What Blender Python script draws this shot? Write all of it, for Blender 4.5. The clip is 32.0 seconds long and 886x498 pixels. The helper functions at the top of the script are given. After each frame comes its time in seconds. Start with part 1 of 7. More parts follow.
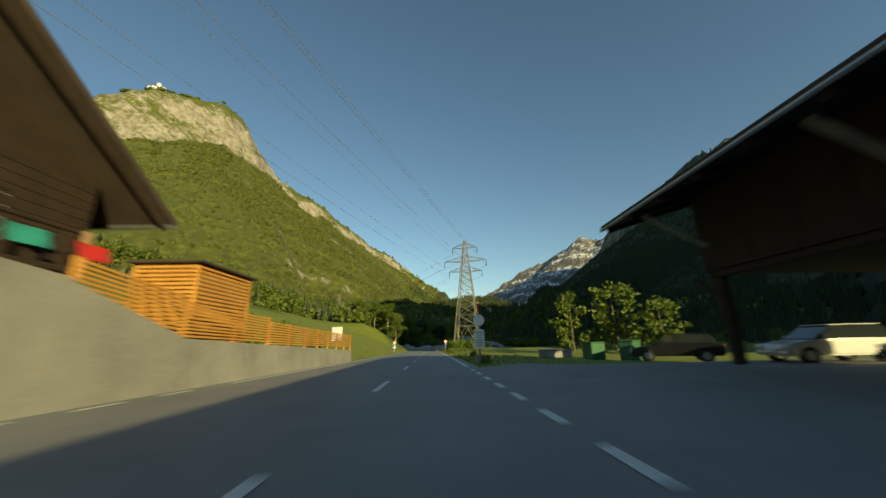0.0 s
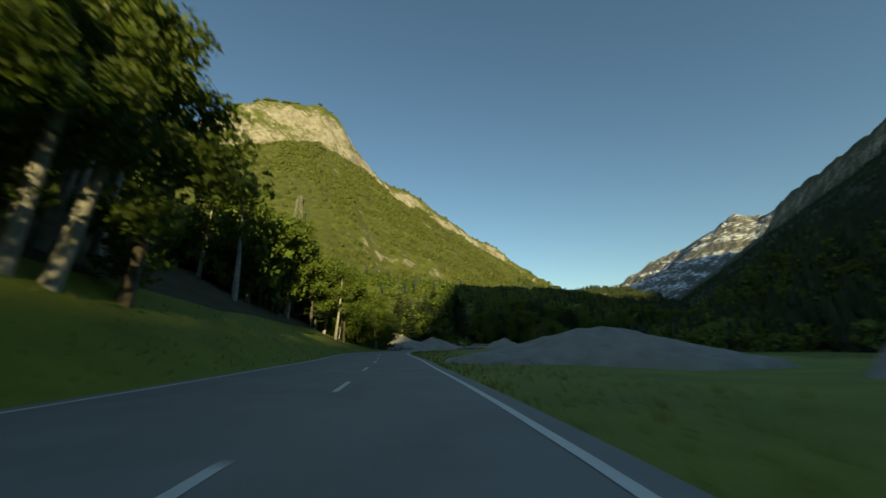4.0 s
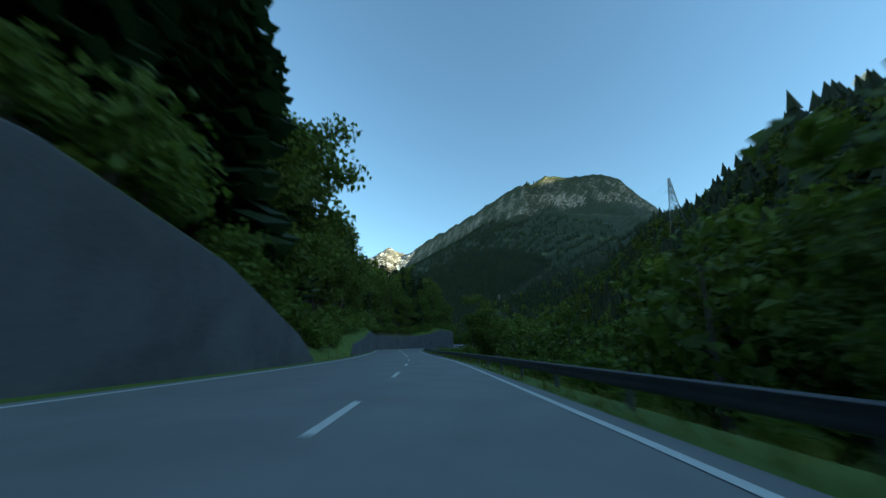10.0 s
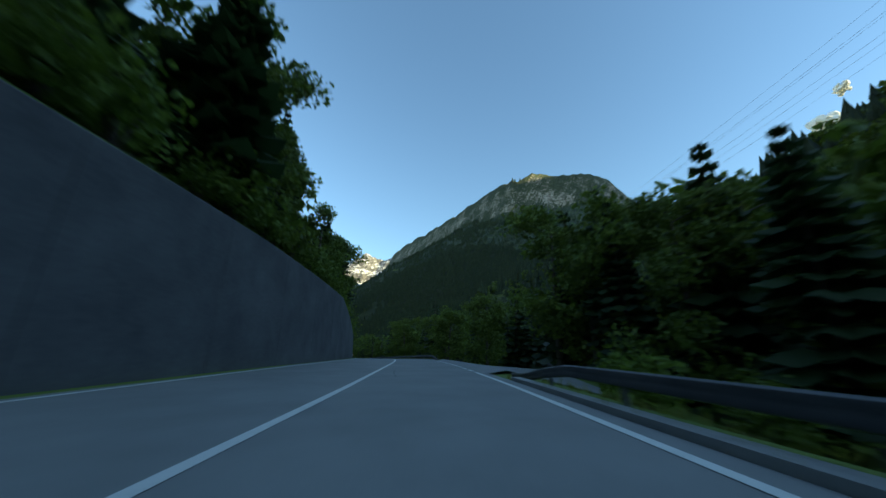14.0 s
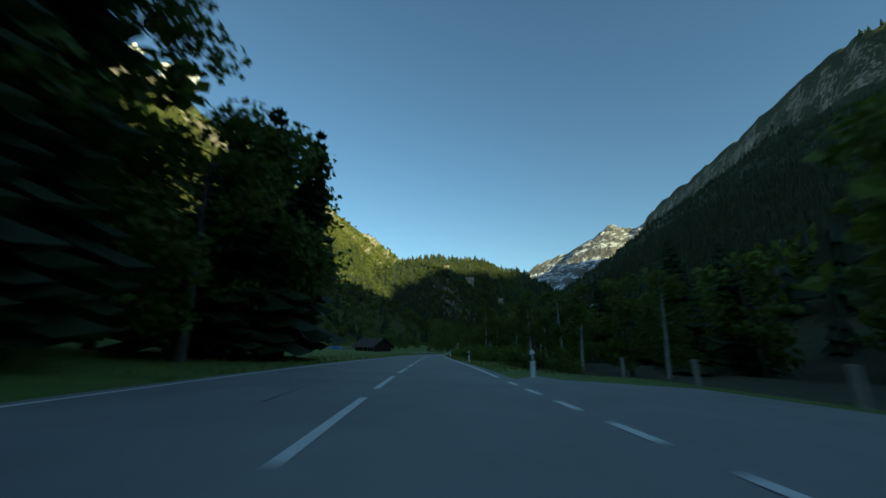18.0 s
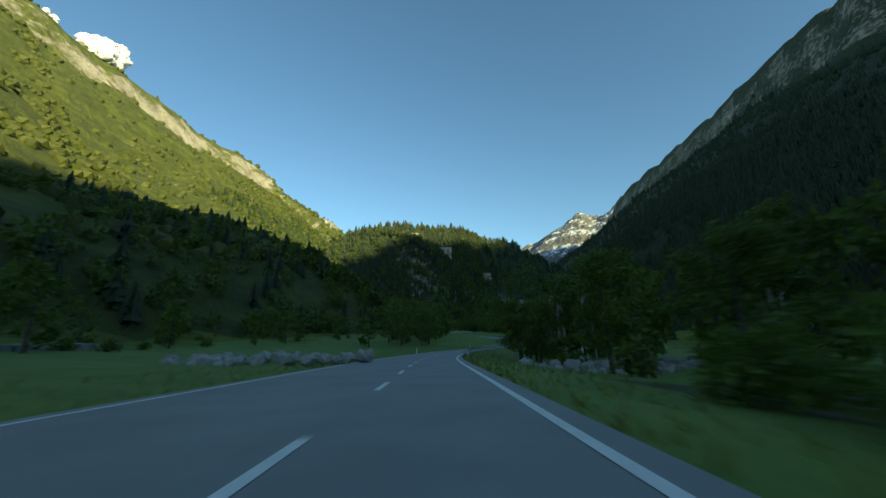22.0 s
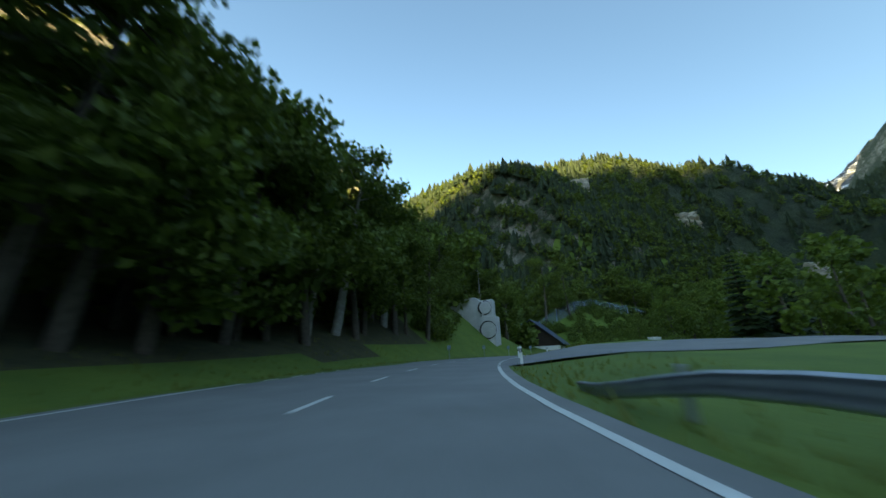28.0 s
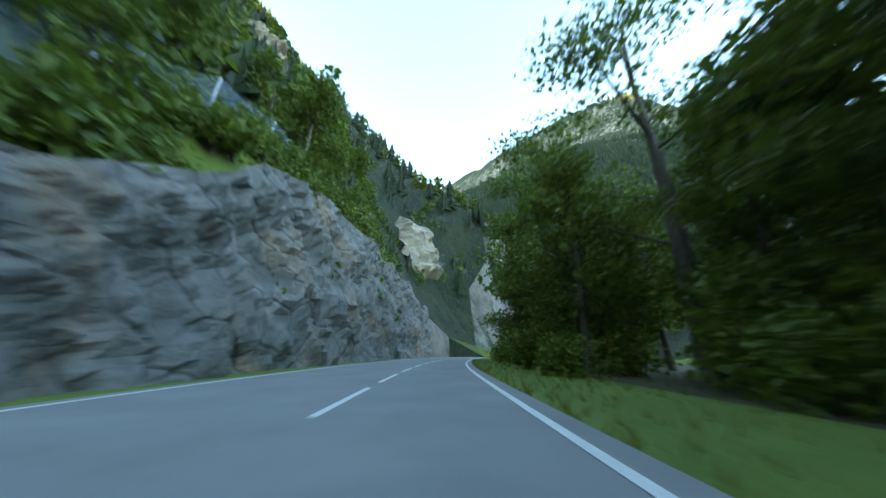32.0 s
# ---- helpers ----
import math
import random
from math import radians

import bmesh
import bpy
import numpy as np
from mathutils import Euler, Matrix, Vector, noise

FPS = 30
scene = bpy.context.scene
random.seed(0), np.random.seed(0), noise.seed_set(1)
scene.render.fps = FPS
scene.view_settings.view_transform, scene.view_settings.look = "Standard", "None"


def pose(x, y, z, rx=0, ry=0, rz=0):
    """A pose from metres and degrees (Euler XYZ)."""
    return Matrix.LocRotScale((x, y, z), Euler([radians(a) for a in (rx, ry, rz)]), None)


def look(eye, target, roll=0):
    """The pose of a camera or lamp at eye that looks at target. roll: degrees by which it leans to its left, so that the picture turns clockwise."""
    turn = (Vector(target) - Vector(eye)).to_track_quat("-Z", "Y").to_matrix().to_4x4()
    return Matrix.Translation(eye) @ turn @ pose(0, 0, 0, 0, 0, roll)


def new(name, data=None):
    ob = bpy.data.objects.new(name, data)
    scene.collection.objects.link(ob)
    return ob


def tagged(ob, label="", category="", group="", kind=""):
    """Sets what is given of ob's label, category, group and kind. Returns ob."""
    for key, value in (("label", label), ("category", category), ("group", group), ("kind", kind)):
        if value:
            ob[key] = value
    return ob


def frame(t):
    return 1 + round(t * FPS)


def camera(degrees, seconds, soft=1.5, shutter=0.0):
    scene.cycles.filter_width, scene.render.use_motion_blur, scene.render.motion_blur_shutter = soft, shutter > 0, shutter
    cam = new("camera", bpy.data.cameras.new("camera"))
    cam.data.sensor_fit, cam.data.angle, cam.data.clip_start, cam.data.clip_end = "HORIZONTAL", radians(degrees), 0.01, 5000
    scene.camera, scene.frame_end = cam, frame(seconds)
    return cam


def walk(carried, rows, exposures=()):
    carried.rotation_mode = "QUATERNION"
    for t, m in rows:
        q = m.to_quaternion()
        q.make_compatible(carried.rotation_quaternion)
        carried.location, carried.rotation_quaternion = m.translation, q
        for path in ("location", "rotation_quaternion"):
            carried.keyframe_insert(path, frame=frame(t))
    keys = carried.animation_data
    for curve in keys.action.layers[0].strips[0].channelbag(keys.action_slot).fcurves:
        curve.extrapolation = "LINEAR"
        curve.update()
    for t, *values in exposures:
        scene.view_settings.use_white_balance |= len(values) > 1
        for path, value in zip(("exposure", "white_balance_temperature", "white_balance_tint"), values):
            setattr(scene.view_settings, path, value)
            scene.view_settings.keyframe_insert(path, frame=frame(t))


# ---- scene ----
H_EYE = 0.91            # height of the lens over the road
cam = camera(105.1, 32.0, soft=1.5, shutter=0.22)
CAMERA_ROWS = [
    (0.0, pose(0.00, 0.00, 0.00, 105.19, 1.12, 0.30)),
    (0.5, pose(-0.64, 19.52, -0.37, 105.37, 1.12, 0.40)),
    (1.0, pose(-1.37, 39.10, -0.69, 105.48, 0.94, 0.86)),
    (1.5, pose(-2.23, 58.74, -0.99, 105.48, 0.63, 1.10)),
    (2.0, pose(-3.18, 78.39, -1.34, 105.25, 0.08, 1.41)),
    (2.5, pose(-4.21, 98.04, -1.73, 105.22, -0.19, 1.61)),
    (3.0, pose(-5.44, 117.66, -2.16, 105.08, -0.19, 2.82)),
    (3.5, pose(-7.38, 137.21, -2.61, 105.15, 0.06, 6.41)),
    (4.0, pose(-12.05, 156.27, -2.98, 105.45, 0.12, 18.53)),
    (4.5, pose(-20.37, 174.05, -3.25, 105.76, 0.11, 27.45)),
    (5.0, pose(-29.79, 191.28, -3.43, 105.94, 0.14, 25.36)),
    (5.5, pose(-37.20, 209.39, -3.58, 105.89, 0.29, 15.73)),
    (6.0, pose(-41.76, 228.36, -3.81, 105.54, 0.61, 8.47)),
    (6.5, pose(-43.99, 247.70, -4.11, 105.46, 1.15, 1.74)),
    (7.0, pose(-44.05, 267.19, -4.40, 105.56, 1.50, -4.43)),
    (7.5, pose(-41.98, 286.70, -4.67, 105.53, 1.25, -10.75)),
    (8.0, pose(-37.60, 305.99, -4.98, 105.44, 0.84, -17.77)),
    (8.5, pose(-31.21, 324.83, -5.28, 105.65, 0.27, -22.68)),
    (9.0, pose(-23.08, 342.93, -5.42, 106.35, -0.28, -28.77)),
    (9.5, pose(-13.14, 360.03, -5.35, 106.83, -0.69, -34.18)),
    (10.0, pose(-2.32, 376.51, -5.18, 106.95, -1.04, -34.75)),
    (10.5, pose(8.11, 393.17, -4.96, 107.16, -0.75, -32.13)),
    (11.0, pose(17.73, 410.29, -4.71, 107.05, 0.02, -29.73)),
    (11.5, pose(26.78, 427.66, -4.48, 107.16, 0.41, -29.09)),
    (12.0, pose(36.59, 444.49, -4.09, 107.93, 0.45, -35.91)),
    (12.5, pose(49.93, 458.49, -3.44, 108.58, 0.11, -54.39)),
    (13.0, pose(66.41, 468.76, -2.70, 108.53, -0.35, -61.99)),
    (13.5, pose(81.90, 480.46, -1.99, 108.46, -0.60, -45.75)),
    (14.0, pose(94.41, 495.44, -1.25, 108.67, -0.74, -38.04)),
    (14.5, pose(105.50, 511.57, -0.55, 108.19, -0.74, -34.39)),
    (15.0, pose(115.65, 528.32, -0.04, 107.57, -0.60, -30.96)),
    (15.5, pose(124.45, 545.84, 0.26, 107.04, -0.55, -25.19)),
    (16.0, pose(131.28, 564.20, 0.41, 106.68, -0.68, -18.82)),
    (16.5, pose(136.50, 583.10, 0.46, 106.41, -0.94, -15.55)),
    (17.0, pose(141.30, 602.11, 0.40, 106.08, -1.11, -15.30)),
    (17.5, pose(144.37, 621.47, 0.22, 105.72, -1.22, -5.10)),
    (18.0, pose(144.15, 641.12, -0.07, 105.41, -1.04, 2.60)),
    (18.5, pose(142.53, 660.78, -0.47, 105.10, -0.60, 3.13)),
    (19.0, pose(141.12, 680.48, -0.96, 104.88, 0.11, 1.99)),
    (19.5, pose(140.02, 700.17, -1.50, 104.76, 1.09, 1.42)),
    (20.0, pose(139.03, 719.75, -2.06, 104.68, 1.74, 1.23)),
    (20.5, pose(138.24, 739.21, -2.62, 104.68, 1.95, 0.26)),
    (21.0, pose(137.75, 758.60, -3.20, 104.60, 1.95, -0.54)),
    (21.5, pose(137.62, 778.02, -3.76, 104.77, 1.77, -1.78)),
    (22.0, pose(137.78, 797.52, -4.33, 104.59, 1.54, -2.32)),
    (22.5, pose(138.30, 817.06, -4.90, 104.77, 1.32, -4.06)),
    (23.0, pose(139.59, 836.62, -5.42, 104.89, 0.86, -7.05)),
    (23.5, pose(142.79, 856.00, -5.94, 104.92, 0.09, -15.20)),
    (24.0, pose(148.97, 874.67, -6.33, 105.68, -0.93, -24.10)),
    (24.5, pose(157.30, 892.55, -6.41, 106.67, -2.09, -28.02)),
    (25.0, pose(165.99, 910.28, -6.25, 107.16, -2.90, -26.34)),
    (25.5, pose(173.20, 928.66, -5.94, 107.56, -2.60, -18.63)),
    (26.0, pose(176.72, 948.05, -5.46, 108.14, -1.49, -4.50)),
    (26.5, pose(175.23, 967.67, -4.75, 108.76, -0.37, 9.95)),
    (27.0, pose(169.17, 986.38, -3.87, 109.14, 0.44, 22.14)),
    (27.5, pose(160.34, 1003.96, -2.88, 109.32, 1.12, 26.87)),
    (28.0, pose(151.58, 1021.54, -1.86, 109.28, 1.76, 21.90)),
    (28.5, pose(145.69, 1040.20, -0.89, 109.02, 2.16, 9.63)),
    (29.0, pose(144.21, 1059.68, -0.07, 108.47, 1.69, -3.82)),
    (29.5, pose(147.20, 1079.02, 0.56, 107.96, 0.53, -16.53)),
    (30.0, pose(154.10, 1097.38, 1.07, 107.81, -0.46, -27.14)),
    (30.5, pose(163.62, 1114.55, 1.54, 107.83, -1.15, -33.47)),
    (31.0, pose(174.67, 1130.70, 2.06, 108.06, -1.37, -38.27)),
    (31.5, pose(186.94, 1145.80, 2.63, 108.11, -0.89, -42.92)),
    (32.0, pose(200.29, 1159.90, 3.19, 108.03, -0.34, -46.63)),
]

EXPOSURES = [(0.0, 0.5, 6450, -3), (3.2, 0.5, 6450, -3), (5.6, 0.7, 5900, -10), (7.5, 1.0, 5700, -10), (9.0, 1.65, 5700, -10), (10.5, 1.7, 5700, -8), (12.0, 1.9, 5850, -2), (13.2, 2.3, 6000, 2), (14.2, 1.55, 5800, -4), (16.5, 1.0, 5600, -10), (18.0, 0.75, 5600, -10), (20.0, 0.85, 5700, -9), (23.0, 1.15, 5650, -11), (26.0, 1.2, 5650, -12), (28.4, 2.6, 7000, 2), (29.0, 3.2, 7300, 5), (29.6, 3.85, 7200, 3), (31.0, 3.95, 6900, 0), (32.0, 4.0, 6900, 0)]
walk(cam, CAMERA_ROWS, EXPOSURES)

# ---- light ----
SUN_AZ, SUN_EL = 149.0, 13.5      # degrees clockwise from +y, degrees over the horizon
world = bpy.data.worlds.new("sky")
scene.world = world
world.use_nodes = True
wn = world.node_tree.nodes
sky = wn.new("ShaderNodeTexSky")
sky.sky_type, sky.sun_disc = "NISHITA", False
sky.sun_elevation, sky.sun_rotation = radians(SUN_EL), radians(SUN_AZ)
sky.altitude, sky.air_density, sky.dust_density, sky.ozone_density = 900, 1.2, 0.25, 1.6
wn["Background"].inputs["Strength"].default_value = 0.09
world.node_tree.links.new(sky.outputs[0], wn["Background"].inputs["Color"])
sun_light = bpy.data.lights.new("sun", "SUN")
sun_light.energy, sun_light.angle, sun_light.color = 5.0, radians(0.53), (1.0, 0.77, 0.36)
sun = new("sun", sun_light)
saz, sel = radians(SUN_AZ), radians(SUN_EL)
SUN_DIR = Vector((math.sin(saz) * math.cos(sel), math.cos(saz) * math.cos(sel), math.sin(sel)))
sun.matrix_world = look(SUN_DIR * 400, (0, 0, 0))


# ---- materials ----
def nodes_of(name):
    m = bpy.data.materials.new(name)
    m.use_nodes = True
    nt = m.node_tree
    return m, nt, nt.nodes["Principled BSDF"]


def node(nt, kind, **values):
    n = nt.nodes.new(kind)
    for key, v in values.items():
        if key in n.inputs:
            n.inputs[key].default_value = v
    return n


def noise_tex(nt, scale, detail=4.0, rough=0.6, source=None):
    n = nt.nodes.new("ShaderNodeTexNoise")
    n.inputs["Scale"].default_value, n.inputs["Detail"].default_value, n.inputs["Roughness"].default_value = scale, detail, rough
    if source is None:
        g = nt.nodes.new("ShaderNodeNewGeometry")
        source = g.outputs["Position"]
    nt.links.new(source, n.inputs["Vector"])
    return n


def ramp(nt, fac, stops):
    r = nt.nodes.new("ShaderNodeValToRGB")
    e = r.color_ramp.elements
    while len(e) < len(stops):
        e.new(0.5)
    for el, (p, c) in zip(e, stops):
        el.position, el.color = p, (*c, 1)
    nt.links.new(fac, r.inputs["Fac"])
    return r


def mix(nt, fac, a, b):
    m = nt.nodes.new("ShaderNodeMix")
    m.data_type = "RGBA"
    if isinstance(fac, float):
        m.inputs[0].default_value = fac
    else:
        nt.links.new(fac, m.inputs[0])
    for sock, v in ((m.inputs[6], a), (m.inputs[7], b)):
        if isinstance(v, tuple):
            sock.default_value = (*v, 1)
        else:
            nt.links.new(v, sock)
    return m.outputs[2]


def calc(nt, op, a, b=0.0, clamp=False):
    m = nt.nodes.new("ShaderNodeMath")
    m.operation, m.use_clamp = op, clamp
    for i, v in enumerate((a, b)):
        if isinstance(v, (int, float)):
            m.inputs[i].default_value = v
        else:
            nt.links.new(v, m.inputs[i])
    return m.outputs[0]


def bump(nt, bsdf, height, strength=0.3, dist=0.05):
    b = nt.nodes.new("ShaderNodeBump")
    b.inputs["Strength"].default_value, b.inputs["Distance"].default_value = strength, dist
    nt.links.new(height, b.inputs["Height"])
    nt.links.new(b.outputs[0], bsdf.inputs["Normal"])


def plain(name, dark, light, scale=3.0, rough=0.8, metal=0.0, bumps=0.2, dist=0.02, fine=None):
    """A two-tone surface with grain at two scales."""
    m, nt, b = nodes_of(name)
    n1 = noise_tex(nt, scale, 6)
    n2 = noise_tex(nt, fine or scale * 11, 3)
    f = calc(nt, "ADD", calc(nt, "MULTIPLY", n1.outputs[0], 0.65), calc(nt, "MULTIPLY", n2.outputs[0], 0.35))
    c = ramp(nt, f, [(0.3, dark), (0.7, light)])
    nt.links.new(c.outputs[0], b.inputs["Base Color"])
    b.inputs["Roughness"].default_value, b.inputs["Metallic"].default_value = rough, metal
    bump(nt, b, f, bumps, dist)
    return m


def leafy(name, dark, light, tint=(0.10, 0.12, 0.02)):
    """Foliage: each clump and each tree has its own tone, and thin leaves let light through."""
    m, nt, b = nodes_of(name)
    g = nt.nodes.new("ShaderNodeNewGeometry")
    o = nt.nodes.new("ShaderNodeObjectInfo")
    n1 = noise_tex(nt, 0.9, 3)
    f = calc(nt, "ADD", calc(nt, "MULTIPLY", g.outputs["Random Per Island"], 0.5), calc(nt, "MULTIPLY", n1.outputs[0], 0.5))
    c = ramp(nt, f, [(0.15, dark), (0.85, light)])
    col = mix(nt, calc(nt, "MULTIPLY", o.outputs["Random"], 0.35), c.outputs[0], tint)
    nt.links.new(col, b.inputs["Base Color"])
    b.inputs["Roughness"].default_value = 0.6
    t = nt.nodes.new("ShaderNodeBsdfTranslucent")
    nt.links.new(col, t.inputs["Color"])
    mx = nt.nodes.new("ShaderNodeMixShader")
    mx.inputs[0].default_value = 0.4
    nt.links.new(b.outputs[0], mx.inputs[1])
    nt.links.new(t.outputs[0], mx.inputs[2])
    nt.links.new(mx.outputs[0], nt.nodes["Material Output"].inputs["Surface"])
    return m


def terrain_material(name, snowy=False, conifers=False):
    m, nt, b = nodes_of(name)
    g = nt.nodes.new("ShaderNodeNewGeometry")
    sep = nt.nodes.new("ShaderNodeSeparateXYZ")
    nt.links.new(g.outputs["True Normal"], sep.inputs[0])
    big = noise_tex(nt, 0.012, 6, 0.65)
    mid = noise_tex(nt, 0.09, 5, 0.65)
    small = noise_tex(nt, 1.6, 4, 0.6)
    woods = ramp(nt, mid.outputs[0], [(0.3, (0.045, 0.062, 0.008)), (0.52, (0.085, 0.10, 0.012)), (0.75, (0.15, 0.165, 0.02))])
    # Darker woods tones for slopes in shade: the shade is in the colour.
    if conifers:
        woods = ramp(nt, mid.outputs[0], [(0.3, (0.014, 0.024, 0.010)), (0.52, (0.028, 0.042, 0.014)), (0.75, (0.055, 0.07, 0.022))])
    gf = calc(nt, "ADD", calc(nt, "MULTIPLY", small.outputs[0], 0.6), calc(nt, "MULTIPLY", mid.outputs[0], 0.4))
    grass = ramp(nt, gf, [(0.3, (0.10, 0.135, 0.008)), (0.5, (0.16, 0.20, 0.012)), (0.72, (0.24, 0.26, 0.022))])
    flute = nt.nodes.new("ShaderNodeVectorMath")
    flute.operation = "MULTIPLY"
    flute.inputs[1].default_value = (1.0, 1.0, 0.35)
    nt.links.new(g.outputs["Position"], flute.inputs[0])
    rockn = noise_tex(nt, 0.05, 9, 0.72, flute.outputs[0])
    rock = ramp(nt, rockn.outputs[0], [(0.3, (0.07, 0.062, 0.05)), (0.42, (0.23, 0.20, 0.165)), (0.55, (0.34, 0.31, 0.26)), (0.75, (0.46, 0.43, 0.37))])
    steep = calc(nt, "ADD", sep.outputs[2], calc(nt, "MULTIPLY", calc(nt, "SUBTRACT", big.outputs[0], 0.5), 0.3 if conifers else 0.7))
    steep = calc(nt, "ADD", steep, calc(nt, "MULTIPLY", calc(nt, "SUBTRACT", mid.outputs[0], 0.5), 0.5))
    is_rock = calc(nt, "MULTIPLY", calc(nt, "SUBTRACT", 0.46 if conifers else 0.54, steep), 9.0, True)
    flat = calc(nt, "MULTIPLY", calc(nt, "SUBTRACT", sep.outputs[2], 0.86), 12.0, True)
    c = mix(nt, flat, woods.outputs[0], grass.outputs[0])
    c = mix(nt, is_rock, c, rock.outputs[0])
    if snowy:
        ledge = ramp(nt, rockn.outputs[0], [(0.35, (0.06, 0.06, 0.062)), (0.7, (0.20, 0.19, 0.18))])
        c = mix(nt, calc(nt, "MULTIPLY", calc(nt, "SUBTRACT", calc(nt, "ADD", steep, calc(nt, "MULTIPLY", calc(nt, "SUBTRACT", rockn.outputs[0], 0.5), 1.3)), 0.80), 9.0, True), ledge.outputs[0], (0.75, 0.77, 0.80))
    nt.links.new(c, b.inputs["Base Color"])
    b.inputs["Roughness"].default_value = 0.9
    h = calc(nt, "ADD", calc(nt, "MULTIPLY", rockn.outputs[0], 8.0), calc(nt, "MULTIPLY", small.outputs[0], 0.15))
    bump(nt, b, h, 0.9, 1.6)
    return m


M_TERRAIN = terrain_material("mountain_ground")
# Dark copy of the mountain ground for slopes that lie in shade.
M_SHADED_GROUND = terrain_material("conifer_slope_ground", False, True)
M_SNOWY = terrain_material("snowy_rock", True)
M_GRASS = plain("meadow_grass", (0.10, 0.135, 0.008), (0.23, 0.26, 0.02), 0.35, 0.9, bumps=0.5, dist=0.08, fine=9.0)
# Lush grass, its tone also darkened for the stretch in the valley's shade.
M_LUSH_SHADED = plain("lush_grass", (0.065, 0.112, 0.012), (0.15, 0.205, 0.024), 0.35, 0.9, bumps=0.5, dist=0.08, fine=9.0)
M_LITTER = plain("forest_floor", (0.028, 0.032, 0.012), (0.085, 0.08, 0.035), 0.8, 0.95, bumps=0.7, dist=0.1, fine=7.0)
M_ASPHALT = plain("asphalt", (0.165, 0.164, 0.16), (0.265, 0.262, 0.255), 0.5, 0.75, bumps=0.25, dist=0.01, fine=60.0)
M_PAINT = plain("road_paint", (0.55, 0.55, 0.52), (0.78, 0.78, 0.75), 5.0, 0.6)
M_CONCRETE = plain("concrete", (0.16, 0.16, 0.16), (0.34, 0.335, 0.32), 0.6, 0.85, bumps=0.35, dist=0.03, fine=14.0)
M_DARKWALL = plain("weathered_concrete", (0.05, 0.05, 0.056), (0.14, 0.14, 0.145), 0.5, 0.85, bumps=0.35, dist=0.03, fine=9.0)
M_STEEL = plain("galvanised_steel", (0.28, 0.30, 0.33), (0.45, 0.47, 0.50), 2.0, 0.42, 0.85, 0.05)
M_RAIL = plain("weathered_steel", (0.05, 0.052, 0.058), (0.12, 0.12, 0.125), 2.0, 0.6, 0.5, 0.1)
M_GRAVEL = plain("gravel", (0.17, 0.16, 0.14), (0.36, 0.34, 0.30), 0.8, 0.95, bumps=0.8, dist=0.06, fine=14.0)
M_BARK = plain("bark", (0.05, 0.04, 0.03), (0.15, 0.125, 0.095), 4.0, 0.9, bumps=0.6, dist=0.03)
M_BIRCH = plain("pale_bark", (0.18, 0.165, 0.14), (0.5, 0.48, 0.43), 3.0, 0.85, bumps=0.3, dist=0.02)
M_LEAF = leafy("broad_leaves", (0.06, 0.10, 0.011), (0.19, 0.25, 0.026))
M_NEEDLE = leafy("spruce_needles", (0.018, 0.036, 0.012), (0.055, 0.080, 0.022), (0.035, 0.055, 0.016))
M_BUSH = leafy("bush_leaves", (0.07, 0.12, 0.012), (0.20, 0.28, 0.028))


def cliff_material():
    """Blasted gneiss: grey with pale veins, ochre stains and dark cracks."""
    m, nt, b = nodes_of("blasted_rock")
    big, mid, fine = noise_tex(nt, 0.22, 5, 0.65), noise_tex(nt, 0.55, 8, 0.68), noise_tex(nt, 7.0, 5, 0.6)
    g = nt.nodes.new("ShaderNodeNewGeometry")
    vor = nt.nodes.new("ShaderNodeTexVoronoi")
    vor.feature = "DISTANCE_TO_EDGE"
    vor.inputs["Scale"].default_value = 0.4
    nt.links.new(g.outputs["Position"], vor.inputs["Vector"])
    grey = ramp(nt, mid.outputs[0], [(0.28, (0.08, 0.085, 0.07)), (0.45, (0.13, 0.132, 0.115)), (0.6, (0.19, 0.183, 0.165)), (0.75, (0.29, 0.275, 0.245))])
    warm = ramp(nt, fine.outputs[0], [(0.3, (0.13, 0.085, 0.05)), (0.7, (0.36, 0.25, 0.15))])
    c = mix(nt, calc(nt, "MULTIPLY", calc(nt, "SUBTRACT", big.outputs[0], 0.51), 5.0, True), grey.outputs[0], warm.outputs[0])
    crack = calc(nt, "SUBTRACT", 1.0, calc(nt, "MULTIPLY", vor.outputs["Distance"], 20.0, True))
    c = mix(nt, calc(nt, "MULTIPLY", crack, 0.3), c, (0.03, 0.03, 0.03))
    nt.links.new(c, b.inputs["Base Color"])
    b.inputs["Roughness"].default_value = 0.85
    h = calc(nt, "SUBTRACT", calc(nt, "ADD", mid.outputs[0], calc(nt, "MULTIPLY", fine.outputs[0], 0.3)), calc(nt, "MULTIPLY", crack, 0.4))
    bump(nt, b, h, 0.9, 0.25)
    return m


M_CLIFF = cliff_material()
M_ROCK = plain("valley_rock", (0.11, 0.105, 0.10), (0.36, 0.34, 0.30), 0.35, 0.9, bumps=0.9, dist=0.25, fine=3.0)


# ---- building helpers ----
def mesh_from(name, verts, faces, mats, index=None, smooth=False):
    me = bpy.data.meshes.new(name)
    me.from_pydata([tuple(v) for v in verts], [], [tuple(f) for f in faces])
    for m in (mats if isinstance(mats, (list, tuple)) else [mats]):
        me.materials.append(m)
    if index is not None:
        me.polygons.foreach_set("material_index", np.asarray(index, dtype=np.int32))
    if smooth:
        me.polygons.foreach_set("use_smooth", np.ones(len(me.polygons), dtype=bool))
    me.update()
    return me


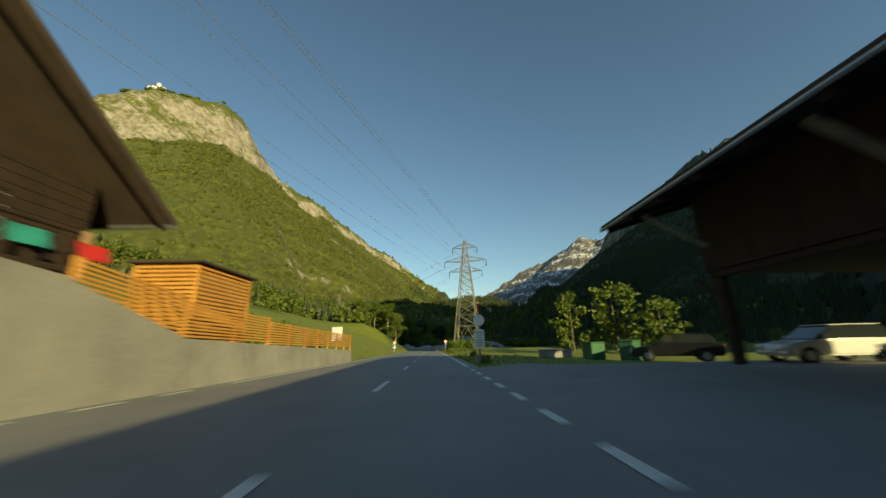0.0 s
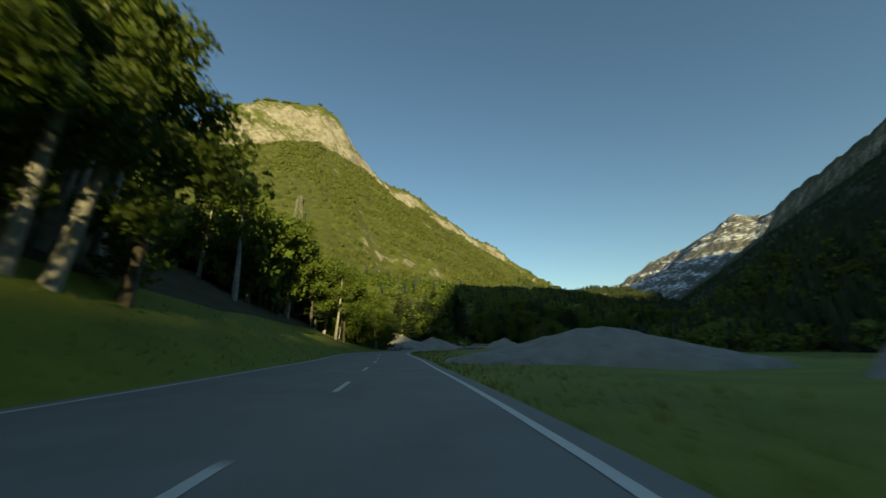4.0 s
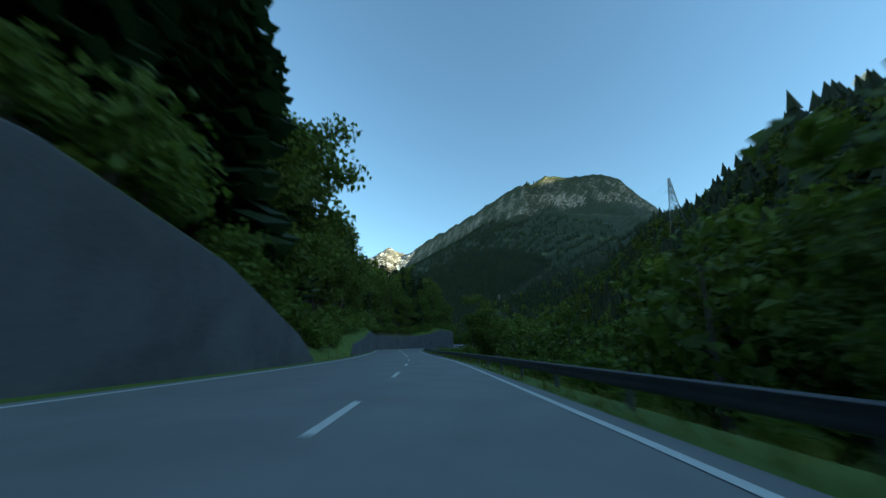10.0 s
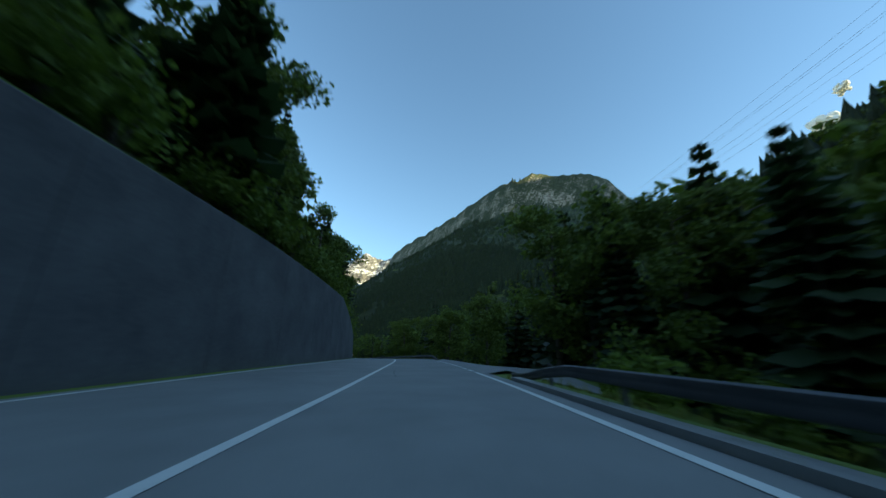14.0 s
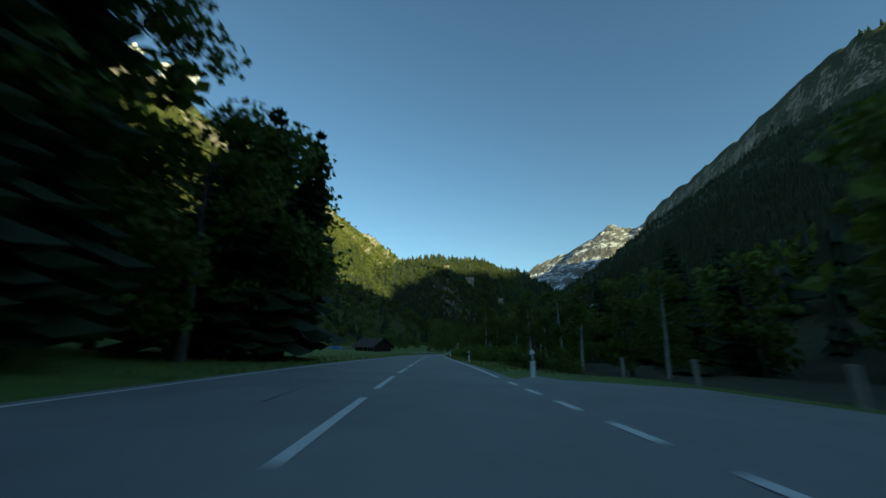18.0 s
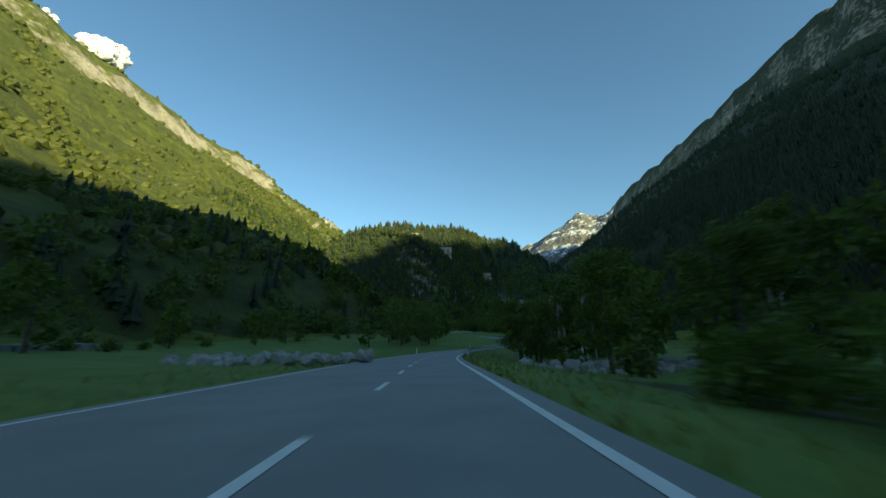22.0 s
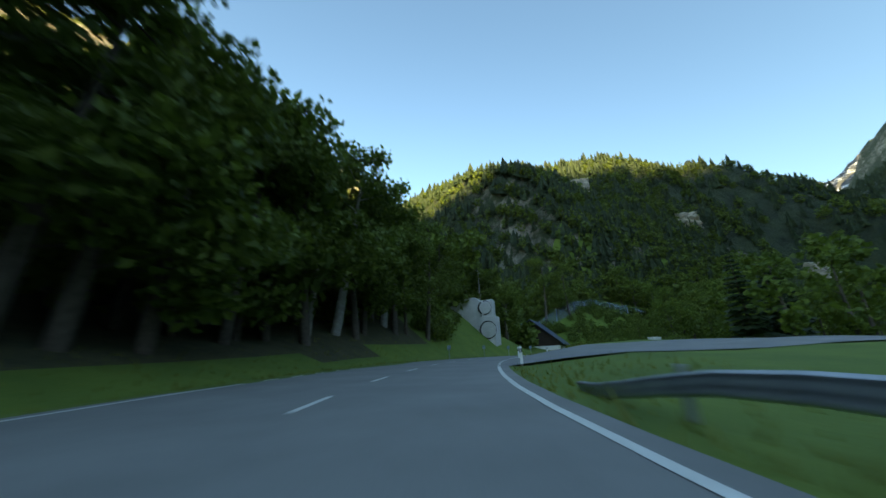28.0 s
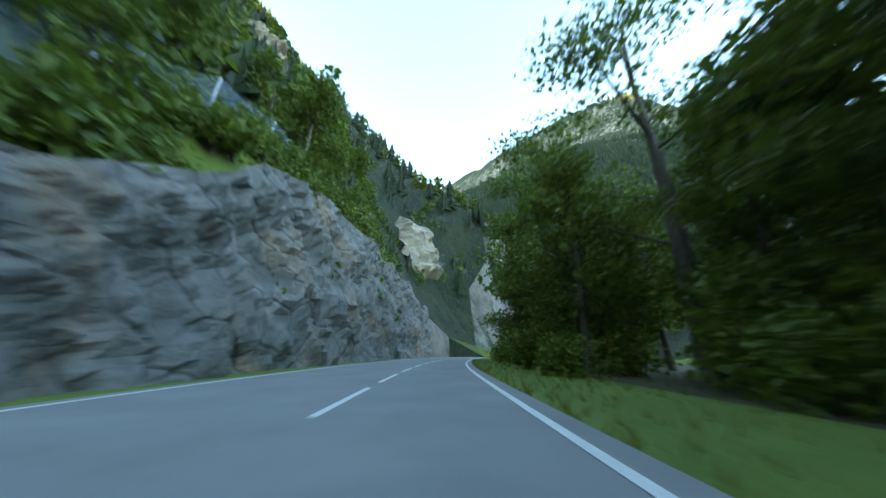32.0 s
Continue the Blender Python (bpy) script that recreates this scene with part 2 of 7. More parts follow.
def part(name, bm, material, parent=None, label=""):
    """Links a bmesh (or a mesh) as one object under its parent."""
    if isinstance(bm, bmesh.types.BMesh):
        me = bpy.data.meshes.new(name)
        bm.normal_update()
        bm.to_mesh(me)
        bm.free()
        me.materials.append(material)
    else:
        me = bm
        if material is not None and not me.materials:
            me.materials.append(material)
    ob = new(name, me)
    if parent is not None:
        ob.parent = parent
    if label:
        ob["label"] = label
    return ob


def thing(name, m, label, category, group="", kind=""):
    e = new(name)
    e.empty_display_size = 0.3
    e.matrix_world = m
    return tagged(e, label, category, group, kind)


def box_bm(sx, sy, sz, at=(0, 0, 0), bev=0.0, bm=None, rot=None):
    bm = bm or bmesh.new()
    m = Matrix.Translation(at) @ (rot or Matrix.Identity(4)) @ Matrix.Diagonal((sx, sy, sz, 1))
    r = bmesh.ops.create_cube(bm, size=1.0, matrix=m)
    if bev:
        es = list({e for v in r["verts"] for e in v.link_edges})
        bmesh.ops.bevel(bm, geom=es, offset=bev, segments=1, affect="EDGES", profile=0.7)
    return bm


def bar_bm(a, b, r, n=6, r2=None, bm=None):
    """A round bar from a to b."""
    bm = bm or bmesh.new()
    a, b = Vector(a), Vector(b)
    d = b - a
    m = Matrix.Translation((a + b) / 2) @ d.to_track_quat("Z", "Y").to_matrix().to_4x4()
    bmesh.ops.create_cone(bm, cap_ends=True, segments=n, radius1=r, radius2=r if r2 is None else r2, depth=d.length, matrix=m)
    return bm


# ---- the lane, the road and the lie of the land ----
LANE_X = (2.0, 1.0, 0.0, -1.0, -2.3, -3.8, -5.6, -9.9, -22.0, -35.3, -42.5, -44.2, -40.9, -32.6, -20.1, -4.1, 11.7, 25.8, 41.8, 66.1, 88.6, 106.0, 121.0, 131.9, 139.6, 144.5, 143.0, 140.9, 139.3, 138.1, 137.6, 137.9, 139.4, 145.0, 156.8, 169.6, 176.7, 172.7, 160.1, 147.8, 144.3, 151.0, 165.1, 182.9, 203.3, 225.7, 250.6, 277.5)
LANE_Y = (-60.0, -30.0, 0.0, 30.0, 60.0, 89.9, 119.9, 149.5, 176.9, 203.7, 232.8, 262.7, 292.5, 321.3, 348.5, 373.9, 399.4, 425.8, 451.1, 468.6, 488.0, 512.4, 538.4, 566.3, 595.3, 624.8, 654.8, 684.7, 714.7, 744.6, 774.6, 804.6, 834.6, 864.0, 891.5, 918.7, 947.7, 977.2, 1004.4, 1031.7, 1061.3, 1090.4, 1116.9, 1141.1, 1163.0, 1182.9, 1199.6, 1212.8)
LANE_Z = (1.1, 0.5, 0.0, -0.5, -1.0, -1.6, -2.2, -2.9, -3.3, -3.5, -3.9, -4.3, -4.8, -5.2, -5.4, -5.2, -4.9, -4.5, -3.8, -2.7, -1.6, -0.5, 0.2, 0.4, 0.4, 0.2, -0.3, -1.1, -1.9, -2.8, -3.7, -4.5, -5.4, -6.1, -6.4, -6.1, -5.5, -4.3, -2.9, -1.3, -0.0, 0.9, 1.6, 2.4, 3.3, 3.9, 4.5, 5.1)

STEP, S0 = 30.0, -60.0
LANE = np.array([LANE_X, LANE_Y, LANE_Z]).T


def lane(s):
    """Place and heading of the driving lane at station s (metres along the road)."""
    u = (np.atleast_1d(np.asarray(s, dtype=float)) - S0) / STEP
    i = np.clip(u.astype(int), 1, len(LANE) - 3)
    f = (u - i)[:, None]
    a, b, c, d = LANE[i - 1], LANE[i], LANE[i + 1], LANE[i + 2]
    p = 0.5 * (2 * b + (c - a) * f + (2 * a - 5 * b + 4 * c - d) * f ** 2 + (3 * b - a - 3 * c + d) * f ** 3)
    t = 0.5 * ((c - a) + 2 * (2 * a - 5 * b + 4 * c - d) * f + 3 * (3 * b - a - 3 * c + d) * f ** 2)
    t /= np.linalg.norm(t[:, :2], axis=1)[:, None]
    p = p.copy()
    p[:, 2] -= H_EYE
    return p, t


S_END = 1330.0
T = 39.25      # metres of road a second of the drive


def table(pairs, s):
    a = np.array(pairs)
    return np.interp(np.asarray(s, dtype=float) / T, a[:, 0], a[:, 1])


def centre_off(s):      # the middle line, to the left of the lane's line
    return table([(-2, 1.3), (2.6, 1.32), (5.6, 1.6), (6.3, 1.63), (7.3, 2.1), (8.2, 1.85), (9.3, 1.78), (10.3, 0.98), (11.3, 1.06), (11.7, 1.8), (12.1, 3.1), (13.1, 1.4), (14.1, 2.1), (14.6, 1.8), (16.6, 1.5), (17.2, 1.12), (18.2, 1.1), (19.2, 1.2), (20.3, 1.42), (21.2, 1.53), (22.2, 1.33), (23.2, 1.85), (24.2, 1.42), (25.2, 1.55), (26.2, 1.15), (26.6, 1.0), (27.5, 1.8), (28.7, 2.9), (29.2, 1.8), (30.2, 1.65), (31.2, 1.82), (32.2, 1.6), (34, 1.6)], s)


def right_off(s):       # the edge line, to the right
    return table([(-2, 1.5), (1.1, 1.6), (2.1, 1.7), (2.6, 1.5), (5.6, 1.95), (6.3, 1.95), (7.1, 1.4), (9.1, 1.4), (10.1, 2.45), (10.6, 2.45), (11.5, 2.2), (12.15, 1.5), (12.6, 2.2), (13.1, 3.2), (14.1, 2.1), (14.6, 2.3), (16.6, 2.3), (17.6, 2.6), (19.1, 2.1), (20.1, 1.6), (21.6, 1.5), (23.2, 1.38), (25.1, 1.8), (26.1, 3.1), (26.6, 3.3), (27.5, 2.2), (28.6, 1.35), (29.1, 1.57), (30.2, 2.1), (31.1, 1.7), (32.1, 1.6), (34, 1.6)], s)


def left_off(s):
    return centre_off(s) + 4.7


def at(s, n, z=0.0):
    """A place by station, metres to the left of the lane's line (right: negative), and height over the road."""
    p, t = lane(s)
    x, y = p[0, 0] - t[0, 1] * n, p[0, 1] + t[0, 0] * n
    return Vector((x, y, p[0, 2] + z))


def heading(s):
    _, t = lane(s)
    return math.degrees(math.atan2(t[0, 1], t[0, 0])) - 90


def smooth(a, b, x):
    t = np.clip((x - a) / (b - a), 0, 1)
    return t * t * (3 - 2 * t)


def lumps(x, y, seed=0.0):
    """Smooth, repeatable unevenness, about -1 to 1."""
    return (np.sin(x * 1.0 + 1.7 * np.sin(y * 0.7 + seed)) + np.sin(y * 1.3 + 2.1 * np.sin(x * 0.6 - seed)) + 0.6 * np.sin(2.3 * x + 1.1 * y + seed * 3) + 0.4 * np.sin(4.1 * y - 2.9 * x + seed)) / 3.0


SS = np.arange(-60, S_END + 1, 5.0)
SP, ST = lane(SS)


def nearest(x, y):
    """Station, metres to the left, and height of the road for places in the plan."""
    x, y = np.ravel(x), np.ravel(y)
    s, n, z = np.zeros(len(x)), np.zeros(len(x)), np.zeros(len(x))
    for k in range(0, len(x), 20000):
        dx, dy = x[k:k + 20000, None] - SP[None, :, 0], y[k:k + 20000, None] - SP[None, :, 1]
        j = np.argmin(dx * dx + dy * dy, axis=1)
        r = np.arange(len(j))
        along = dx[r, j] * ST[j, 0] + dy[r, j] * ST[j, 1]
        side = -dx[r, j] * ST[j, 1] + dy[r, j] * ST[j, 0]
        d = np.hypot(np.maximum(np.abs(along) - 2.5, 0), side)
        s[k:k + 20000] = SS[j] + np.clip(along, -2.5, 2.5)
        n[k:k + 20000] = np.where(side >= 0, d, -d)
        z[k:k + 20000] = SP[j, 2]
    return s, n, z


# crests: places along a ridge, with its height; how steep the crag under the crest is and how deep
CREST_LEFT = [(-1500, -700, 470), (-1150, 400, 505), (-950, 664, 535), (-875, 750, 650), (-828, 805, 716), (-792, 846, 732), (-711, 939, 772), (-676, 979, 736), (-622, 1042, 628), (-567, 1105, 556), (-482, 1203, 520), (-398, 1300, 468), (-310, 1420, 400), (-215, 1500, 345), (-120, 1510, 275), (-20, 1430, 190)]
CREST_LEFT_FAR = [(-2180, 2340, 1500), (-1694, 2270, 1400), (-1385, 2226, 1200), (-1097, 2184, 1105), (-964, 2165, 995), (-742, 2133, 785), (-466, 2094, 590), (-218, 2058, 420), (0, 1950, 270)]
# spur out of view, shaped so that its shadow starts past the hamlet
SHADE_SPUR = [(430, -330, 331), (500, -140, 366)]
# its first two points lie out of view and keep the road shaded
CREST_RIGHT = [(500, -140, 360), (540, 60, 350), (600, 300, 260), (670, 480, 240), (765, 600, 270), (860, 720, 305), (990, 850, 330)]
# unseen ridges added as sun blockers: roadside trees, knoll, crag dome
SHADE_BUTTRESS = [(314, -369, 188), (346, -351, 196)]
SHADE_BACK = [(832, -86, 453), (927, 52, 458), (1022, 172, 470), (1072, 222, 495)]
SHADE_SOUTH = [(2300, -1330, 1500), (2800, -1268, 1530), (2960, -1040, 1620), (3294, -1453, 1622)]
CREST_HILL = [(95, 330, 26), (140, 428, 52), (184, 450, 63), (240, 528, 72), (280, 590, 66), (330, 680, 46)]
CREST_CRAG = [(1900, 1120, 760), (1698, 1204, 918), (1560, 1255, 918), (1432, 1310, 892), (1290, 1356, 850), (1204, 1389, 800), (1259, 1458, 852), (1328, 1668, 912), (1383, 1968, 908), (1450, 2327, 932), (1596, 3120, 990)]
CREST_KNOLL = [(-60, 1400, 130), (17, 1290, 140), (86, 1290, 156), (147, 1298, 150), (198, 1304, 156), (266, 1315, 140), (308, 1323, 120), (351, 1330, 104), (440, 1350, 52)]


def from_crest(x, y, crest, cliffs, cliff_k, k):
    """Height under a ridge line: a crag, its width given once or for each stretch, over an even slope."""
    best = np.full(len(x), -1e9)
    cliffs = cliffs if isinstance(cliffs, (list, tuple)) else [cliffs] * len(crest)
    c = np.array(crest, dtype=float)
    wob = 14 * lumps(x / 60, y / 60, 1.0) + 5 * lumps(x / 17, y / 17, 2.0)
    for a, b, cliff in zip(c[:-1], c[1:], cliffs):
        d = b[:2] - a[:2]
        u = np.clip(((x - a[0]) * d[0] + (y - a[1]) * d[1]) / (d @ d), 0, 1)
        r = np.hypot(x - a[0] - u * d[0], y - a[1] - u * d[1])
        r = np.sqrt(r * r + 400) - 20
        drop = np.where(r < cliff, cliff_k * r, cliff_k * cliff + k * (r - cliff))
        best = np.maximum(best, a[2] + u * (b[2] - a[2]) - drop)
    return best + wob


def foot_left(s):
    return table([(-2, 70), (2.6, 60), (3.6, 12), (5.6, 12), (6.2, 38), (7.6, 30), (8.3, 9), (18.0, 9), (18.8, 60), (22, 75), (24.5, 45), (27.5, 40), (28.6, 10), (34, 8)], s)


def foot_right(s):
    return table([(-2, 160), (6, 130), (8.2, 40), (14, 35), (17, 30), (22, 30), (24, 60), (26, 110), (28.5, 80), (30, 60), (34, 50)], s)


def land(x, y, s=None, n=None, z=None):
    """Height of the mountains and the valley floor."""
    x, y = np.ravel(x).astype(float), np.ravel(y).astype(float)
    if s is None:
        s, n, z = nearest(x, y)
    foot = np.where(n > 0, foot_left(s), foot_right(s))
    over = np.maximum(np.abs(n) - foot, 0)
    lean = np.where(n > 0, table([(-2, 0.18), (2.6, 0.27), (3.4, 0.3), (5.6, 0.3), (6.3, 0.02), (8, 0.05), (8.6, 0.3), (17, 0.3), (18.5, 0.03), (23, 0.04), (25, 0.12), (27, 0.12), (29, 0.3), (34, 0.6)], s), table([(-2, -0.02), (8, 0.0), (9, -0.22), (16, -0.2), (18, -0.05), (22, -0.04), (24, -0.02), (28, -0.02), (34, -0.04)], s))
    steepness = np.where(n > 0, table([(-2, 0.62), (8, 0.7), (27, 0.72), (29.5, 1.1), (30.3, 1.15), (31, 1.5), (34, 1.6)], s), table([(-2, 0.62), (8, 0.62), (9, 0.85), (10.5, 1.05), (14.2, 1.05), (16, 0.62)], s))
    rise = z + steepness * over + np.where(n > 0, 0.35, 0.8) * np.maximum(over - 130, 0) + lean * np.minimum(np.abs(n), foot)
    rise = rise + np.minimum(over / 30, 1) * 3.0 * lumps(x / 22, y / 22, 3.0)
    bench = np.where(n > 0, table([(-2, 40), (3, 40), (6, 70), (17, 75), (19, 90), (24, 92), (26, 105), (28.5, 45), (31.05, 60), (31.6, 150), (32.1, 150), (32.8, 100), (34, 60)], s) * (1 - np.exp(-over / table([(-2, 100), (30.4, 100), (31.3, 60), (34, 60)], s))), np.interp(y, [270, 400, 620, 760, 880, 2000], [0, 60, 80, 50, 10, 5]) * (1 - np.exp(-over / 120)))
    hills = np.maximum(from_crest(x, y, CREST_LEFT, [50, 60, 95, 105, 105, 105, 95, 80, 60, 45, 35, 30, 20, 15, 10], 2.3, 0.85), from_crest(x, y, CREST_LEFT_FAR, 40, 2.0, 0.85))
    hills = np.maximum(hills, from_crest(x, y, CREST_RIGHT, 90, 1.6, 1.05))
    hills = np.maximum(hills, from_crest(x, y, SHADE_SPUR, 90, 1.6, 1.6))
    hills = np.maximum(hills, from_crest(x, y, SHADE_BUTTRESS, 30, 4.0, 1.6))
    hills = np.maximum(hills, from_crest(x, y, SHADE_BACK, 90, 1.6, 1.0))
    hills = np.maximum(hills, from_crest(x, y, SHADE_SOUTH, 90, 1.6, 1.5))
    hills = np.maximum(hills, from_crest(x, y, CREST_HILL, 5, 0.5, 0.5))
    hills = np.maximum(hills, from_crest(x, y, CREST_CRAG, 110, 2.1, 0.72))
    hills = np.maximum(hills, from_crest(x, y, CREST_KNOLL, 14, 1.4, 1.08))
    hills = np.maximum(hills, z + bench)
    floor = z + lean * np.minimum(np.abs(n), foot)
    return np.maximum(np.minimum(rise, hills), np.minimum(floor, rise))


def bank_left(s, n):
    """Height over the road of the verge and bank on the left, n metres out from the lane's line."""
    e = n - left_off(s)
    slope = table([(-2, 0.0), (0.15, 0.0), (0.4, 0.22), (1.2, 0.27), (2.9, 0.34), (3.4, 0.7), (5.4, 0.6), (6.0, 0.1), (6.3, 0.0), (8.2, 0.0), (9.0, 0.04), (9.25, 0.6), (14.8, 0.6), (16.4, 0.5), (17.6, 0.35), (18.4, 0.06), (23.5, 0.06), (24.3, 0.20), (26.5, 0.17), (27.6, 0.10), (28.4, 0.3), (29.1, 0.8), (29.6, 0.9), (29.85, 0.12), (30.35, 0.12), (30.5, 0.45), (30.7, 0.9), (31.0, 0.9), (34, 0.9)], s)
    start = table([(-2, 0.6), (8.0, 0.8), (9.0, 0.9), (16, 1.0), (17.5, 2.0), (28.0, 1.2), (34, 1.6)], s)
    crag = table([(31.3, 0), (31.6, 2.4), (32.1, 3.4), (32.25, 5.5), (32.4, 9.0), (32.6, 11.5), (33.0, 12.5), (33.5, 8.5), (34, 8.5)], s) * smooth(2.7, 4.6, e)
    start = np.where(np.asarray(s) > 31.45 * T, 3.0, start)
    return np.maximum(e - start, 0) * slope + wall_height(s) * (e > 1.05) + crag


def wall_height(s):
    """Retaining walls along the left edge."""
    return table([(9.5, 0), (9.52, 1.5), (9.62, 2.2), (9.74, 3.3), (9.9, 3.5), (10.15, 4.3), (10.3, 3.5), (10.5, 1.4), (10.58, 0.0), (10.95, 0), (11.0, 1.2), (11.24, 1.9), (11.6, 3.5), (12.0, 3.2), (12.6, 3.4), (12.9, 4.3), (13.16, 5.8), (13.7, 5.5), (14.1, 5.2), (14.4, 5.7), (14.9, 6.0), (15.1, 4.6), (15.4, 2.5), (15.7, 0.0), (30.74, 0), (30.78, 1.3), (30.87, 1.9), (31.1, 2.4), (31.3, 2.8), (31.45, 1.6), (31.5, 0.0)], s)


def bank_right(s, n):
    e = -n - right_off(s)
    drop = table([(-2, 0.0), (1.1, 0.0), (1.6, 0.15), (2.25, 0.15), (2.4, 0.0), (8.1, 0.0), (8.8, -0.35), (14.2, -0.35), (14.6, -0.05), (15, -0.35), (16.8, -0.2), (17.2, -0.02), (18.5, -0.05), (19, 0.0), (22.3, -0.1), (23, -0.16), (25.0, -0.22), (27.8, -0.22), (28.2, 0.03), (28.9, 0.22), (29.6, 0.1), (30.2, -0.05), (34, 0.0)], s)
    start = table([(-2, 0.6), (8, 0.8), (9, 1.6), (16, 1.6), (22, 1.2), (28, 1.6), (34, 1.2)], s)
    reach = table([(-2, 3), (8, 3), (9, 16), (16, 14), (22, 8), (25, 14), (27, 14), (28.5, 4), (34, 4)], s)
    return np.minimum(np.maximum(e - start, 0), reach) * drop


def yard(s, n):
    """1 where gravel yards and lay-bys lie beside the road."""
    t = np.asarray(s) / T
    left = (n > 0) * (smooth(6.15, 6.3, t) - smooth(8.3, 8.5, t)) * (np.abs(n) < 34)
    right = (n < 0) * (smooth(2.28, 2.38, t) - smooth(3.0, 3.1, t) + smooth(6.55, 6.7, t) - smooth(8.05, 8.2, t) + smooth(14.3, 14.4, t) - smooth(15.0, 15.1, t) + smooth(16.9, 17.0, t) - smooth(18.3, 18.4, t) - smooth(-1, -0.8, t) * 0 + (t < 0.42)) * (np.abs(n) < 34)
    return np.clip(left + right, 0, 1)


NS = [-46, -38, -30, -24, -19, -15, -12, -9.5, -7.5, -6, -4.8, -3.8, -2.8, -1, 1, 3, 4.5]
STRIP_S = np.arange(-56, S_END - 4, 4.0)


def strip_height(x, y, s, n, z):
    near = z + np.where(n > 0, bank_left(s, n), bank_right(s, n))
    a = np.abs(n)
    near = near + smooth(6, 14, a) * 0.35 * lumps(x / 5, y / 5, 4.0) * (1 - yard(s, n))
    h = land(x, y, s, n, z)
    return near + (h - near) * smooth(16, 40, a)


def build_strip():
    """The verges and banks beside the road, fitted to it."""
    rows, gaps = [], []
    for s in STRIP_S:
        lo = float(left_off(s))
        ns = [-k for k in ()] + NS + [lo + 0.4, lo + 0.98, lo + 1.1, lo + 2.2, lo + 4, lo + 6.5, lo + 9.5, lo + 13, lo + 18, lo + 24, lo + 31, lo + 40]
        rows.append(ns)
    nn = np.array(rows)
    nn[:, :NS.index(-2.8) + 1] = np.array(NS[:NS.index(-2.8) + 1])[None, :] - (right_off(STRIP_S)[:, None] - 1.5)
    p, t = lane(STRIP_S)
    x = p[:, None, 0] - t[:, None, 1] * nn
    y = p[:, None, 1] + t[:, None, 0] * nn
    s = np.repeat(STRIP_S[:, None], nn.shape[1], 1)
    z = np.repeat(p[:, None, 2], nn.shape[1], 1)
    h = strip_height(x.ravel(), y.ravel(), s.ravel(), nn.ravel(), z.ravel()).reshape(x.shape)
    on_road = (nn > -right_off(STRIP_S)[:, None] - 0.3) & (nn < left_off(STRIP_S)[:, None] + 0.3)
    h = np.where(on_road, z - 0.06, h)
    R, C = x.shape
    v = np.stack([x.ravel(), y.ravel(), h.ravel()], 1)
    i = np.arange(R * C).reshape(R, C)
    f = np.stack([i[:-1, :-1].ravel(), i[:-1, 1:].ravel(), i[1:, 1:].ravel(), i[1:, :-1].ravel()], 1)[:, ::-1]
    return v, f


def build_land():
    def axis(lo, a, b, hi, d, grow):
        mid = list(np.arange(a, b + 0.1, d))
        out, k = [], d
        q = a
        while q > lo:
            k *= grow
            q -= k
            out.append(q)
        up, k, q = [], d, mid[-1]
        while q < hi:
            k *= grow
            q += k
            up.append(q)
        return np.array(out[::-1] + mid + up)
    xs = axis(-2600, -160, 380, 3500, 9.0, 1.035)
    ys = axis(-1900, -60, 1400, 4700, 9.0, 1.04)
    X, Y = np.meshgrid(xs, ys)
    s, n, z = nearest(X, Y)
    h = land(X, Y, s, n, z)
    hidden = (np.abs(n) < 36) & (s > -50) & (s < S_END - 12)
    h = np.where(hidden, h - 7 * smooth(36, 27, np.abs(n)) - 0.4, h)
    h = np.where(hidden & (np.abs(n) < 20), np.minimum(h, z - 14), h)
    R, C = X.shape
    v = np.stack([X.ravel(), Y.ravel(), h], 1)
    i = np.arange(R * C).reshape(R, C)
    f = np.stack([i[:-1, :-1].ravel(), i[:-1, 1:].ravel(), i[1:, 1:].ravel(), i[1:, :-1].ravel()], 1)
    # Faces of the shaded right side and the knoll get the shade-toned ground.
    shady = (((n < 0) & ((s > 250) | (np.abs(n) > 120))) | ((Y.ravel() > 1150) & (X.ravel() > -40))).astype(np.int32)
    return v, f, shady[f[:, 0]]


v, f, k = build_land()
ground = new("ground", mesh_from("ground", v, f, [M_TERRAIN, M_SHADED_GROUND], k, smooth=False))
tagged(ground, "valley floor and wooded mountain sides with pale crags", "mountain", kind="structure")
v, f = build_strip()


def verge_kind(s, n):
    """Mown meadow 0, lush grass with shade in its colour 1, forest floor under the trees 2."""
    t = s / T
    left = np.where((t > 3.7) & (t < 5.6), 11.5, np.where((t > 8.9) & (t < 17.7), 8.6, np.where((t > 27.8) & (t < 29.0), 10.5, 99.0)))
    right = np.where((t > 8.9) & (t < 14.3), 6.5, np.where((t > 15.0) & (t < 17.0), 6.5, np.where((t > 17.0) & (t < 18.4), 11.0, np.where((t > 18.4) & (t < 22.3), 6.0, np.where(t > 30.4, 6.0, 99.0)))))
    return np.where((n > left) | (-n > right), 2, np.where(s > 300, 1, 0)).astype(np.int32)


mid_face = v[np.asarray(f)].mean(axis=1)
ms, mn_, _ = nearest(mid_face[:, 0], mid_face[:, 1])
verge = new("verge", mesh_from("verge", v, f, [M_GRASS, M_LUSH_SHADED, M_LITTER], verge_kind(ms, mn_), smooth=True))
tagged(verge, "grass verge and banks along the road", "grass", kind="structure")


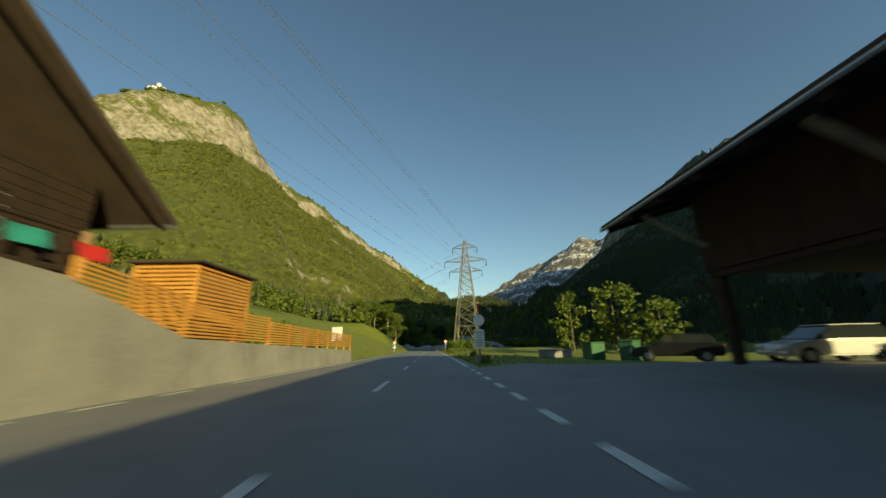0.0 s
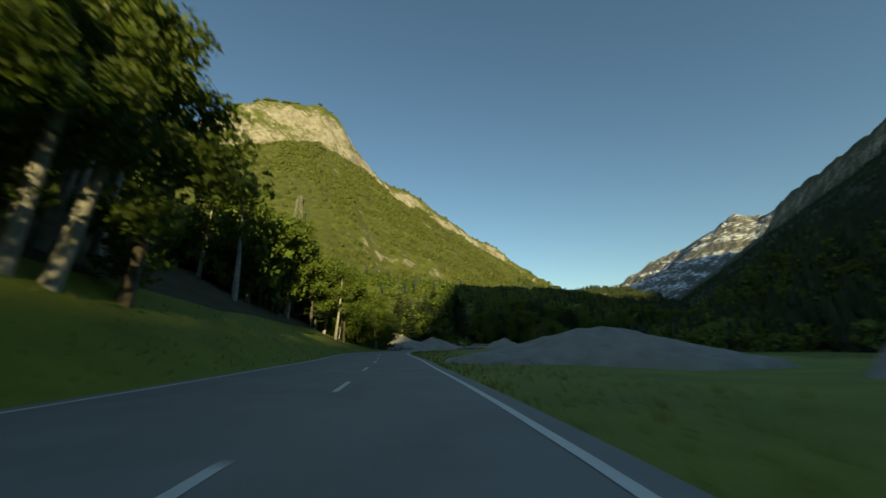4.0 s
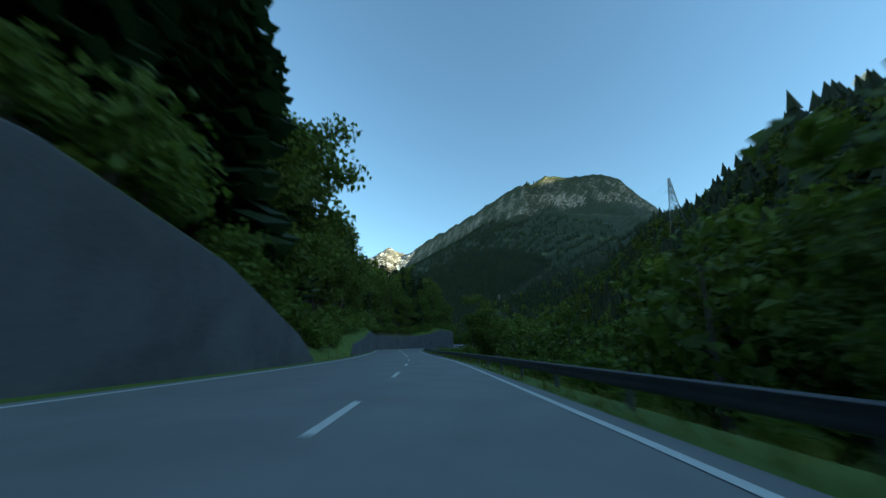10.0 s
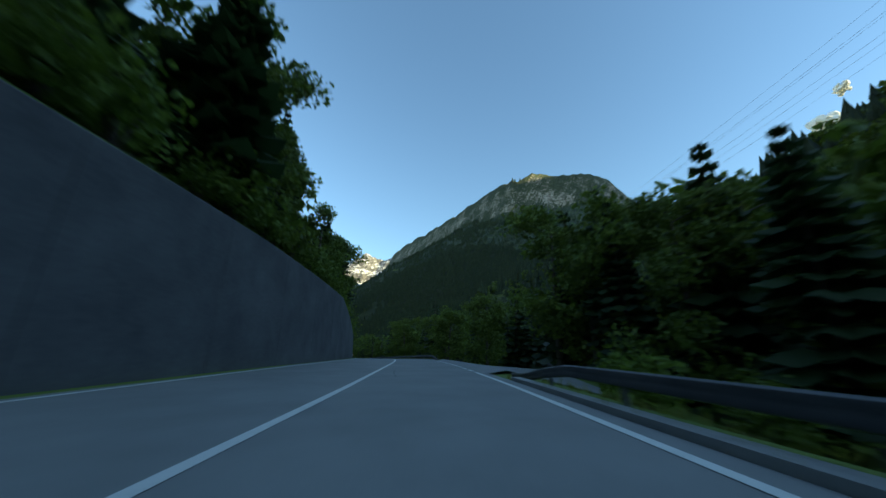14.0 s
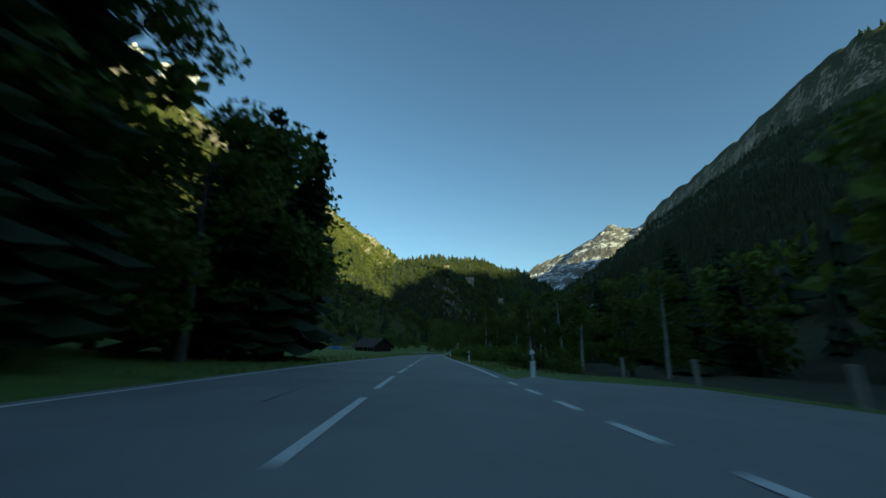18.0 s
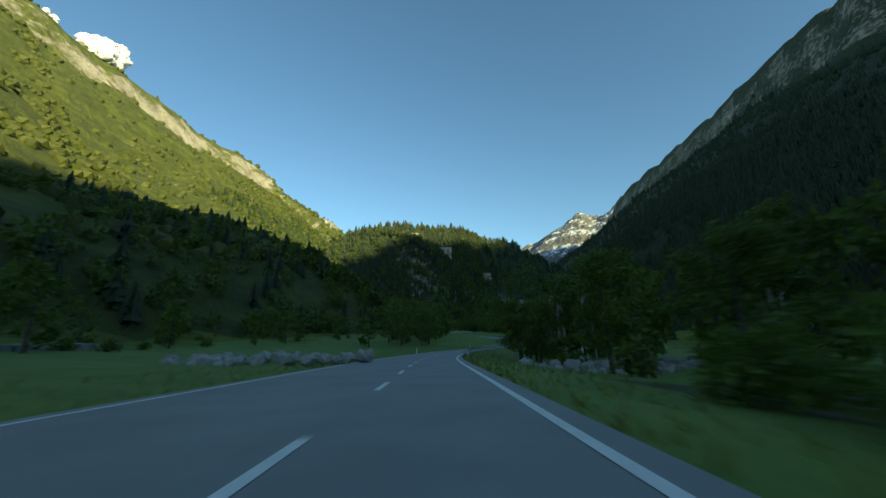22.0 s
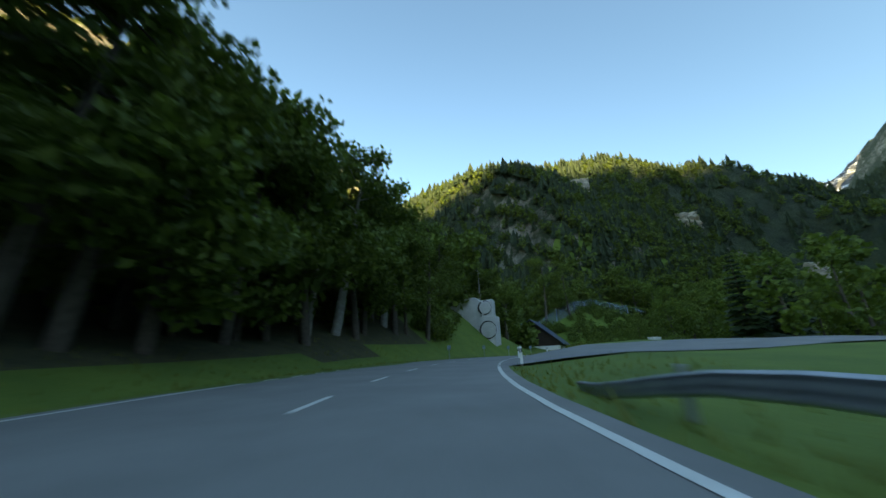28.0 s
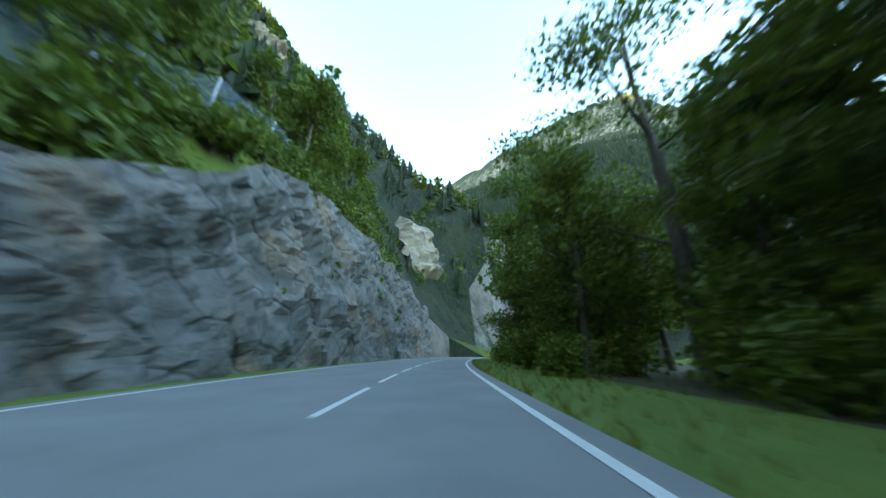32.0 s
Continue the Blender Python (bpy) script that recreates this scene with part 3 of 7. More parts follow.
def ribbon(name, s0, s1, offs, mat, lift=0.0, step=3.0, drop_edge=0.0):
    """A strip along the road between two offsets to the left of the lane's line."""
    ss = np.arange(s0, s1 + step * 0.5, step)
    p, t = lane(ss)
    cols = []
    for o in offs:
        q = o(ss) if callable(o) else np.full(len(ss), float(o))
        cols.append((p[:, 0] - t[:, 1] * q, p[:, 1] + t[:, 0] * q, p[:, 2] + lift))
    if drop_edge:
        a, b = cols[0], cols[-1]
        cols = [(a[0], a[1], a[2] - drop_edge)] + cols + [(b[0], b[1], b[2] - drop_edge)]
    C = len(cols)
    v = np.stack([np.stack(c, 1) for c in cols], 1).reshape(-1, 3)
    i = np.arange(len(ss) * C).reshape(len(ss), C)
    f = np.stack([i[:-1, :-1].ravel(), i[:-1, 1:].ravel(), i[1:, 1:].ravel(), i[1:, :-1].ravel()], 1)
    return mesh_from(name, v, f, mat, smooth=False)


road = new("road", ribbon("road", -55, S_END - 8, [lambda s: -right_off(s) - 0.45, lambda s: centre_off(s), lambda s: left_off(s) + 0.45], M_ASPHALT, 0.0, 3.0, 0.25))
tagged(road, "grey asphalt two-lane valley road", "road", kind="structure")


# ---- road markings, walls, rails ----
def mark(name, s0, s1, off, width, label=""):
    return part(name, ribbon(name, s0, s1, [lambda q: off(q) - width / 2, lambda q: off(q) + width / 2], M_PAINT, 0.008, max((s1 - s0) / max(1, round((s1 - s0) / 3.0)), 0.3)), M_PAINT, road, label)


def neg_right(q):
    return -right_off(q)


def edge_marks(off, broken):
    s = -40.0
    for a, b in broken + [(S_END / T, 0)]:
        if a * T - 0.5 > s:
            mark("edge_line", s, min(a * T, S_END - 14), off, 0.15, "white edge line")
        q = a * T + 1.0
        while q < b * T - 1.0:
            mark("edge_dash", q, q + 0.95, off, 0.15)
            q += 1.9
        s = b * T


edge_marks(neg_right, [(-0.3, 0.42), (2.15, 2.72), (6.75, 7.45), (14.38, 15.0), (17.0, 18.3), (25.15, 25.5), (28.45, 28.85)])
edge_marks(left_off, [(-0.3, 0.28), (6.5, 8.25), (19.75, 20.3), (28.3, 28.95)])
def centre_dashes(a, b, knots, period, long):
    """Dashes of the middle line from a to b, evenly spaced between the stations given as knots."""
    starts = [knots[0] - period * k for k in range(int((knots[0] - a) / period), 0, -1)]
    for p, q in zip(knots[:-1], knots[1:]):
        k = max(1, round((q - p) / period))
        starts += [p + (q - p) * i / k for i in range(k)]
    starts += [knots[-1] + period * k for k in range(int((b - long - knots[-1]) / period) + 1)]
    for s in starts:
        mark("centre_dash", s, s + long, centre_off, 0.14)


centre_dashes(-25, 426, [8.0, 46.9, 89.2, 128.5, 247.3, 287.8, 323.7, 366.7, 404.8], 7.5, 2.4)
centre_dashes(428, 466, [438.5, 443.3], 4.8, 3.4)
centre_dashes(660, 868, [672.9, 714.5, 756.3, 796.4, 832.0], 5.2, 3.7)
centre_dashes(869, 1257, [871.1, 912.2, 949.9, 989.9, 1027.0, 1146.5, 1184.4, 1224.9], 5.2, 1.9)
centre_dashes(1259, S_END - 20, [1260.9, 1266.3], 5.4, 3.9)
mark("centre_line", 468, 652, centre_off, 0.15, "solid white centre line")
# tar seams
M_TAR = plain("tar_seam", (0.012, 0.012, 0.013), (0.03, 0.03, 0.032), 6.0, 0.5)
rng = random.Random(4)
for k in range(34):
    s = 20 + k * 36 + rng.uniform(-9, 9)
    o = rng.choice([0.6, 1.0, 2.6, -0.8])
    w = rng.uniform(-0.25, 0.25)
    part("tar_seam", ribbon("tar_seam", s, s + rng.uniform(3, 9), [lambda q, o=o, w=w, s=s: o + w * np.sin((q - s) * 0.5), lambda q, o=o, w=w, s=s: o + 0.035 + w * np.sin((q - s) * 0.5)], M_TAR, 0.006, 0.7), None, road)


def ground_z(s, n):
    p, t = lane(s)
    x, y = p[:, 0] - t[:, 1] * n, p[:, 1] + t[:, 0] * n
    return float(strip_height(x, y, np.array([float(s)]), np.array([float(n)]), p[:, 2])[0])


def spot(s, n, turn=0.0, sink=0.0):
    """A pose standing on the ground at station s, n metres to the left, turned from the road's heading."""
    q = at(s, n)
    return pose(q.x, q.y, ground_z(s, n) - sink, 0, 0, heading(s) + turn)


def retaining_wall(name, t0, t1, label, mat, panel=6.0):
    s, i = t0 * T, 0
    base = at(s, float(left_off(s)) + 0.9)
    w = thing(name, pose(*base), label, "wall", kind="structure")
    inv = w.matrix_world.inverted()
    while s < t1 * T - 0.5:
        e = min(s + panel, t1 * T)
        ss = np.linspace(s + 0.015, e - 0.015, 5)
        p, t = lane(ss)
        lo = left_off(ss)
        hh = wall_height(ss)
        vs = []
        for off, zz in ((0.72, -0.5), (0.86, None), (0.90, None), (1.16, None), (1.16, -0.5)):
            o = lo + off
            z = p[:, 2] + (zz if zz is not None else hh - (0.05 if off == 0.86 else 0.0))
            vs.append(np.stack([p[:, 0] - t[:, 1] * o, p[:, 1] + t[:, 0] * o, z], 1))
        v = np.stack(vs, 1).reshape(-1, 3)
        f = []
        for a in range(4):
            for c in range(4):
                f.append((a * 5 + c, a * 5 + c + 1, a * 5 + 5 + c + 1, a * 5 + 5 + c))
        f += [(0, 1, 2, 3, 4), (24, 23, 22, 21, 20)]
        v = [inv @ Vector(q) for q in v]
        part("wall_panel", mesh_from("wall_panel", v, f, mat), None, w)
        s, i = e, i + 1
    return w


retaining_wall("retaining_wall_1", 9.5, 10.58, "weathered grey concrete retaining wall below the forest", M_DARKWALL)
retaining_wall("retaining_wall_2", 10.96, 15.7, "long dark weathered concrete retaining wall with joints", M_DARKWALL)
retaining_wall("retaining_wall_3", 30.74, 31.5, "grey concrete retaining wall beside the bend", M_DARKWALL)


def guard_rail(t0, t1, label, gap=1.0, top=0.66, mat=M_STEEL):
    s0, s1 = t0 * T, t1 * T
    q = at(s0, -float(right_off(s0)) - gap)
    g = thing("guard_rail", pose(*q), label, "guard rail", "crash barriers along the road")
    inv = g.matrix_world.inverted()
    prof = [(0.0, 0.0), (0.035, -0.02), (0.075, -0.03), (0.03, -0.11), (0.03, -0.16), (0.075, -0.24), (0.035, -0.255), (0.0, -0.27)]
    s = s0
    while s < s1 - 1:
        e = min(s + 16, s1)
        ss = np.linspace(s, e, 9)
        p, t = lane(ss)
        o0 = -right_off(ss) - gap
        dz = np.where(ss < s0 + 5, -0.5 * (1 - smooth(0, 5, ss - s0)), 0) + np.where(ss > s1 - 5, -0.5 * (1 - smooth(0, 5, s1 - ss)), 0)
        v = []
        for u, z in prof:
            o = o0 + u
            v.append(np.stack([p[:, 0] - t[:, 1] * o, p[:, 1] + t[:, 0] * o, p[:, 2] + top + z + dz], 1))
        v = np.stack(v, 1).reshape(-1, 3)
        C = len(prof)
        i = np.arange(9 * C).reshape(9, C)
        f = np.stack([i[:-1, :-1].ravel(), i[:-1, 1:].ravel(), i[1:, 1:].ravel(), i[1:, :-1].ravel()], 1)
        part("rail_beam", mesh_from("rail_beam", [inv @ Vector(a) for a in v], f, mat, smooth=True), None, g, "corrugated steel beam")
        s = e
    s = s0 + 2
    post_me = None
    while s < s1 - 1:
        z = ground_z(s, -float(right_off(s)) - gap - 0.1)
        if post_me is None:
            bm = box_bm(0.10, 0.06, 1.1, (0, 0, -0.45), 0.008)
            box_bm(0.05, 0.12, 0.2, (0, 0, -0.03), 0.005, bm)
            ob = part("post", bm, mat, g)
            post_me = ob.data
        else:
            ob = part("post", post_me, None, g)
        q = at(s, -float(right_off(s)) - gap - 0.07, top - 0.12)
        ob.matrix_local = inv @ pose(q.x, q.y, q.z, 0, 0, heading(s))
        s += 3.4
    return g


guard_rail(8.3, 14.33, "weathered steel crash barrier above the river ravine", mat=M_RAIL, top=0.6)
guard_rail(15.05, 16.95, "dull steel crash barrier on posts", mat=M_RAIL, top=0.6)
guard_rail(22.85, 25.1, "galvanised crash barrier on posts over the grass")
guard_rail(25.55, 28.2, "galvanised crash barrier along the outer bend", 1.15)
for t0, t1 in ((11.0, 14.3), (15.05, 16.9)):
    k = new("kerb", ribbon("kerb", t0 * T, t1 * T, [lambda s: -right_off(s) - 0.75, lambda s: -right_off(s) - 0.62, lambda s: -right_off(s) - 0.46], M_CONCRETE, 0.10, 3.0, 0.3))
    tagged(k, "low concrete kerb under the crash barrier", "kerb", kind="structure")


def yard_patch(name, t0, t1, n0, n1, mat, label, lift=0.0):
    ss = np.arange(t0 * T, t1 * T + 0.1, 3.0)
    p, t = lane(ss)
    cols = np.linspace(0, 1, 9)
    vs = []
    for c in cols:
        a = (left_off(ss) + 0.25 if n0 > 0 else -right_off(ss) - 0.25)
        o = a + (n1 - a) * c
        x, y = p[:, 0] - t[:, 1] * o, p[:, 1] + t[:, 0] * o
        z = strip_height(x, y, ss, o, p[:, 2]) + 0.045 + lift
        z = np.where(c == 0, p[:, 2] - 0.005, z) + (0.10 if c == 0.125 else 0.0)
        vs.append(np.stack([x, y, z], 1))
    v = np.stack(vs, 1).reshape(-1, 3)
    i = np.arange(len(ss) * 9).reshape(len(ss), 9)
    f = np.stack([i[:-1, :-1].ravel(), i[:-1, 1:].ravel(), i[1:, 1:].ravel(), i[1:, :-1].ravel()], 1)
    return tagged(new(name, mesh_from(name, v, f, mat, smooth=True)), label, "gravel", kind="structure")


yard_patch("gravel_yard_1", 2.35, 3.0, -1, -34, M_GRAVEL, "pale gravel depot yard beside the road")
yard_patch("gravel_yard_2", 6.68, 8.1, -1, -30, M_GRAVEL, "grey gravel yard with heaps and a loader")
yard_patch("gravel_yard_3", 6.28, 8.3, 1, 30, M_GRAVEL, "grey gravel yard with stone heaps")
yard_patch("lay_by_1", 14.36, 15.02, -1, -9, M_ASPHALT, "asphalt lay-by beside the road")
yard_patch("lay_by_2", 16.98, 18.34, -1, -8.5, M_ASPHALT, "asphalt lay-by in front of the trees")
yard_patch("forecourt", -1.2, 0.42, -1, -20, M_ASPHALT, "asphalt forecourt in front of the barn")
yard_patch("side_road_1", 25.2, 25.5, -1, -26, M_ASPHALT, "side road leading down to the farms")
yard_patch("side_road_2", 28.45, 28.85, -1, -24, M_ASPHALT, "asphalt side road branching off")


# ---- vegetation ----
def cards(rs, centres, sizes, flat=0.3):
    """Folded leaf clumps, one at each centre: vertices and faces."""
    n = len(centres)
    a = rs.normal(size=(n, 3))
    a /= np.linalg.norm(a, axis=1)[:, None]
    u = np.cross(a, rs.normal(size=(n, 3)))
    u /= np.linalg.norm(u, axis=1)[:, None]
    w = np.cross(a, u)
    sz = np.asarray(sizes)[:, None]
    b = a * sz * flat
    v = np.stack([centres - u * sz, centres - w * sz * 0.7 + b, centres + u * sz * 0.9, centres + w * sz * 0.75 + b], 1).reshape(-1, 3)
    i = np.arange(n) * 4
    f = np.concatenate([np.stack([i, i + 1, i + 2], 1), np.stack([i, i + 2, i + 3], 1)])
    return v, f


def tube(points, radii, n=6):
    v, f = [], []
    for k, (p, r) in enumerate(zip(points, radii)):
        for j in range(n):
            a = 2 * math.pi * j / n
            v.append((p[0] + r * math.cos(a), p[1] + r * math.sin(a), p[2]))
    for k in range(len(points) - 1):
        for j in range(n):
            f.append((k * n + j, k * n + (j + 1) % n, (k + 1) * n + (j + 1) % n, (k + 1) * n + j))
    return v, f


def join(parts):
    V, F, o = [], [], 0
    for v, f in parts:
        V.extend([tuple(q) for q in v])
        F.extend([tuple(int(k) + o for k in q) for q in f])
        o += len(v)
    return V, F


def broad_tree(seed, h, spread, clumps, leaf, trunk_mat, leaf_mat, clear=0.3, lean=0.0):
    """A trunk with limbs, and a loose crown of leaf clumps round the limb ends."""
    rs = np.random.RandomState(seed)
    bend = rs.uniform(-1, 1, 2) * 0.05 * h
    def stem(z):
        u = z / h
        return np.array([bend[0] * u * u + lean * z, bend[1] * math.sin(u * 2.2), z])
    zs = [-0.6, 0.0, 0.12 * h, 0.35 * h, 0.6 * h, 0.88 * h]
    r0 = 0.018 * h + 0.03
    pieces = [tube([stem(z) for z in zs], [r0 * 1.35, r0 * 1.1, r0, r0 * 0.75, r0 * 0.45, r0 * 0.12], 7)]
    tips = []
    for k in range(13):
        z = h * (clear + (0.93 - clear) * (k + rs.rand()) / 13)
        a = rs.rand() * 6.28
        ln = spread * (1.0 - 0.55 * abs((z / h - clear) / (1 - clear) - 0.38)) * rs.uniform(0.6, 1.05)
        p0 = stem(z)
        p1 = p0 + np.array([math.cos(a) * ln * 0.5, math.sin(a) * ln * 0.5, ln * 0.22])
        p2 = p0 + np.array([math.cos(a) * ln, math.sin(a) * ln, ln * rs.uniform(0.2, 0.55)])
        pieces.append(tube([p0, p1, p2], [r0 * 0.35, r0 * 0.2, 0.012], 4))
        tips += [p1, p2, (p1 + p2) / 2]
    tips.append(stem(h * 0.95))
    tips = np.array(tips)
    c = tips[rs.randint(len(tips), size=clumps)]
    r = rs.normal(size=(clumps, 3))
    r /= np.linalg.norm(r, axis=1)[:, None]
    c = c + r * (spread * 0.34 * rs.rand(clumps) ** 0.45)[:, None] * np.array([1, 1, 0.75])
    c[:, 2] = np.maximum(c[:, 2], clear * h * 0.75)
    v, f = cards(rs, c, leaf * rs.uniform(0.55, 1.3, clumps))
    tv, tf = join(pieces)
    return mesh_from("trunk", tv, tf, trunk_mat, smooth=True), mesh_from("crown", v, f, leaf_mat)


def spruce_tree(seed, h, r):
    """A spire of drooping, feathered branches."""
    rs = np.random.RandomState(seed)
    trunk = tube([(0, 0, -0.6), (0, 0, 0.3 * h), (0, 0, h * 0.97)], [0.02 * h, 0.013 * h, 0.01], 6)
    V, F = [], []
    levels = 20
    for k in range(levels):
        u = (k + 0.3 * rs.rand()) / levels
        z = h * (0.07 + 0.92 * u)
        ln = r * (1 - u) ** 0.8 * rs.uniform(0.8, 1.1) + 0.12
        m = 11 if u < 0.7 else 7
        a0 = rs.rand() * 6
        for j in range(m):
            a = a0 + 6.283 * j / m + rs.uniform(-0.25, 0.25)
            q = ln * rs.uniform(0.65, 1.15)
            d = np.array([math.cos(a), math.sin(a), 0])
            n = np.array([-d[1], d[0], 0])
            o = np.array([0, 0, z])
            droop = -0.28 * q + 0.1
            w = 0.2 * q + 0.12
            i = len(V)
            V += [o, o + d * q * 0.45 + n * w + np.array([0, 0, droop * 0.35 - 0.12]), o + d * q * 0.5 + np.array([0, 0, droop * 0.2 + 0.06]),
                  o + d * q * 0.45 - n * w + np.array([0, 0, droop * 0.35 - 0.12]), o + d * q + np.array([0, 0, droop + 0.1]),
                  o + d * q * 0.8 + n * w * 0.8 + np.array([0, 0, droop * 0.9 - 0.15]), o + d * q * 0.8 - n * w * 0.8 + np.array([0, 0, droop * 0.9 - 0.15])]
            F += [(i, i + 1, i + 2), (i, i + 2, i + 3), (i + 2, i + 5, i + 4), (i + 2, i + 4, i + 6), (i + 2, i + 1, i + 5), (i + 2, i + 6, i + 3)]
    return mesh_from("trunk", *trunk, M_BARK, smooth=True), mesh_from("crown", V, F, M_NEEDLE)


def bush_mesh(seed, h, clumps, leaf, mat):
    rs = np.random.RandomState(seed)
    stems = []
    blobs = []
    for k in range(6):
        a = rs.rand() * 6.28
        tip = np.array([math.cos(a) * h * 0.45 * rs.rand(), math.sin(a) * h * 0.45 * rs.rand(), h * rs.uniform(0.45, 0.85)])
        stems.append(tube([(0, 0, -0.4), tip * 0.5, tip], [0.05, 0.035, 0.012], 4))
        blobs += [tip, tip * 0.6, tip * np.array([1.3, 1.3, 0.35])]
    blobs = np.array(blobs)
    c = blobs[rs.randint(len(blobs), size=clumps)] + rs.normal(size=(clumps, 3)) * h * np.array([0.2, 0.2, 0.15])
    c[:, 2] = np.abs(c[:, 2]) + 0.03
    v, f = cards(rs, c, leaf * rs.uniform(0.5, 1.3, clumps))
    sv, sf = join(stems)
    return mesh_from("stem", sv, sf, M_BARK), mesh_from("foliage", v, f, mat)


BROAD = [broad_tree(11 + k, 10.0, 3.5 - 0.3 * (k % 2), 4000, 0.165, M_BARK, M_LEAF, 0.06 + 0.03 * k) for k in range(4)]
TALL = [broad_tree(31 + k, 12.0, 2.8, 2800, 0.165, M_BIRCH, M_LEAF, 0.32 + 0.06 * k, 0.03 * k) for k in range(3)]
SPRUCE = [spruce_tree(51 + k, 12.0, 2.5 + 0.2 * k) for k in range(3)]
BUSHES = [bush_mesh(71 + k, 2.0, 800, 0.13, M_BUSH) for k in range(4)]
GRAND = [broad_tree(131 + k, 16.0, 4.6, 6800, 0.17, M_BARK, M_LEAF, 0.2 + 0.14 * k, 0.02 * k) for k in range(2)]
AIRY = [broad_tree(137 + k, 16.0, 5.0, 3600, 0.14, M_BARK, M_LEAF, 0.14 + 0.1 * k, 0.03 * k) for k in range(2)]
VEG = {"airy": (AIRY, "tree", "broadleaf_tree"), "grand": (GRAND, "tree", "broadleaf_tree"), "broad": (BROAD, "tree", "broadleaf_tree"), "tall": (TALL, "tree", "slender_tree"), "spruce": (SPRUCE, "tree", "spruce"), "bush": (BUSHES, "bush", "bush")}
VEG_LABEL = {"airy": "tall broadleaf tree with a thin open crown", "grand": "tall broadleaf tree spreading its leafy limbs over the road", "broad": "leafy green broadleaf tree with a dense crown", "tall": "slender pale-trunked tree with a light leafy crown", "spruce": "dark green spruce with drooping branches", "bush": "dense green roadside bush on the bank"}
FAR_BROAD = [broad_tree(91 + k, 10.0, 3.4, 620, 0.38, M_BARK, M_LEAF, 0.05) for k in range(2)]
FAR_SPRUCE = spruce_tree(97, 12.0, 2.5)
FAR_BUSH = bush_mesh(95, 2.0, 260, 0.22, M_BUSH)
BEHIND_SPRUCE = []
BEHIND = []      # trees and bushes that stand behind others, joined in the end


def plant(kind, s, n, size, rs, label="", group=""):
    variants, cat, name = VEG[kind]
    k = rs.randint(len(variants))
    q = at(s, n)
    m = Matrix.LocRotScale((q.x, q.y, ground_z(s, n) - 0.05), Euler((rs.uniform(-0.05, 0.05), rs.uniform(-0.05, 0.05), rs.uniform(0, 6.28))), (size * rs.uniform(0.88, 1.12), size * rs.uniform(0.88, 1.12), size))
    if kind == "broad" and abs(n) > (21 if 325 < s < 360 else 14.5):
        BEHIND.append((FAR_BROAD[k % 2], m))
        return
    if kind == "spruce" and abs(n) > 15.0:
        BEHIND_SPRUCE.append((FAR_SPRUCE, m))
        return
    if kind == "bush" and abs(n) > 9.2:
        BEHIND.append((FAR_BUSH, m))
        return
    e = new(name)
    e.matrix_basis = m
    tagged(e, label or VEG_LABEL[kind], cat, group or {"tree": "trees along the valley road", "bush": "bushes along the valley road"}[cat])
    a, b = variants[k]
    part(a.name.split(".")[0], a, None, e)
    part(b.name.split(".")[0], b, None, e)
    return e


def zone(t0, t1, n0, n1, mix_of, count, seed, size=(0.8, 1.2)):
    rs = np.random.RandomState(seed)
    kinds = list(mix_of)
    for k in range(count):
        s = (t0 + (t1 - t0) * (k + rs.rand()) / count) * T
        n = rs.uniform(n0, n1)
        if n > 0:
            n = max(n, float(left_off(s)) + 2.2)
        plant(kinds[rs.randint(len(kinds))], s, n, rs.uniform(*size), rs)


# left side
zone(0.5, 0.85, 10, 15, ["bush", "bush", "broad"], 10, 1, (0.55, 0.9))
zone(3.62, 4.5, 11, 17, ["tall", "tall", "broad"], 22, 2, (0.95, 1.2))
zone(3.75, 5.4, 14, 28, ["broad", "tall"], 32, 3, (0.9, 1.2))
zone(5.2, 6.05, 11.5, 17, ["broad", "tall", "broad"], 20, 4, (0.9, 1.3))
zone(5.0, 6.2, 15, 30, ["broad", "spruce", "tall"], 24, 41, (1.0, 1.3))
zone(6.05, 6.36, 10.8, 16, ["broad", "tall", "broad"], 16, 55, (0.85, 1.2))
zone(5.9, 6.33, 11.0, 15, ["bush"], 14, 56, (0.6, 1.0))
zone(7.3, 8.5, 24, 42, ["spruce", "broad", "spruce"], 44, 5, (1.1, 1.7))
zone(9.05, 9.5, 8.5, 15, ["bush", "bush", "broad"], 22, 6, (0.7, 1.2))
zone(9.15, 10.9, 11, 17, ["spruce", "spruce", "broad"], 34, 7, (1.3, 1.9))
zone(8.4, 10.9, 19, 34, ["spruce", "broad", "spruce"], 50, 47, (1.2, 1.7))
zone(9.5, 15.6, 7.5, 10, ["bush"], 110, 8, (0.8, 1.5))
zone(10.5, 15.8, 10, 15.4, ["broad", "spruce", "broad"], 60, 9, (0.9, 1.4))
zone(10.5, 15.8, 15.6, 30, ["broad", "spruce"], 90, 61, (1.0, 1.6))
zone(15.4, 18.1, 9.5, 22, ["spruce", "spruce", "broad"], 58, 10, (1.0, 1.5))
zone(18.05, 18.75, 10.5, 17, ["spruce", "spruce", "broad"], 14, 62, (1.1, 1.6))
zone(18.2, 20.0, 24, 48, ["spruce", "broad"], 26, 11, (0.9, 1.3))
zone(23.7, 24.5, 12, 24, ["broad"], 9, 12, (0.7, 0.95))
zone(24.5, 25.3, 22, 40, ["broad"], 16, 63, (0.9, 1.2))
zone(22.6, 24.2, 34, 58, ["broad", "bush"], 24, 13, (0.5, 0.8))
zone(27.7, 29.0, 12, 17, ["broad", "tall", "broad"], 30, 14, (1.2, 1.8))
zone(27.7, 29.6, 17, 34, ["broad"], 44, 52, (1.2, 1.7))
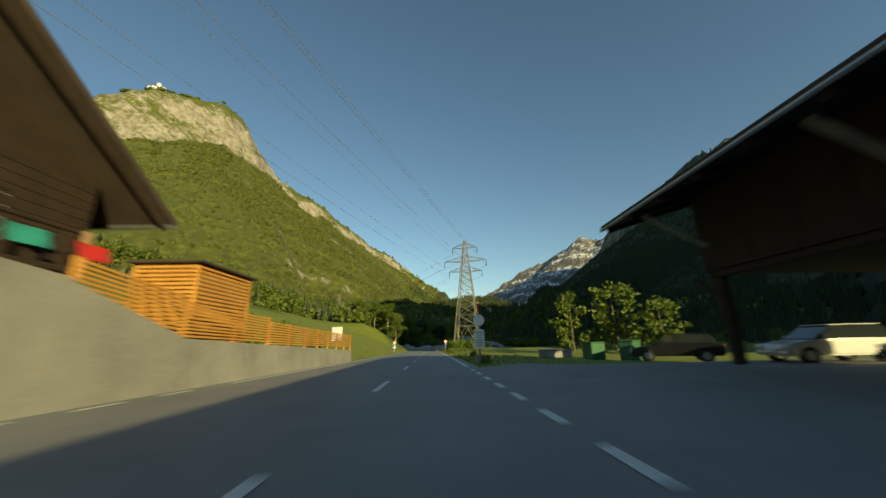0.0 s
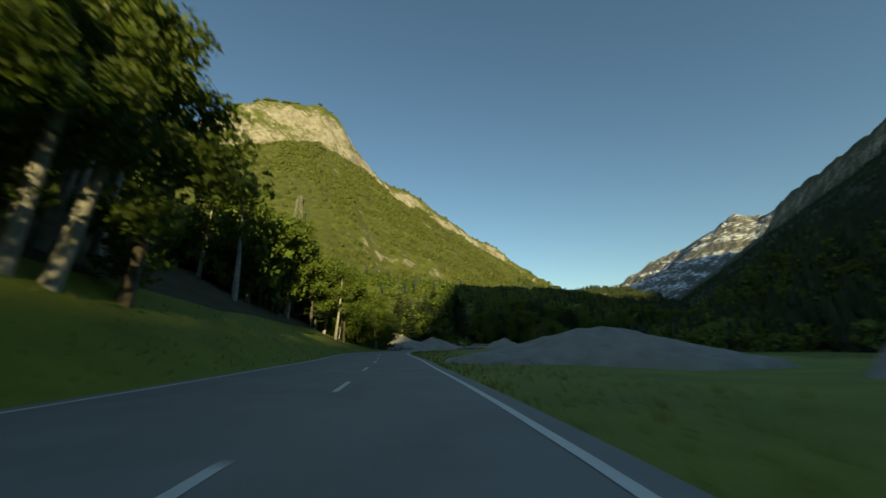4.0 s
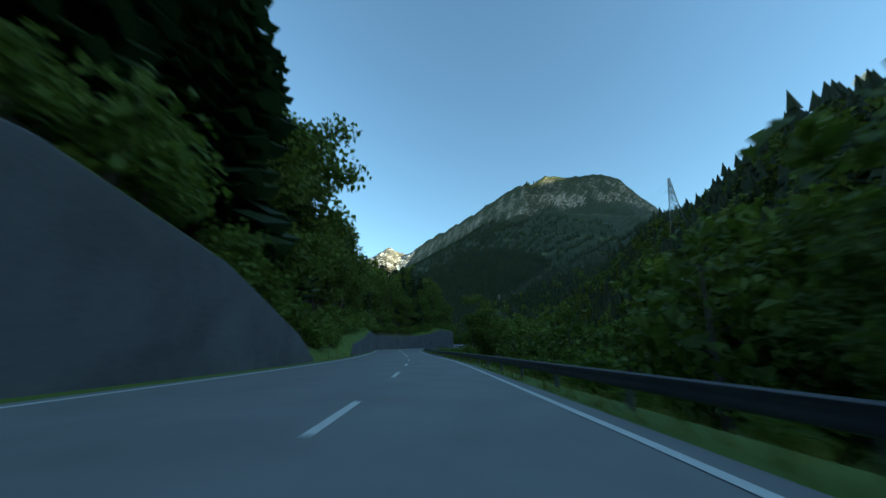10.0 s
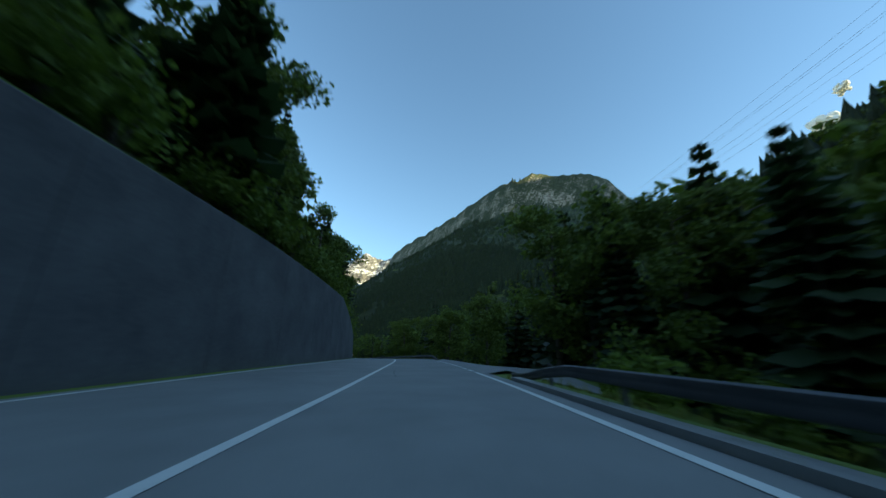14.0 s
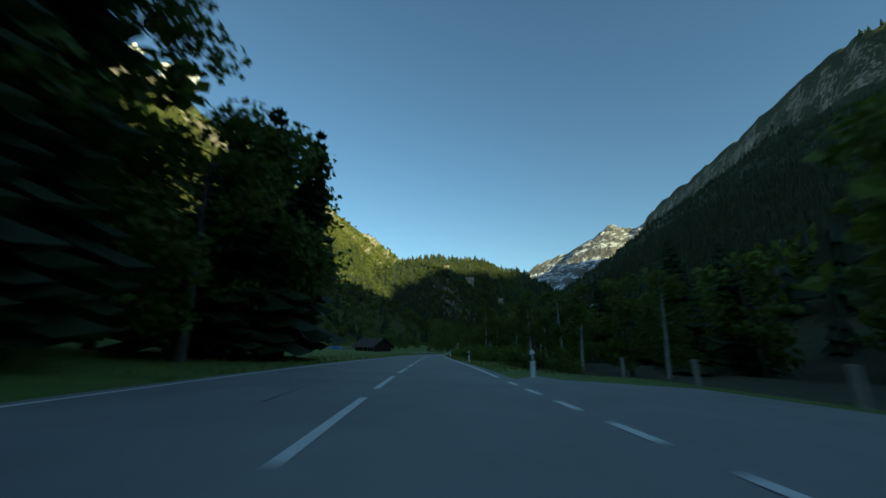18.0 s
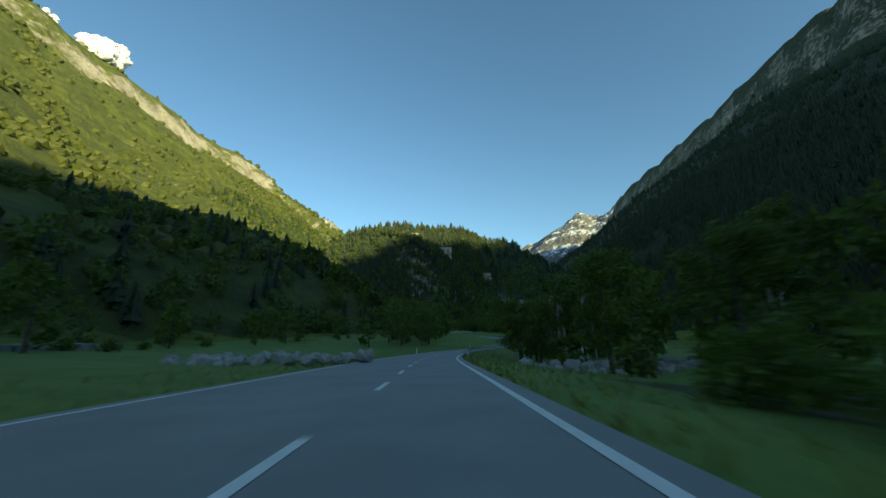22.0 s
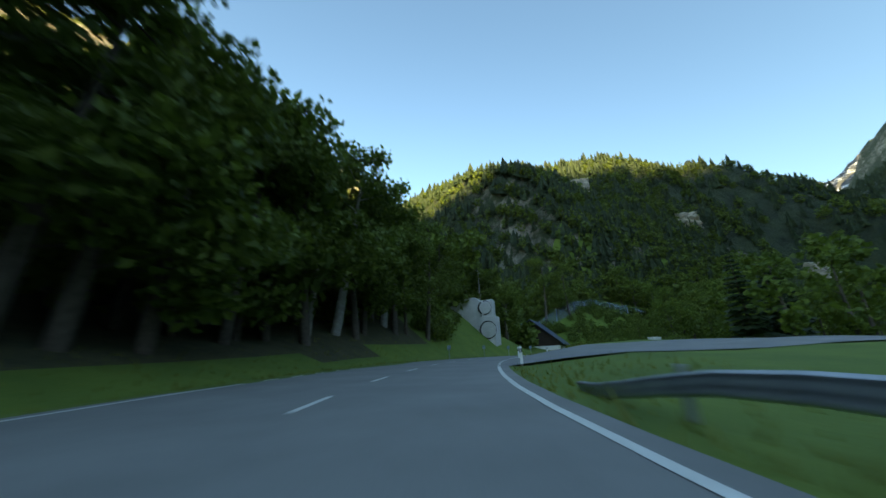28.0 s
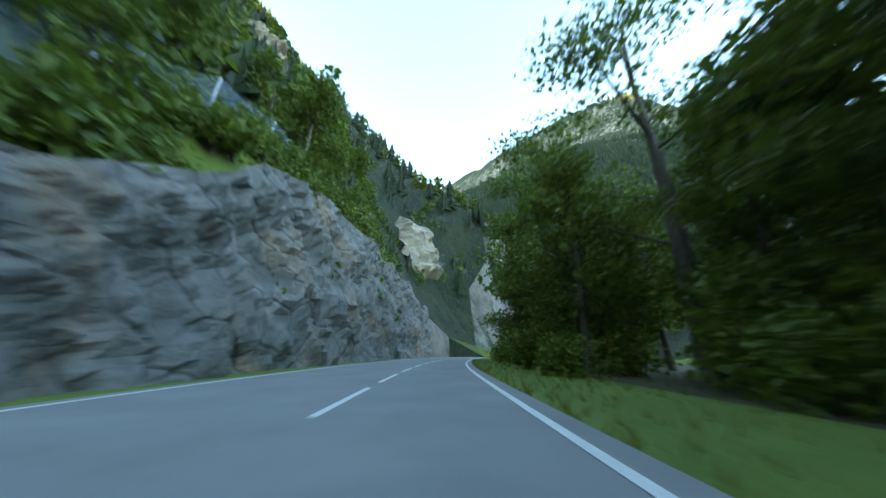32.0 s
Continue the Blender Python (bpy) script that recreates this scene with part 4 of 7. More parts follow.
zone(29.55, 29.95, 13, 22, ["tall", "tall", "broad"], 14, 15, (0.9, 1.2))
zone(30.48, 31.6, 8.5, 13, ["bush"], 80, 16, (0.7, 1.2))
zone(29.0, 30.05, 20, 40, ["broad", "tall", "broad"], 30, 44, (1.0, 1.4))
zone(31.2, 33.4, 12.0, 24, ["bush", "bush", "broad"], 90, 17, (0.9, 1.5))
zone(8.5, 9.4, 17, 26, ["bush", "broad", "broad"], 40, 71, (0.9, 1.4))
zone(8.55, 9.3, 15.2, 19, ["bush"], 24, 72, (1.0, 1.6))
zone(30.35, 30.5, 9.5, 13, ["bush"], 8, 74, (0.7, 1.1))
# right side
zone(0.75, 1.1, -22, -14, ["bush", "bush", "broad"], 9, 21, (0.5, 0.8))
zone(2.08, 2.38, -14, -5.2, ["bush"], 34, 22, (0.6, 1.1))
zone(2.07, 2.2, -12, -6.5, ["bush"], 12, 81, (0.7, 1.0))
zone(2.13, 2.24, -8.0, -4.8, ["bush"], 12, 82, (0.8, 1.15))
zone(0.45, 2.0, -4.6, -2.7, ["bush"], 14, 42, (0.15, 0.3))
zone(8.5, 9.6, -14, -7, ["bush"], 30, 23, (0.4, 0.8))
zone(9.4, 14.4, -10, -5.5, ["bush"], 90, 24, (0.5, 0.95))
zone(12.34, 12.5, -15, -12, ["broad"], 3, 64, (1.1, 1.25))
zone(8.75, 14.6, -36, -14, ["broad", "broad", "bush"], 120, 25, (0.9, 1.35))
zone(9.2, 10.8, -34, -22, ["broad", "broad"], 26, 48, (1.2, 1.6))
zone(13.0, 14.6, -34, -16, ["spruce", "broad"], 26, 49, (1.2, 1.7))
zone(14.4, 17.0, -30, -9.5, ["broad", "broad", "spruce"], 60, 27, (0.9, 1.4))
zone(17.0, 18.4, -32, -15, ["broad", "broad", "spruce"], 40, 28, (0.8, 1.2))
zone(18.4, 22.2, -8.5, -4.8, ["bush"], 60, 29, (0.35, 0.75))
zone(18.4, 22.3, -14, -8.5, ["tall", "broad", "broad"], 54, 30, (0.35, 0.62))
zone(18.3, 22.4, -36, -15, ["broad", "spruce"], 100, 50, (0.65, 1.0))
zone(22.4, 24.2, -26, -9, ["tall", "broad", "bush", "broad"], 40, 31, (0.7, 1.1))
zone(24.2, 28.6, -90, -50, ["broad", "spruce"], 60, 32, (0.8, 1.2))
zone(28.6, 30.0, -60, -22, ["broad", "broad", "spruce"], 50, 51, (0.7, 1.1))
zone(29.55, 30.5, -22, -8.5, ["bush", "broad", "bush", "bush"], 56, 33, (0.4, 0.7))
zone(31.5, 33.4, 9.8, 12.3, ["bush"], 44, 65, (0.7, 1.2))
zone(30.35, 33.3, -16, -7.0, ["broad"], 52, 34, (0.95, 1.35))
zone(30.2, 33.3, -11, -4.4, ["bush"], 60, 43, (0.8, 1.5))


# single trees that stand out
rs = np.random.RandomState(140)
for kind, st, n, size in [("grand", 490.5, -14.5, 1.12), ("airy", 912.5, -9.4, 0.82), ("tall", 934.5, -8.2, 0.85), ("tall", 754.5, -7.2, 0.62), ("airy", 782.0, -19.0, 1.0),
                          ("grand", 1212, -11.0, 0.95), ("grand", 1222, -9.5, 1.05), ("grand", 1231, -8.8, 1.05), ("grand", 1240, -8.4, 1.1), ("grand", 1249, -10.5, 1.2), ("airy", 1258, -9.0, 1.2), ("airy", 1268, -9.4, 1.25), ("airy", 1278, -8.8, 1.2), ("grand", 1289, -9.6, 1.2), ("grand", 1300, -9.0, 1.2),
                          ("grand", 224, 12.5, 0.9), ("grand", 233, 14.0, 0.95), ("grand", 336, 17.0, 1.25), ("airy", 340, 19.0, 1.35), ("grand", 1136, 13.0, 1.1), ("airy", 1141, 11.5, 1.0), ("grand", 1197, 25.0, 1.3), ("airy", 1203, 21.0, 1.1),
                          ("spruce", 560, -13.5, 1.1), ("spruce", 565, -15.0, 1.3), ("spruce", 570, -12.8, 1.15), ("spruce", 577, -14.0, 1.3), ("airy", 322.5, -17.0, 0.85), ("grand", 331, -17.5, 0.8)]:
    plant(kind, st, n, size, rs)
zone(8.42, 8.95, 14, 22, ["spruce", "spruce", "broad"], 16, 141, (1.5, 2.0))
zone(18.5, 22.2, -7.5, -4.6, ["bush"], 60, 145, (0.5, 0.95))
zone(18.45, 22.2, -11, -7.5, ["tall"], 26, 146, (0.38, 0.58))
zone(15.9, 17.6, 8.4, 11.5, ["bush", "bush", "broad"], 40, 148, (0.8, 1.3))
zone(8.3, 9.2, -24, -14, ["broad", "spruce", "broad"], 22, 143, (0.9, 1.35))
zone(31.3, 33.2, 9.6, 13.5, ["bush"], 70, 144, (0.9, 1.4))
zone(30.45, 31.5, 12, 25, ["bush"], 120, 149, (0.8, 1.45))
zone(29.14, 29.36, 13.2, 22, ["bush"], 26, 151, (1.0, 1.6))
zone(29.07, 29.22, 10.8, 14, ["bush"], 16, 152, (0.9, 1.3))


def join_behind():
    cache = {}
    for which, name, label, mat, group in ((0, "undergrowth_stems", "trunks and stems inside the roadside woods", M_BARK, BEHIND + BEHIND_SPRUCE), (1, "roadside_woods", "dense leafy trees and bushes behind the roadside", M_LEAF, BEHIND), (1, "roadside_conifers", "dark spruces standing behind the roadside trees", M_NEEDLE, BEHIND_SPRUCE)):
        V, F, o = [], [], 0
        for pair, m in group:
            me = pair[which]
            if me.name not in cache:
                v = np.zeros(len(me.vertices) * 3)
                me.vertices.foreach_get("co", v)
                cache[me.name] = v.reshape(-1, 3), [tuple(q.vertices) for q in me.polygons]
            v, f = cache[me.name]
            M = np.array(m)
            V.append(v @ M[:3, :3].T + M[:3, 3])
            F += [tuple(a + o for a in q) for q in f]
            o += len(v)
        ob = new(name, mesh_from(name, np.concatenate(V), F, mat))
        tagged(ob, label, "forest", kind="stuff")


join_behind()


def verge_grass():
    """Blades and tufts of the verges beside the road."""
    rs = np.random.RandomState(77)
    k = 90000
    s = rs.uniform(-10, S_END - 30, k)
    left = rs.rand(k) < 0.45
    out = 0.5 + 5.5 * rs.rand(k) ** 1.6
    n = np.where(left, left_off(s) + out, -right_off(s) - out)
    t = s / T
    ok = (yard(s, n) < 0.05) & ~(left & (wall_height(s) > 0.05)) & ~(left & (t < 0.75)) & ~(left & (t > 31.4)) & ~(~left & (t > 2.6) & (t < 3.7) & (out < 1.6)) & ~(~left & (t > 25.1) & (t < 25.55)) & ~(~left & (t > 28.4) & (t < 28.9))
    s, n, left = s[ok], n[ok], left[ok]
    p, tt = lane(s)
    x, y = p[:, 0] - tt[:, 1] * n, p[:, 1] + tt[:, 0] * n
    z = strip_height(x, y, s, n, p[:, 2])
    h = rs.uniform(0.06, 0.26, len(s)) * (1 + (rs.rand(len(s)) < 0.06) * 1.2) * np.where(~left & (s > 28.9 * T) & (s < 29.6 * T), 1.8, 1.0)
    a = rs.rand(len(s)) * 6.28
    w = 0.012 + 0.03 * rs.rand(len(s))
    c = np.stack([x, y, z - 0.02], 1)
    u = np.stack([np.cos(a), np.sin(a), 0 * a], 1) * w[:, None]
    tip = c + np.stack([rs.normal(size=len(s)) * 0.4 * h, rs.normal(size=len(s)) * 0.4 * h, h], 1)
    v = np.stack([c - u, c + u, tip], 1).reshape(-1, 3)
    f = np.arange(len(s) * 3).reshape(-1, 3)
    ob = new("verge_blades", mesh_from("verge_blades", v, f, M_BLADE))
    tagged(ob, "grass blades and weeds on the road verges", "grass", kind="stuff")


M_BLADE = leafy("grass_blades", (0.09, 0.12, 0.012), (0.28, 0.27, 0.05), (0.2, 0.2, 0.03))
verge_grass()


def far_woods():
    """The woods on the mountain sides, near and far, as joined crowns."""
    rs = np.random.RandomState(90)
    ico = bmesh.new()
    bmesh.ops.create_icosphere(ico, subdivisions=1, radius=1.0)
    iv = np.array([v.co[:] for v in ico.verts])
    fi = np.array([[v.index for v in f.verts] for f in ico.faces])
    ico.free()
    def scatter(count, lo, hi, s0, s1):
        s = rs.uniform(s0, s1, count)
        n = rs.uniform(lo ** 0.7, hi ** 0.7, count) ** (1 / 0.7) * np.where(rs.rand(count) < 0.5, 1, -1)
        i = np.clip(((s + 60) / 5).astype(int), 0, len(SS) - 1)
        x, y = SP[i, 0] - ST[i, 1] * n, SP[i, 1] + ST[i, 0] * n
        return x, y
    # beyond the banks: ragged leaf crowns
    x, y = scatter(12000, 22, 170, 110, 1420)
    x = np.concatenate([x, rs.uniform(-120, 420, 3600)])
    y = np.concatenate([y, rs.uniform(1175, 1420, 3600)])
    ws, wn_ = rs.uniform(1120, 1310, 2200), rs.uniform(16, 95, 2200)
    hs, hn = rs.uniform(330, 640, 2600), -rs.uniform(26, 140, 2600)
    i = np.clip(((np.concatenate([ws, hs]) + 60) / 5).astype(int), 0, len(SS) - 1)
    side = np.concatenate([wn_, hn])
    x = np.concatenate([x, SP[i, 0] - ST[i, 1] * side])
    y = np.concatenate([y, SP[i, 1] + ST[i, 0] * side])
    s, n, z = nearest(x, y)
    h = np.where(np.abs(n) < 42, strip_height(x, y, s, n, z), land(x, y, s, n, z))
    foot = np.where(n > 0, foot_left(s), foot_right(s))
    below_net = (s > 1184) & (s < 1300) & (n > 0) & (n < np.interp(s, [1184, 1236, 1296], [31, 16.5, 18]))
    ok = (np.abs(n) > foot + 3) & ((np.abs(n) > 21) | ((s > 1120) & (n > 15))) & ~below_net
    x, y, h = x[ok], y[ok], h[ok]
    size = rs.uniform(1.7, 3.2, len(x))
    pine = rs.rand(len(x)) < np.where(n[ok] < 0, np.where(y < 660, 0.4, 0.65), np.where(y > 1150, 0.55, 0.25))
    pine &= ~((s[ok] > 1110) & (s[ok] < 1215) & (n[ok] > 0) & (n[ok] < 40))
    V, F = [], []
    o = 0
    m = 64
    c = np.stack([x, y, h], 1)[~pine]
    sz = size[~pine]
    r = rs.normal(size=(len(c), m, 3))
    r /= np.linalg.norm(r, axis=2)[:, :, None]
    cc = c[:, None] + np.array([0, 0, 1.15]) * sz[:, None, None] * 1.1 + r * sz[:, None, None] * np.array([1, 1, 1.15]) * rs.uniform(0.55, 1.05, (len(c), m, 1))
    v, f = cards(rs, cc.reshape(-1, 3), np.repeat(sz, m) * rs.uniform(0.16, 0.36, len(c) * m))
    ob = new("mid_woods", mesh_from("mid_woods", v, f, M_LEAF))
    tagged(ob, "mixed green woods on the valley sides", "forest", kind="stuff")
    def spires(c, sz, name, mat, label, tiers=((0.1, 0.90, 0.95), (0.5, 0.82, 1.4), (0.95, 0.70, 1.9), (1.45, 0.55, 2.35), (1.95, 0.40, 2.8), (2.4, 0.24, 3.15))):
        a = np.arange(10) * 2 * math.pi / 10
        K = len(tiers)
        star = np.where(np.arange(10) % 2 == 0, 1.0, 0.5)[:, None]
        ring = np.stack([np.cos(a), np.sin(a), 0 * a], 1) * star
        vs = []
        for t, (z0, rr, z1) in enumerate(tiers):
            jit = rs.uniform(0.65, 1.25, (len(c), 10, 1))
            v = c[:, None] + (ring[None] * rr * jit + np.array([0, 0, z0]) + rs.uniform(-0.16, 0.10, (len(c), 10, 1)) * np.array([0, 0, 1])) * sz[:, None, None]
            top = c[:, None] + np.array([0, 0, z1]) * sz[:, None, None]
            vs.append(np.concatenate([v, top], 1))
        v = np.concatenate(vs, 1)
        base = (np.arange(len(c)) * 11 * K)[:, None, None]
        one = np.array([[t * 11 + j, t * 11 + (j + 1) % 10, t * 11 + 10] for t in range(K) for j in range(10)])
        f = (base + one[None]).reshape(-1, 3)
        ob = new(name, mesh_from(name, v.reshape(-1, 3), f, mat))
        return tagged(ob, label, "forest", kind="stuff")
    c = np.stack([x, y, h - 1], 1)[pine]
    spires(c, size[pine] * 1.2, "mid_conifers", M_NEEDLE, "dark conifers among the woods on the valley sides")
    # mountain sides
    x, y = scatter(42000, 90, 1000, -50, 1330)
    x = np.concatenate([x, rs.uniform(-1100, 1250, 9000), rs.uniform(380, 780, 5000)])
    y = np.concatenate([y, rs.uniform(1300, 2300, 9000), rs.uniform(960, 1420, 5000)])
    s, n, z = nearest(x, y)
    h = land(x, y, s, n, z)
    e = 4.0
    gx = (land(x + e, y, *nearest(x + e, y)) - h) / e
    gy = (land(x, y + e, *nearest(x, y + e)) - h) / e
    steep = np.hypot(gx, gy)
    foot = np.where(n > 0, foot_left(s), foot_right(s))
    ok = (np.hypot(x - 430, y + 330) > 190) & (steep < np.where((y > 1150) & (n > 0) & (x > -200), 1.9, np.where((y > 950) & (n < 0) & (n > -430), 1.5, 1.05))) & (np.abs(n) > foot + 6) & (np.abs(n) > 60) & (steep > 0.1)
    x, y, h, n = x[ok], y[ok], h[ok], n[ok]
    size = rs.uniform(2.4, 4.6, len(x)) * (0.8 + np.minimum(np.abs(n), 900) / 1800)
    # Needle woods on the shaded side: their dark green stands for the shade.
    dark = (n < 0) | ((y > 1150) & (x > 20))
    spires(np.stack([x, y, h - 1], 1)[dark], size[dark] * 1.25, "far_conifers", M_NEEDLE, "conifer woods on the mountain side, their dark green standing for shade", ((0.1, 0.88, 1.4), (0.95, 0.66, 2.2), (1.8, 0.40, 3.1)))
    x, y, h, n, size = x[~dark], y[~dark], h[~dark], n[~dark], size[~dark]
    jit = rs.uniform(0.72, 1.2, (len(x), len(iv), 1))
    v = np.stack([x, y, h + size * 0.2], 1)[:, None] + iv[None] * jit * size[:, None, None] * np.array([1, 1, 1.1])
    f = ((np.arange(len(x)) * len(iv))[:, None, None] + fi[None]).reshape(-1, 3)
    ob = new("far_woods", mesh_from("far_woods", v.reshape(-1, 3), f, M_FARLEAF))
    tagged(ob, "woods covering the far mountain sides", "forest", kind="stuff")


M_FARLEAF = leafy("far_leaves", (0.05, 0.065, 0.008), (0.14, 0.155, 0.018), (0.09, 0.105, 0.012))
far_woods()


def snow_peak():
    """The snow-covered range that closes the valley."""
    crest = [(300, 4500, 420), (605, 4480, 600), (840, 4450, 745), (1149, 4380, 922), (1430, 4300, 1040), (1587, 4260, 1120), (1700, 4215, 1215), (1783, 4190, 1283), (1850, 4170, 1215), (1982, 4110, 1200), (2242, 3980, 1390), (2476, 3850, 1520), (2800, 3700, 1700)]
    xs, ys = np.arange(-100, 3000, 36.0), np.arange(2900, 4700, 36.0)
    X, Y = np.meshgrid(xs, ys)
    x, y = X.ravel(), Y.ravel()
    h = from_crest(x, y, crest, 60, 1.3, 0.75) + 22 * lumps(x / 70, y / 70, 6.0) + 9 * lumps(x / 28, y / 28, 7.0)
    h = np.maximum(h, -60)
    i = np.arange(len(x)).reshape(X.shape)
    f = np.stack([i[:-1, :-1].ravel(), i[:-1, 1:].ravel(), i[1:, 1:].ravel(), i[1:, :-1].ravel()], 1)
    ob = new("backdrop", mesh_from("backdrop", np.stack([x, y, h], 1), f, M_SNOWY))
    tagged(ob, "distant rocky range with snow fields in sunlight", "mountain", kind="structure")


snow_peak()


# ---- materials of the things ----
M_DARKWOOD = plain("old_larch_boards", (0.013, 0.008, 0.005), (0.045, 0.026, 0.016), 2.0, 0.85, bumps=0.4)
M_ORANGE = plain("oiled_larch_slats", (0.42, 0.19, 0.035), (0.62, 0.32, 0.07), 1.5, 0.6, bumps=0.2)
M_SHINGLE = plain("dark_roof", (0.035, 0.026, 0.022), (0.085, 0.062, 0.05), 1.2, 0.8, bumps=0.5)
M_SLATE = plain("blue_grey_roof", (0.045, 0.06, 0.095), (0.10, 0.125, 0.17), 1.2, 0.6, bumps=0.4)
M_PLASTER = plain("old_plaster", (0.16, 0.13, 0.10), (0.34, 0.29, 0.22), 0.8, 0.9, bumps=0.3)
M_WHITE = plain("white_enamel", (0.66, 0.66, 0.64), (0.82, 0.82, 0.80), 2.0, 0.45)
M_RED = plain("red_enamel", (0.42, 0.02, 0.015), (0.6, 0.04, 0.025), 2.0, 0.45)
M_ORANGERED = plain("faded_orange_red_paint", (0.42, 0.07, 0.02), (0.62, 0.13, 0.04), 1.5, 0.55)
M_BLACK = plain("black_enamel", (0.008, 0.008, 0.008), (0.025, 0.025, 0.025), 2.0, 0.5)
M_BLUE = plain("blue_enamel", (0.02, 0.10, 0.34), (0.04, 0.16, 0.45), 2.0, 0.45)
M_BLUEGREY = plain("blue_grey_sign_paint", (0.16, 0.22, 0.27), (0.28, 0.35, 0.40), 2.0, 0.5)
M_YELLOW = plain("yellow_machine_paint", (0.62, 0.40, 0.02), (0.80, 0.56, 0.05), 2.0, 0.45)
M_RUBBER = plain("tyre_rubber", (0.012, 0.012, 0.012), (0.035, 0.035, 0.035), 5.0, 0.9)
M_CARDARK = plain("dark_car_paint", (0.012, 0.014, 0.018), (0.02, 0.022, 0.028), 1.0, 0.2, 0.3, 0.0)
M_CARPALE = plain("pale_car_paint", (0.45, 0.46, 0.47), (0.55, 0.56, 0.57), 1.0, 0.25, 0.2, 0.0)
M_GREEN = plain("green_plastic", (0.03, 0.10, 0.05), (0.05, 0.15, 0.08), 2.0, 0.6)
M_TEAL = plain("teal_cloth", (0.02, 0.22, 0.20), (0.04, 0.32, 0.29), 4.0, 0.9)
M_STONE = plain("field_stone", (0.16, 0.15, 0.13), (0.42, 0.40, 0.36), 1.5, 0.9, bumps=0.6, dist=0.05)
M_WARMSTONE = plain("warm_rubble", (0.22, 0.18, 0.12), (0.48, 0.40, 0.29), 1.2, 0.9, bumps=0.7, dist=0.06)
M_SAND = plain("pale_scree", (0.34, 0.29, 0.19), (0.56, 0.50, 0.36), 0.3, 0.95, bumps=0.8, dist=0.15, fine=5.0)
M_PYLON = plain("weathered_pylon_steel", (0.16, 0.16, 0.13), (0.30, 0.29, 0.23), 1.0, 0.6, 0.3, 0.05)
M_TIMBER = plain("sawn_timber", (0.22, 0.13, 0.07), (0.40, 0.26, 0.15), 1.0, 0.8, bumps=0.3)
M_GREYWOOD = plain("weathered_grey_wood", (0.20, 0.18, 0.15), (0.42, 0.39, 0.33), 2.0, 0.85, bumps=0.3)
M_LAMPGLASS = plain("lamp_glass", (0.6, 0.6, 0.58), (0.75, 0.75, 0.72), 3.0, 0.15)


def glass_material():
    m, nt, b = nodes_of("window_glass")
    b.inputs["Base Color"].default_value = (0.02, 0.025, 0.03, 1)
    b.inputs["Roughness"].default_value = 0.06
    b.inputs["Coat Weight"].default_value = 0.6
    return m


M_GLASS = glass_material()


def prism(pts, y0, y1, bm=None):
    """A solid from an outline in x and z, from y0 to y1."""
    bm = bm or bmesh.new()
    a = [bm.verts.new((x, y0, z)) for x, z in pts]
    b = [bm.verts.new((x, y1, z)) for x, z in pts]
    bm.faces.new(a)
    bm.faces.new(b[::-1])
    for i in range(len(pts)):
        j = (i + 1) % len(pts)
        bm.faces.new((a[j], a[i], b[i], b[j]))
    bmesh.ops.recalc_face_normals(bm, faces=bm.faces)
    return bm


def disc_bm(r, depth, at_, axis="Y", n=24, bm=None):
    bm = bm or bmesh.new()
    rot = Matrix.Rotation(radians(90), 4, "X") if axis == "Y" else (Matrix.Rotation(radians(90), 4, "Y") if axis == "X" else Matrix.Identity(4))
    bmesh.ops.create_cone(bm, cap_ends=True, segments=n, radius1=r, radius2=r, depth=depth, matrix=Matrix.Translation(at_) @ rot)
    return bm


def text_part(words, size, m, mat, parent, name="lettering"):
    cu = bpy.data.curves.new(name, "FONT")
    cu.body, cu.size, cu.align_x, cu.align_y, cu.extrude = words, size, "CENTER", "CENTER", 0.002
    tmp = bpy.data.objects.new("tmp", cu)
    scene.collection.objects.link(tmp)
    bpy.context.view_layer.update()
    me = bpy.data.meshes.new_from_object(tmp.evaluated_get(bpy.context.evaluated_depsgraph_get()))
    bpy.data.objects.remove(tmp)
    me.materials.clear()
    ob = part(name, me, mat, parent)
    ob.matrix_local = m
    return ob


FACE = Matrix.Rotation(radians(90), 4, "X")      # upright lettering that faces -y


# ---- the hamlet at the start ----
def planked_wall(parent, name, x0, x1, y, z0, z1, mat, facing="y", board=0.28):
    """Upright or lying boards, each a piece of its own, on one face of a house."""
    z = z0
    me = None
    k = 0
    while z < z1 - 0.05:
        h = min(board, z1 - z) - 0.012
        bm = box_bm((x1 - x0) if facing == "y" else 0.05, 0.05 if facing == "y" else (x1 - x0), h, ((x0 + x1) / 2, y, z + h / 2) if facing == "y" else (y, (x0 + x1) / 2, z + h / 2))
        part("board", bm, mat, parent)
        z += board
        k += 1


def window_unit(parent, m, w, h, frame_mat):
    wn_ = part("window", box_bm(w, 0.06, h, (0, 0, 0)), M_GLASS, parent)
    wn_.matrix_local = m
    bm = bmesh.new()
    for sx in (-1, 0, 1):
        box_bm(0.07, 0.1, h + 0.1, (sx * w / 2, -0.01, 0), 0, bm)
    for sz in (-1, 1):
        box_bm(w + 0.14, 0.1, 0.07, (0, -0.01, sz * h / 2), 0, bm)
    part("frame", bm, frame_mat, wn_)
    part("sill", box_bm(w + 0.24, 0.2, 0.05, (0, -0.06, -h / 2 - 0.07)), frame_mat, wn_)


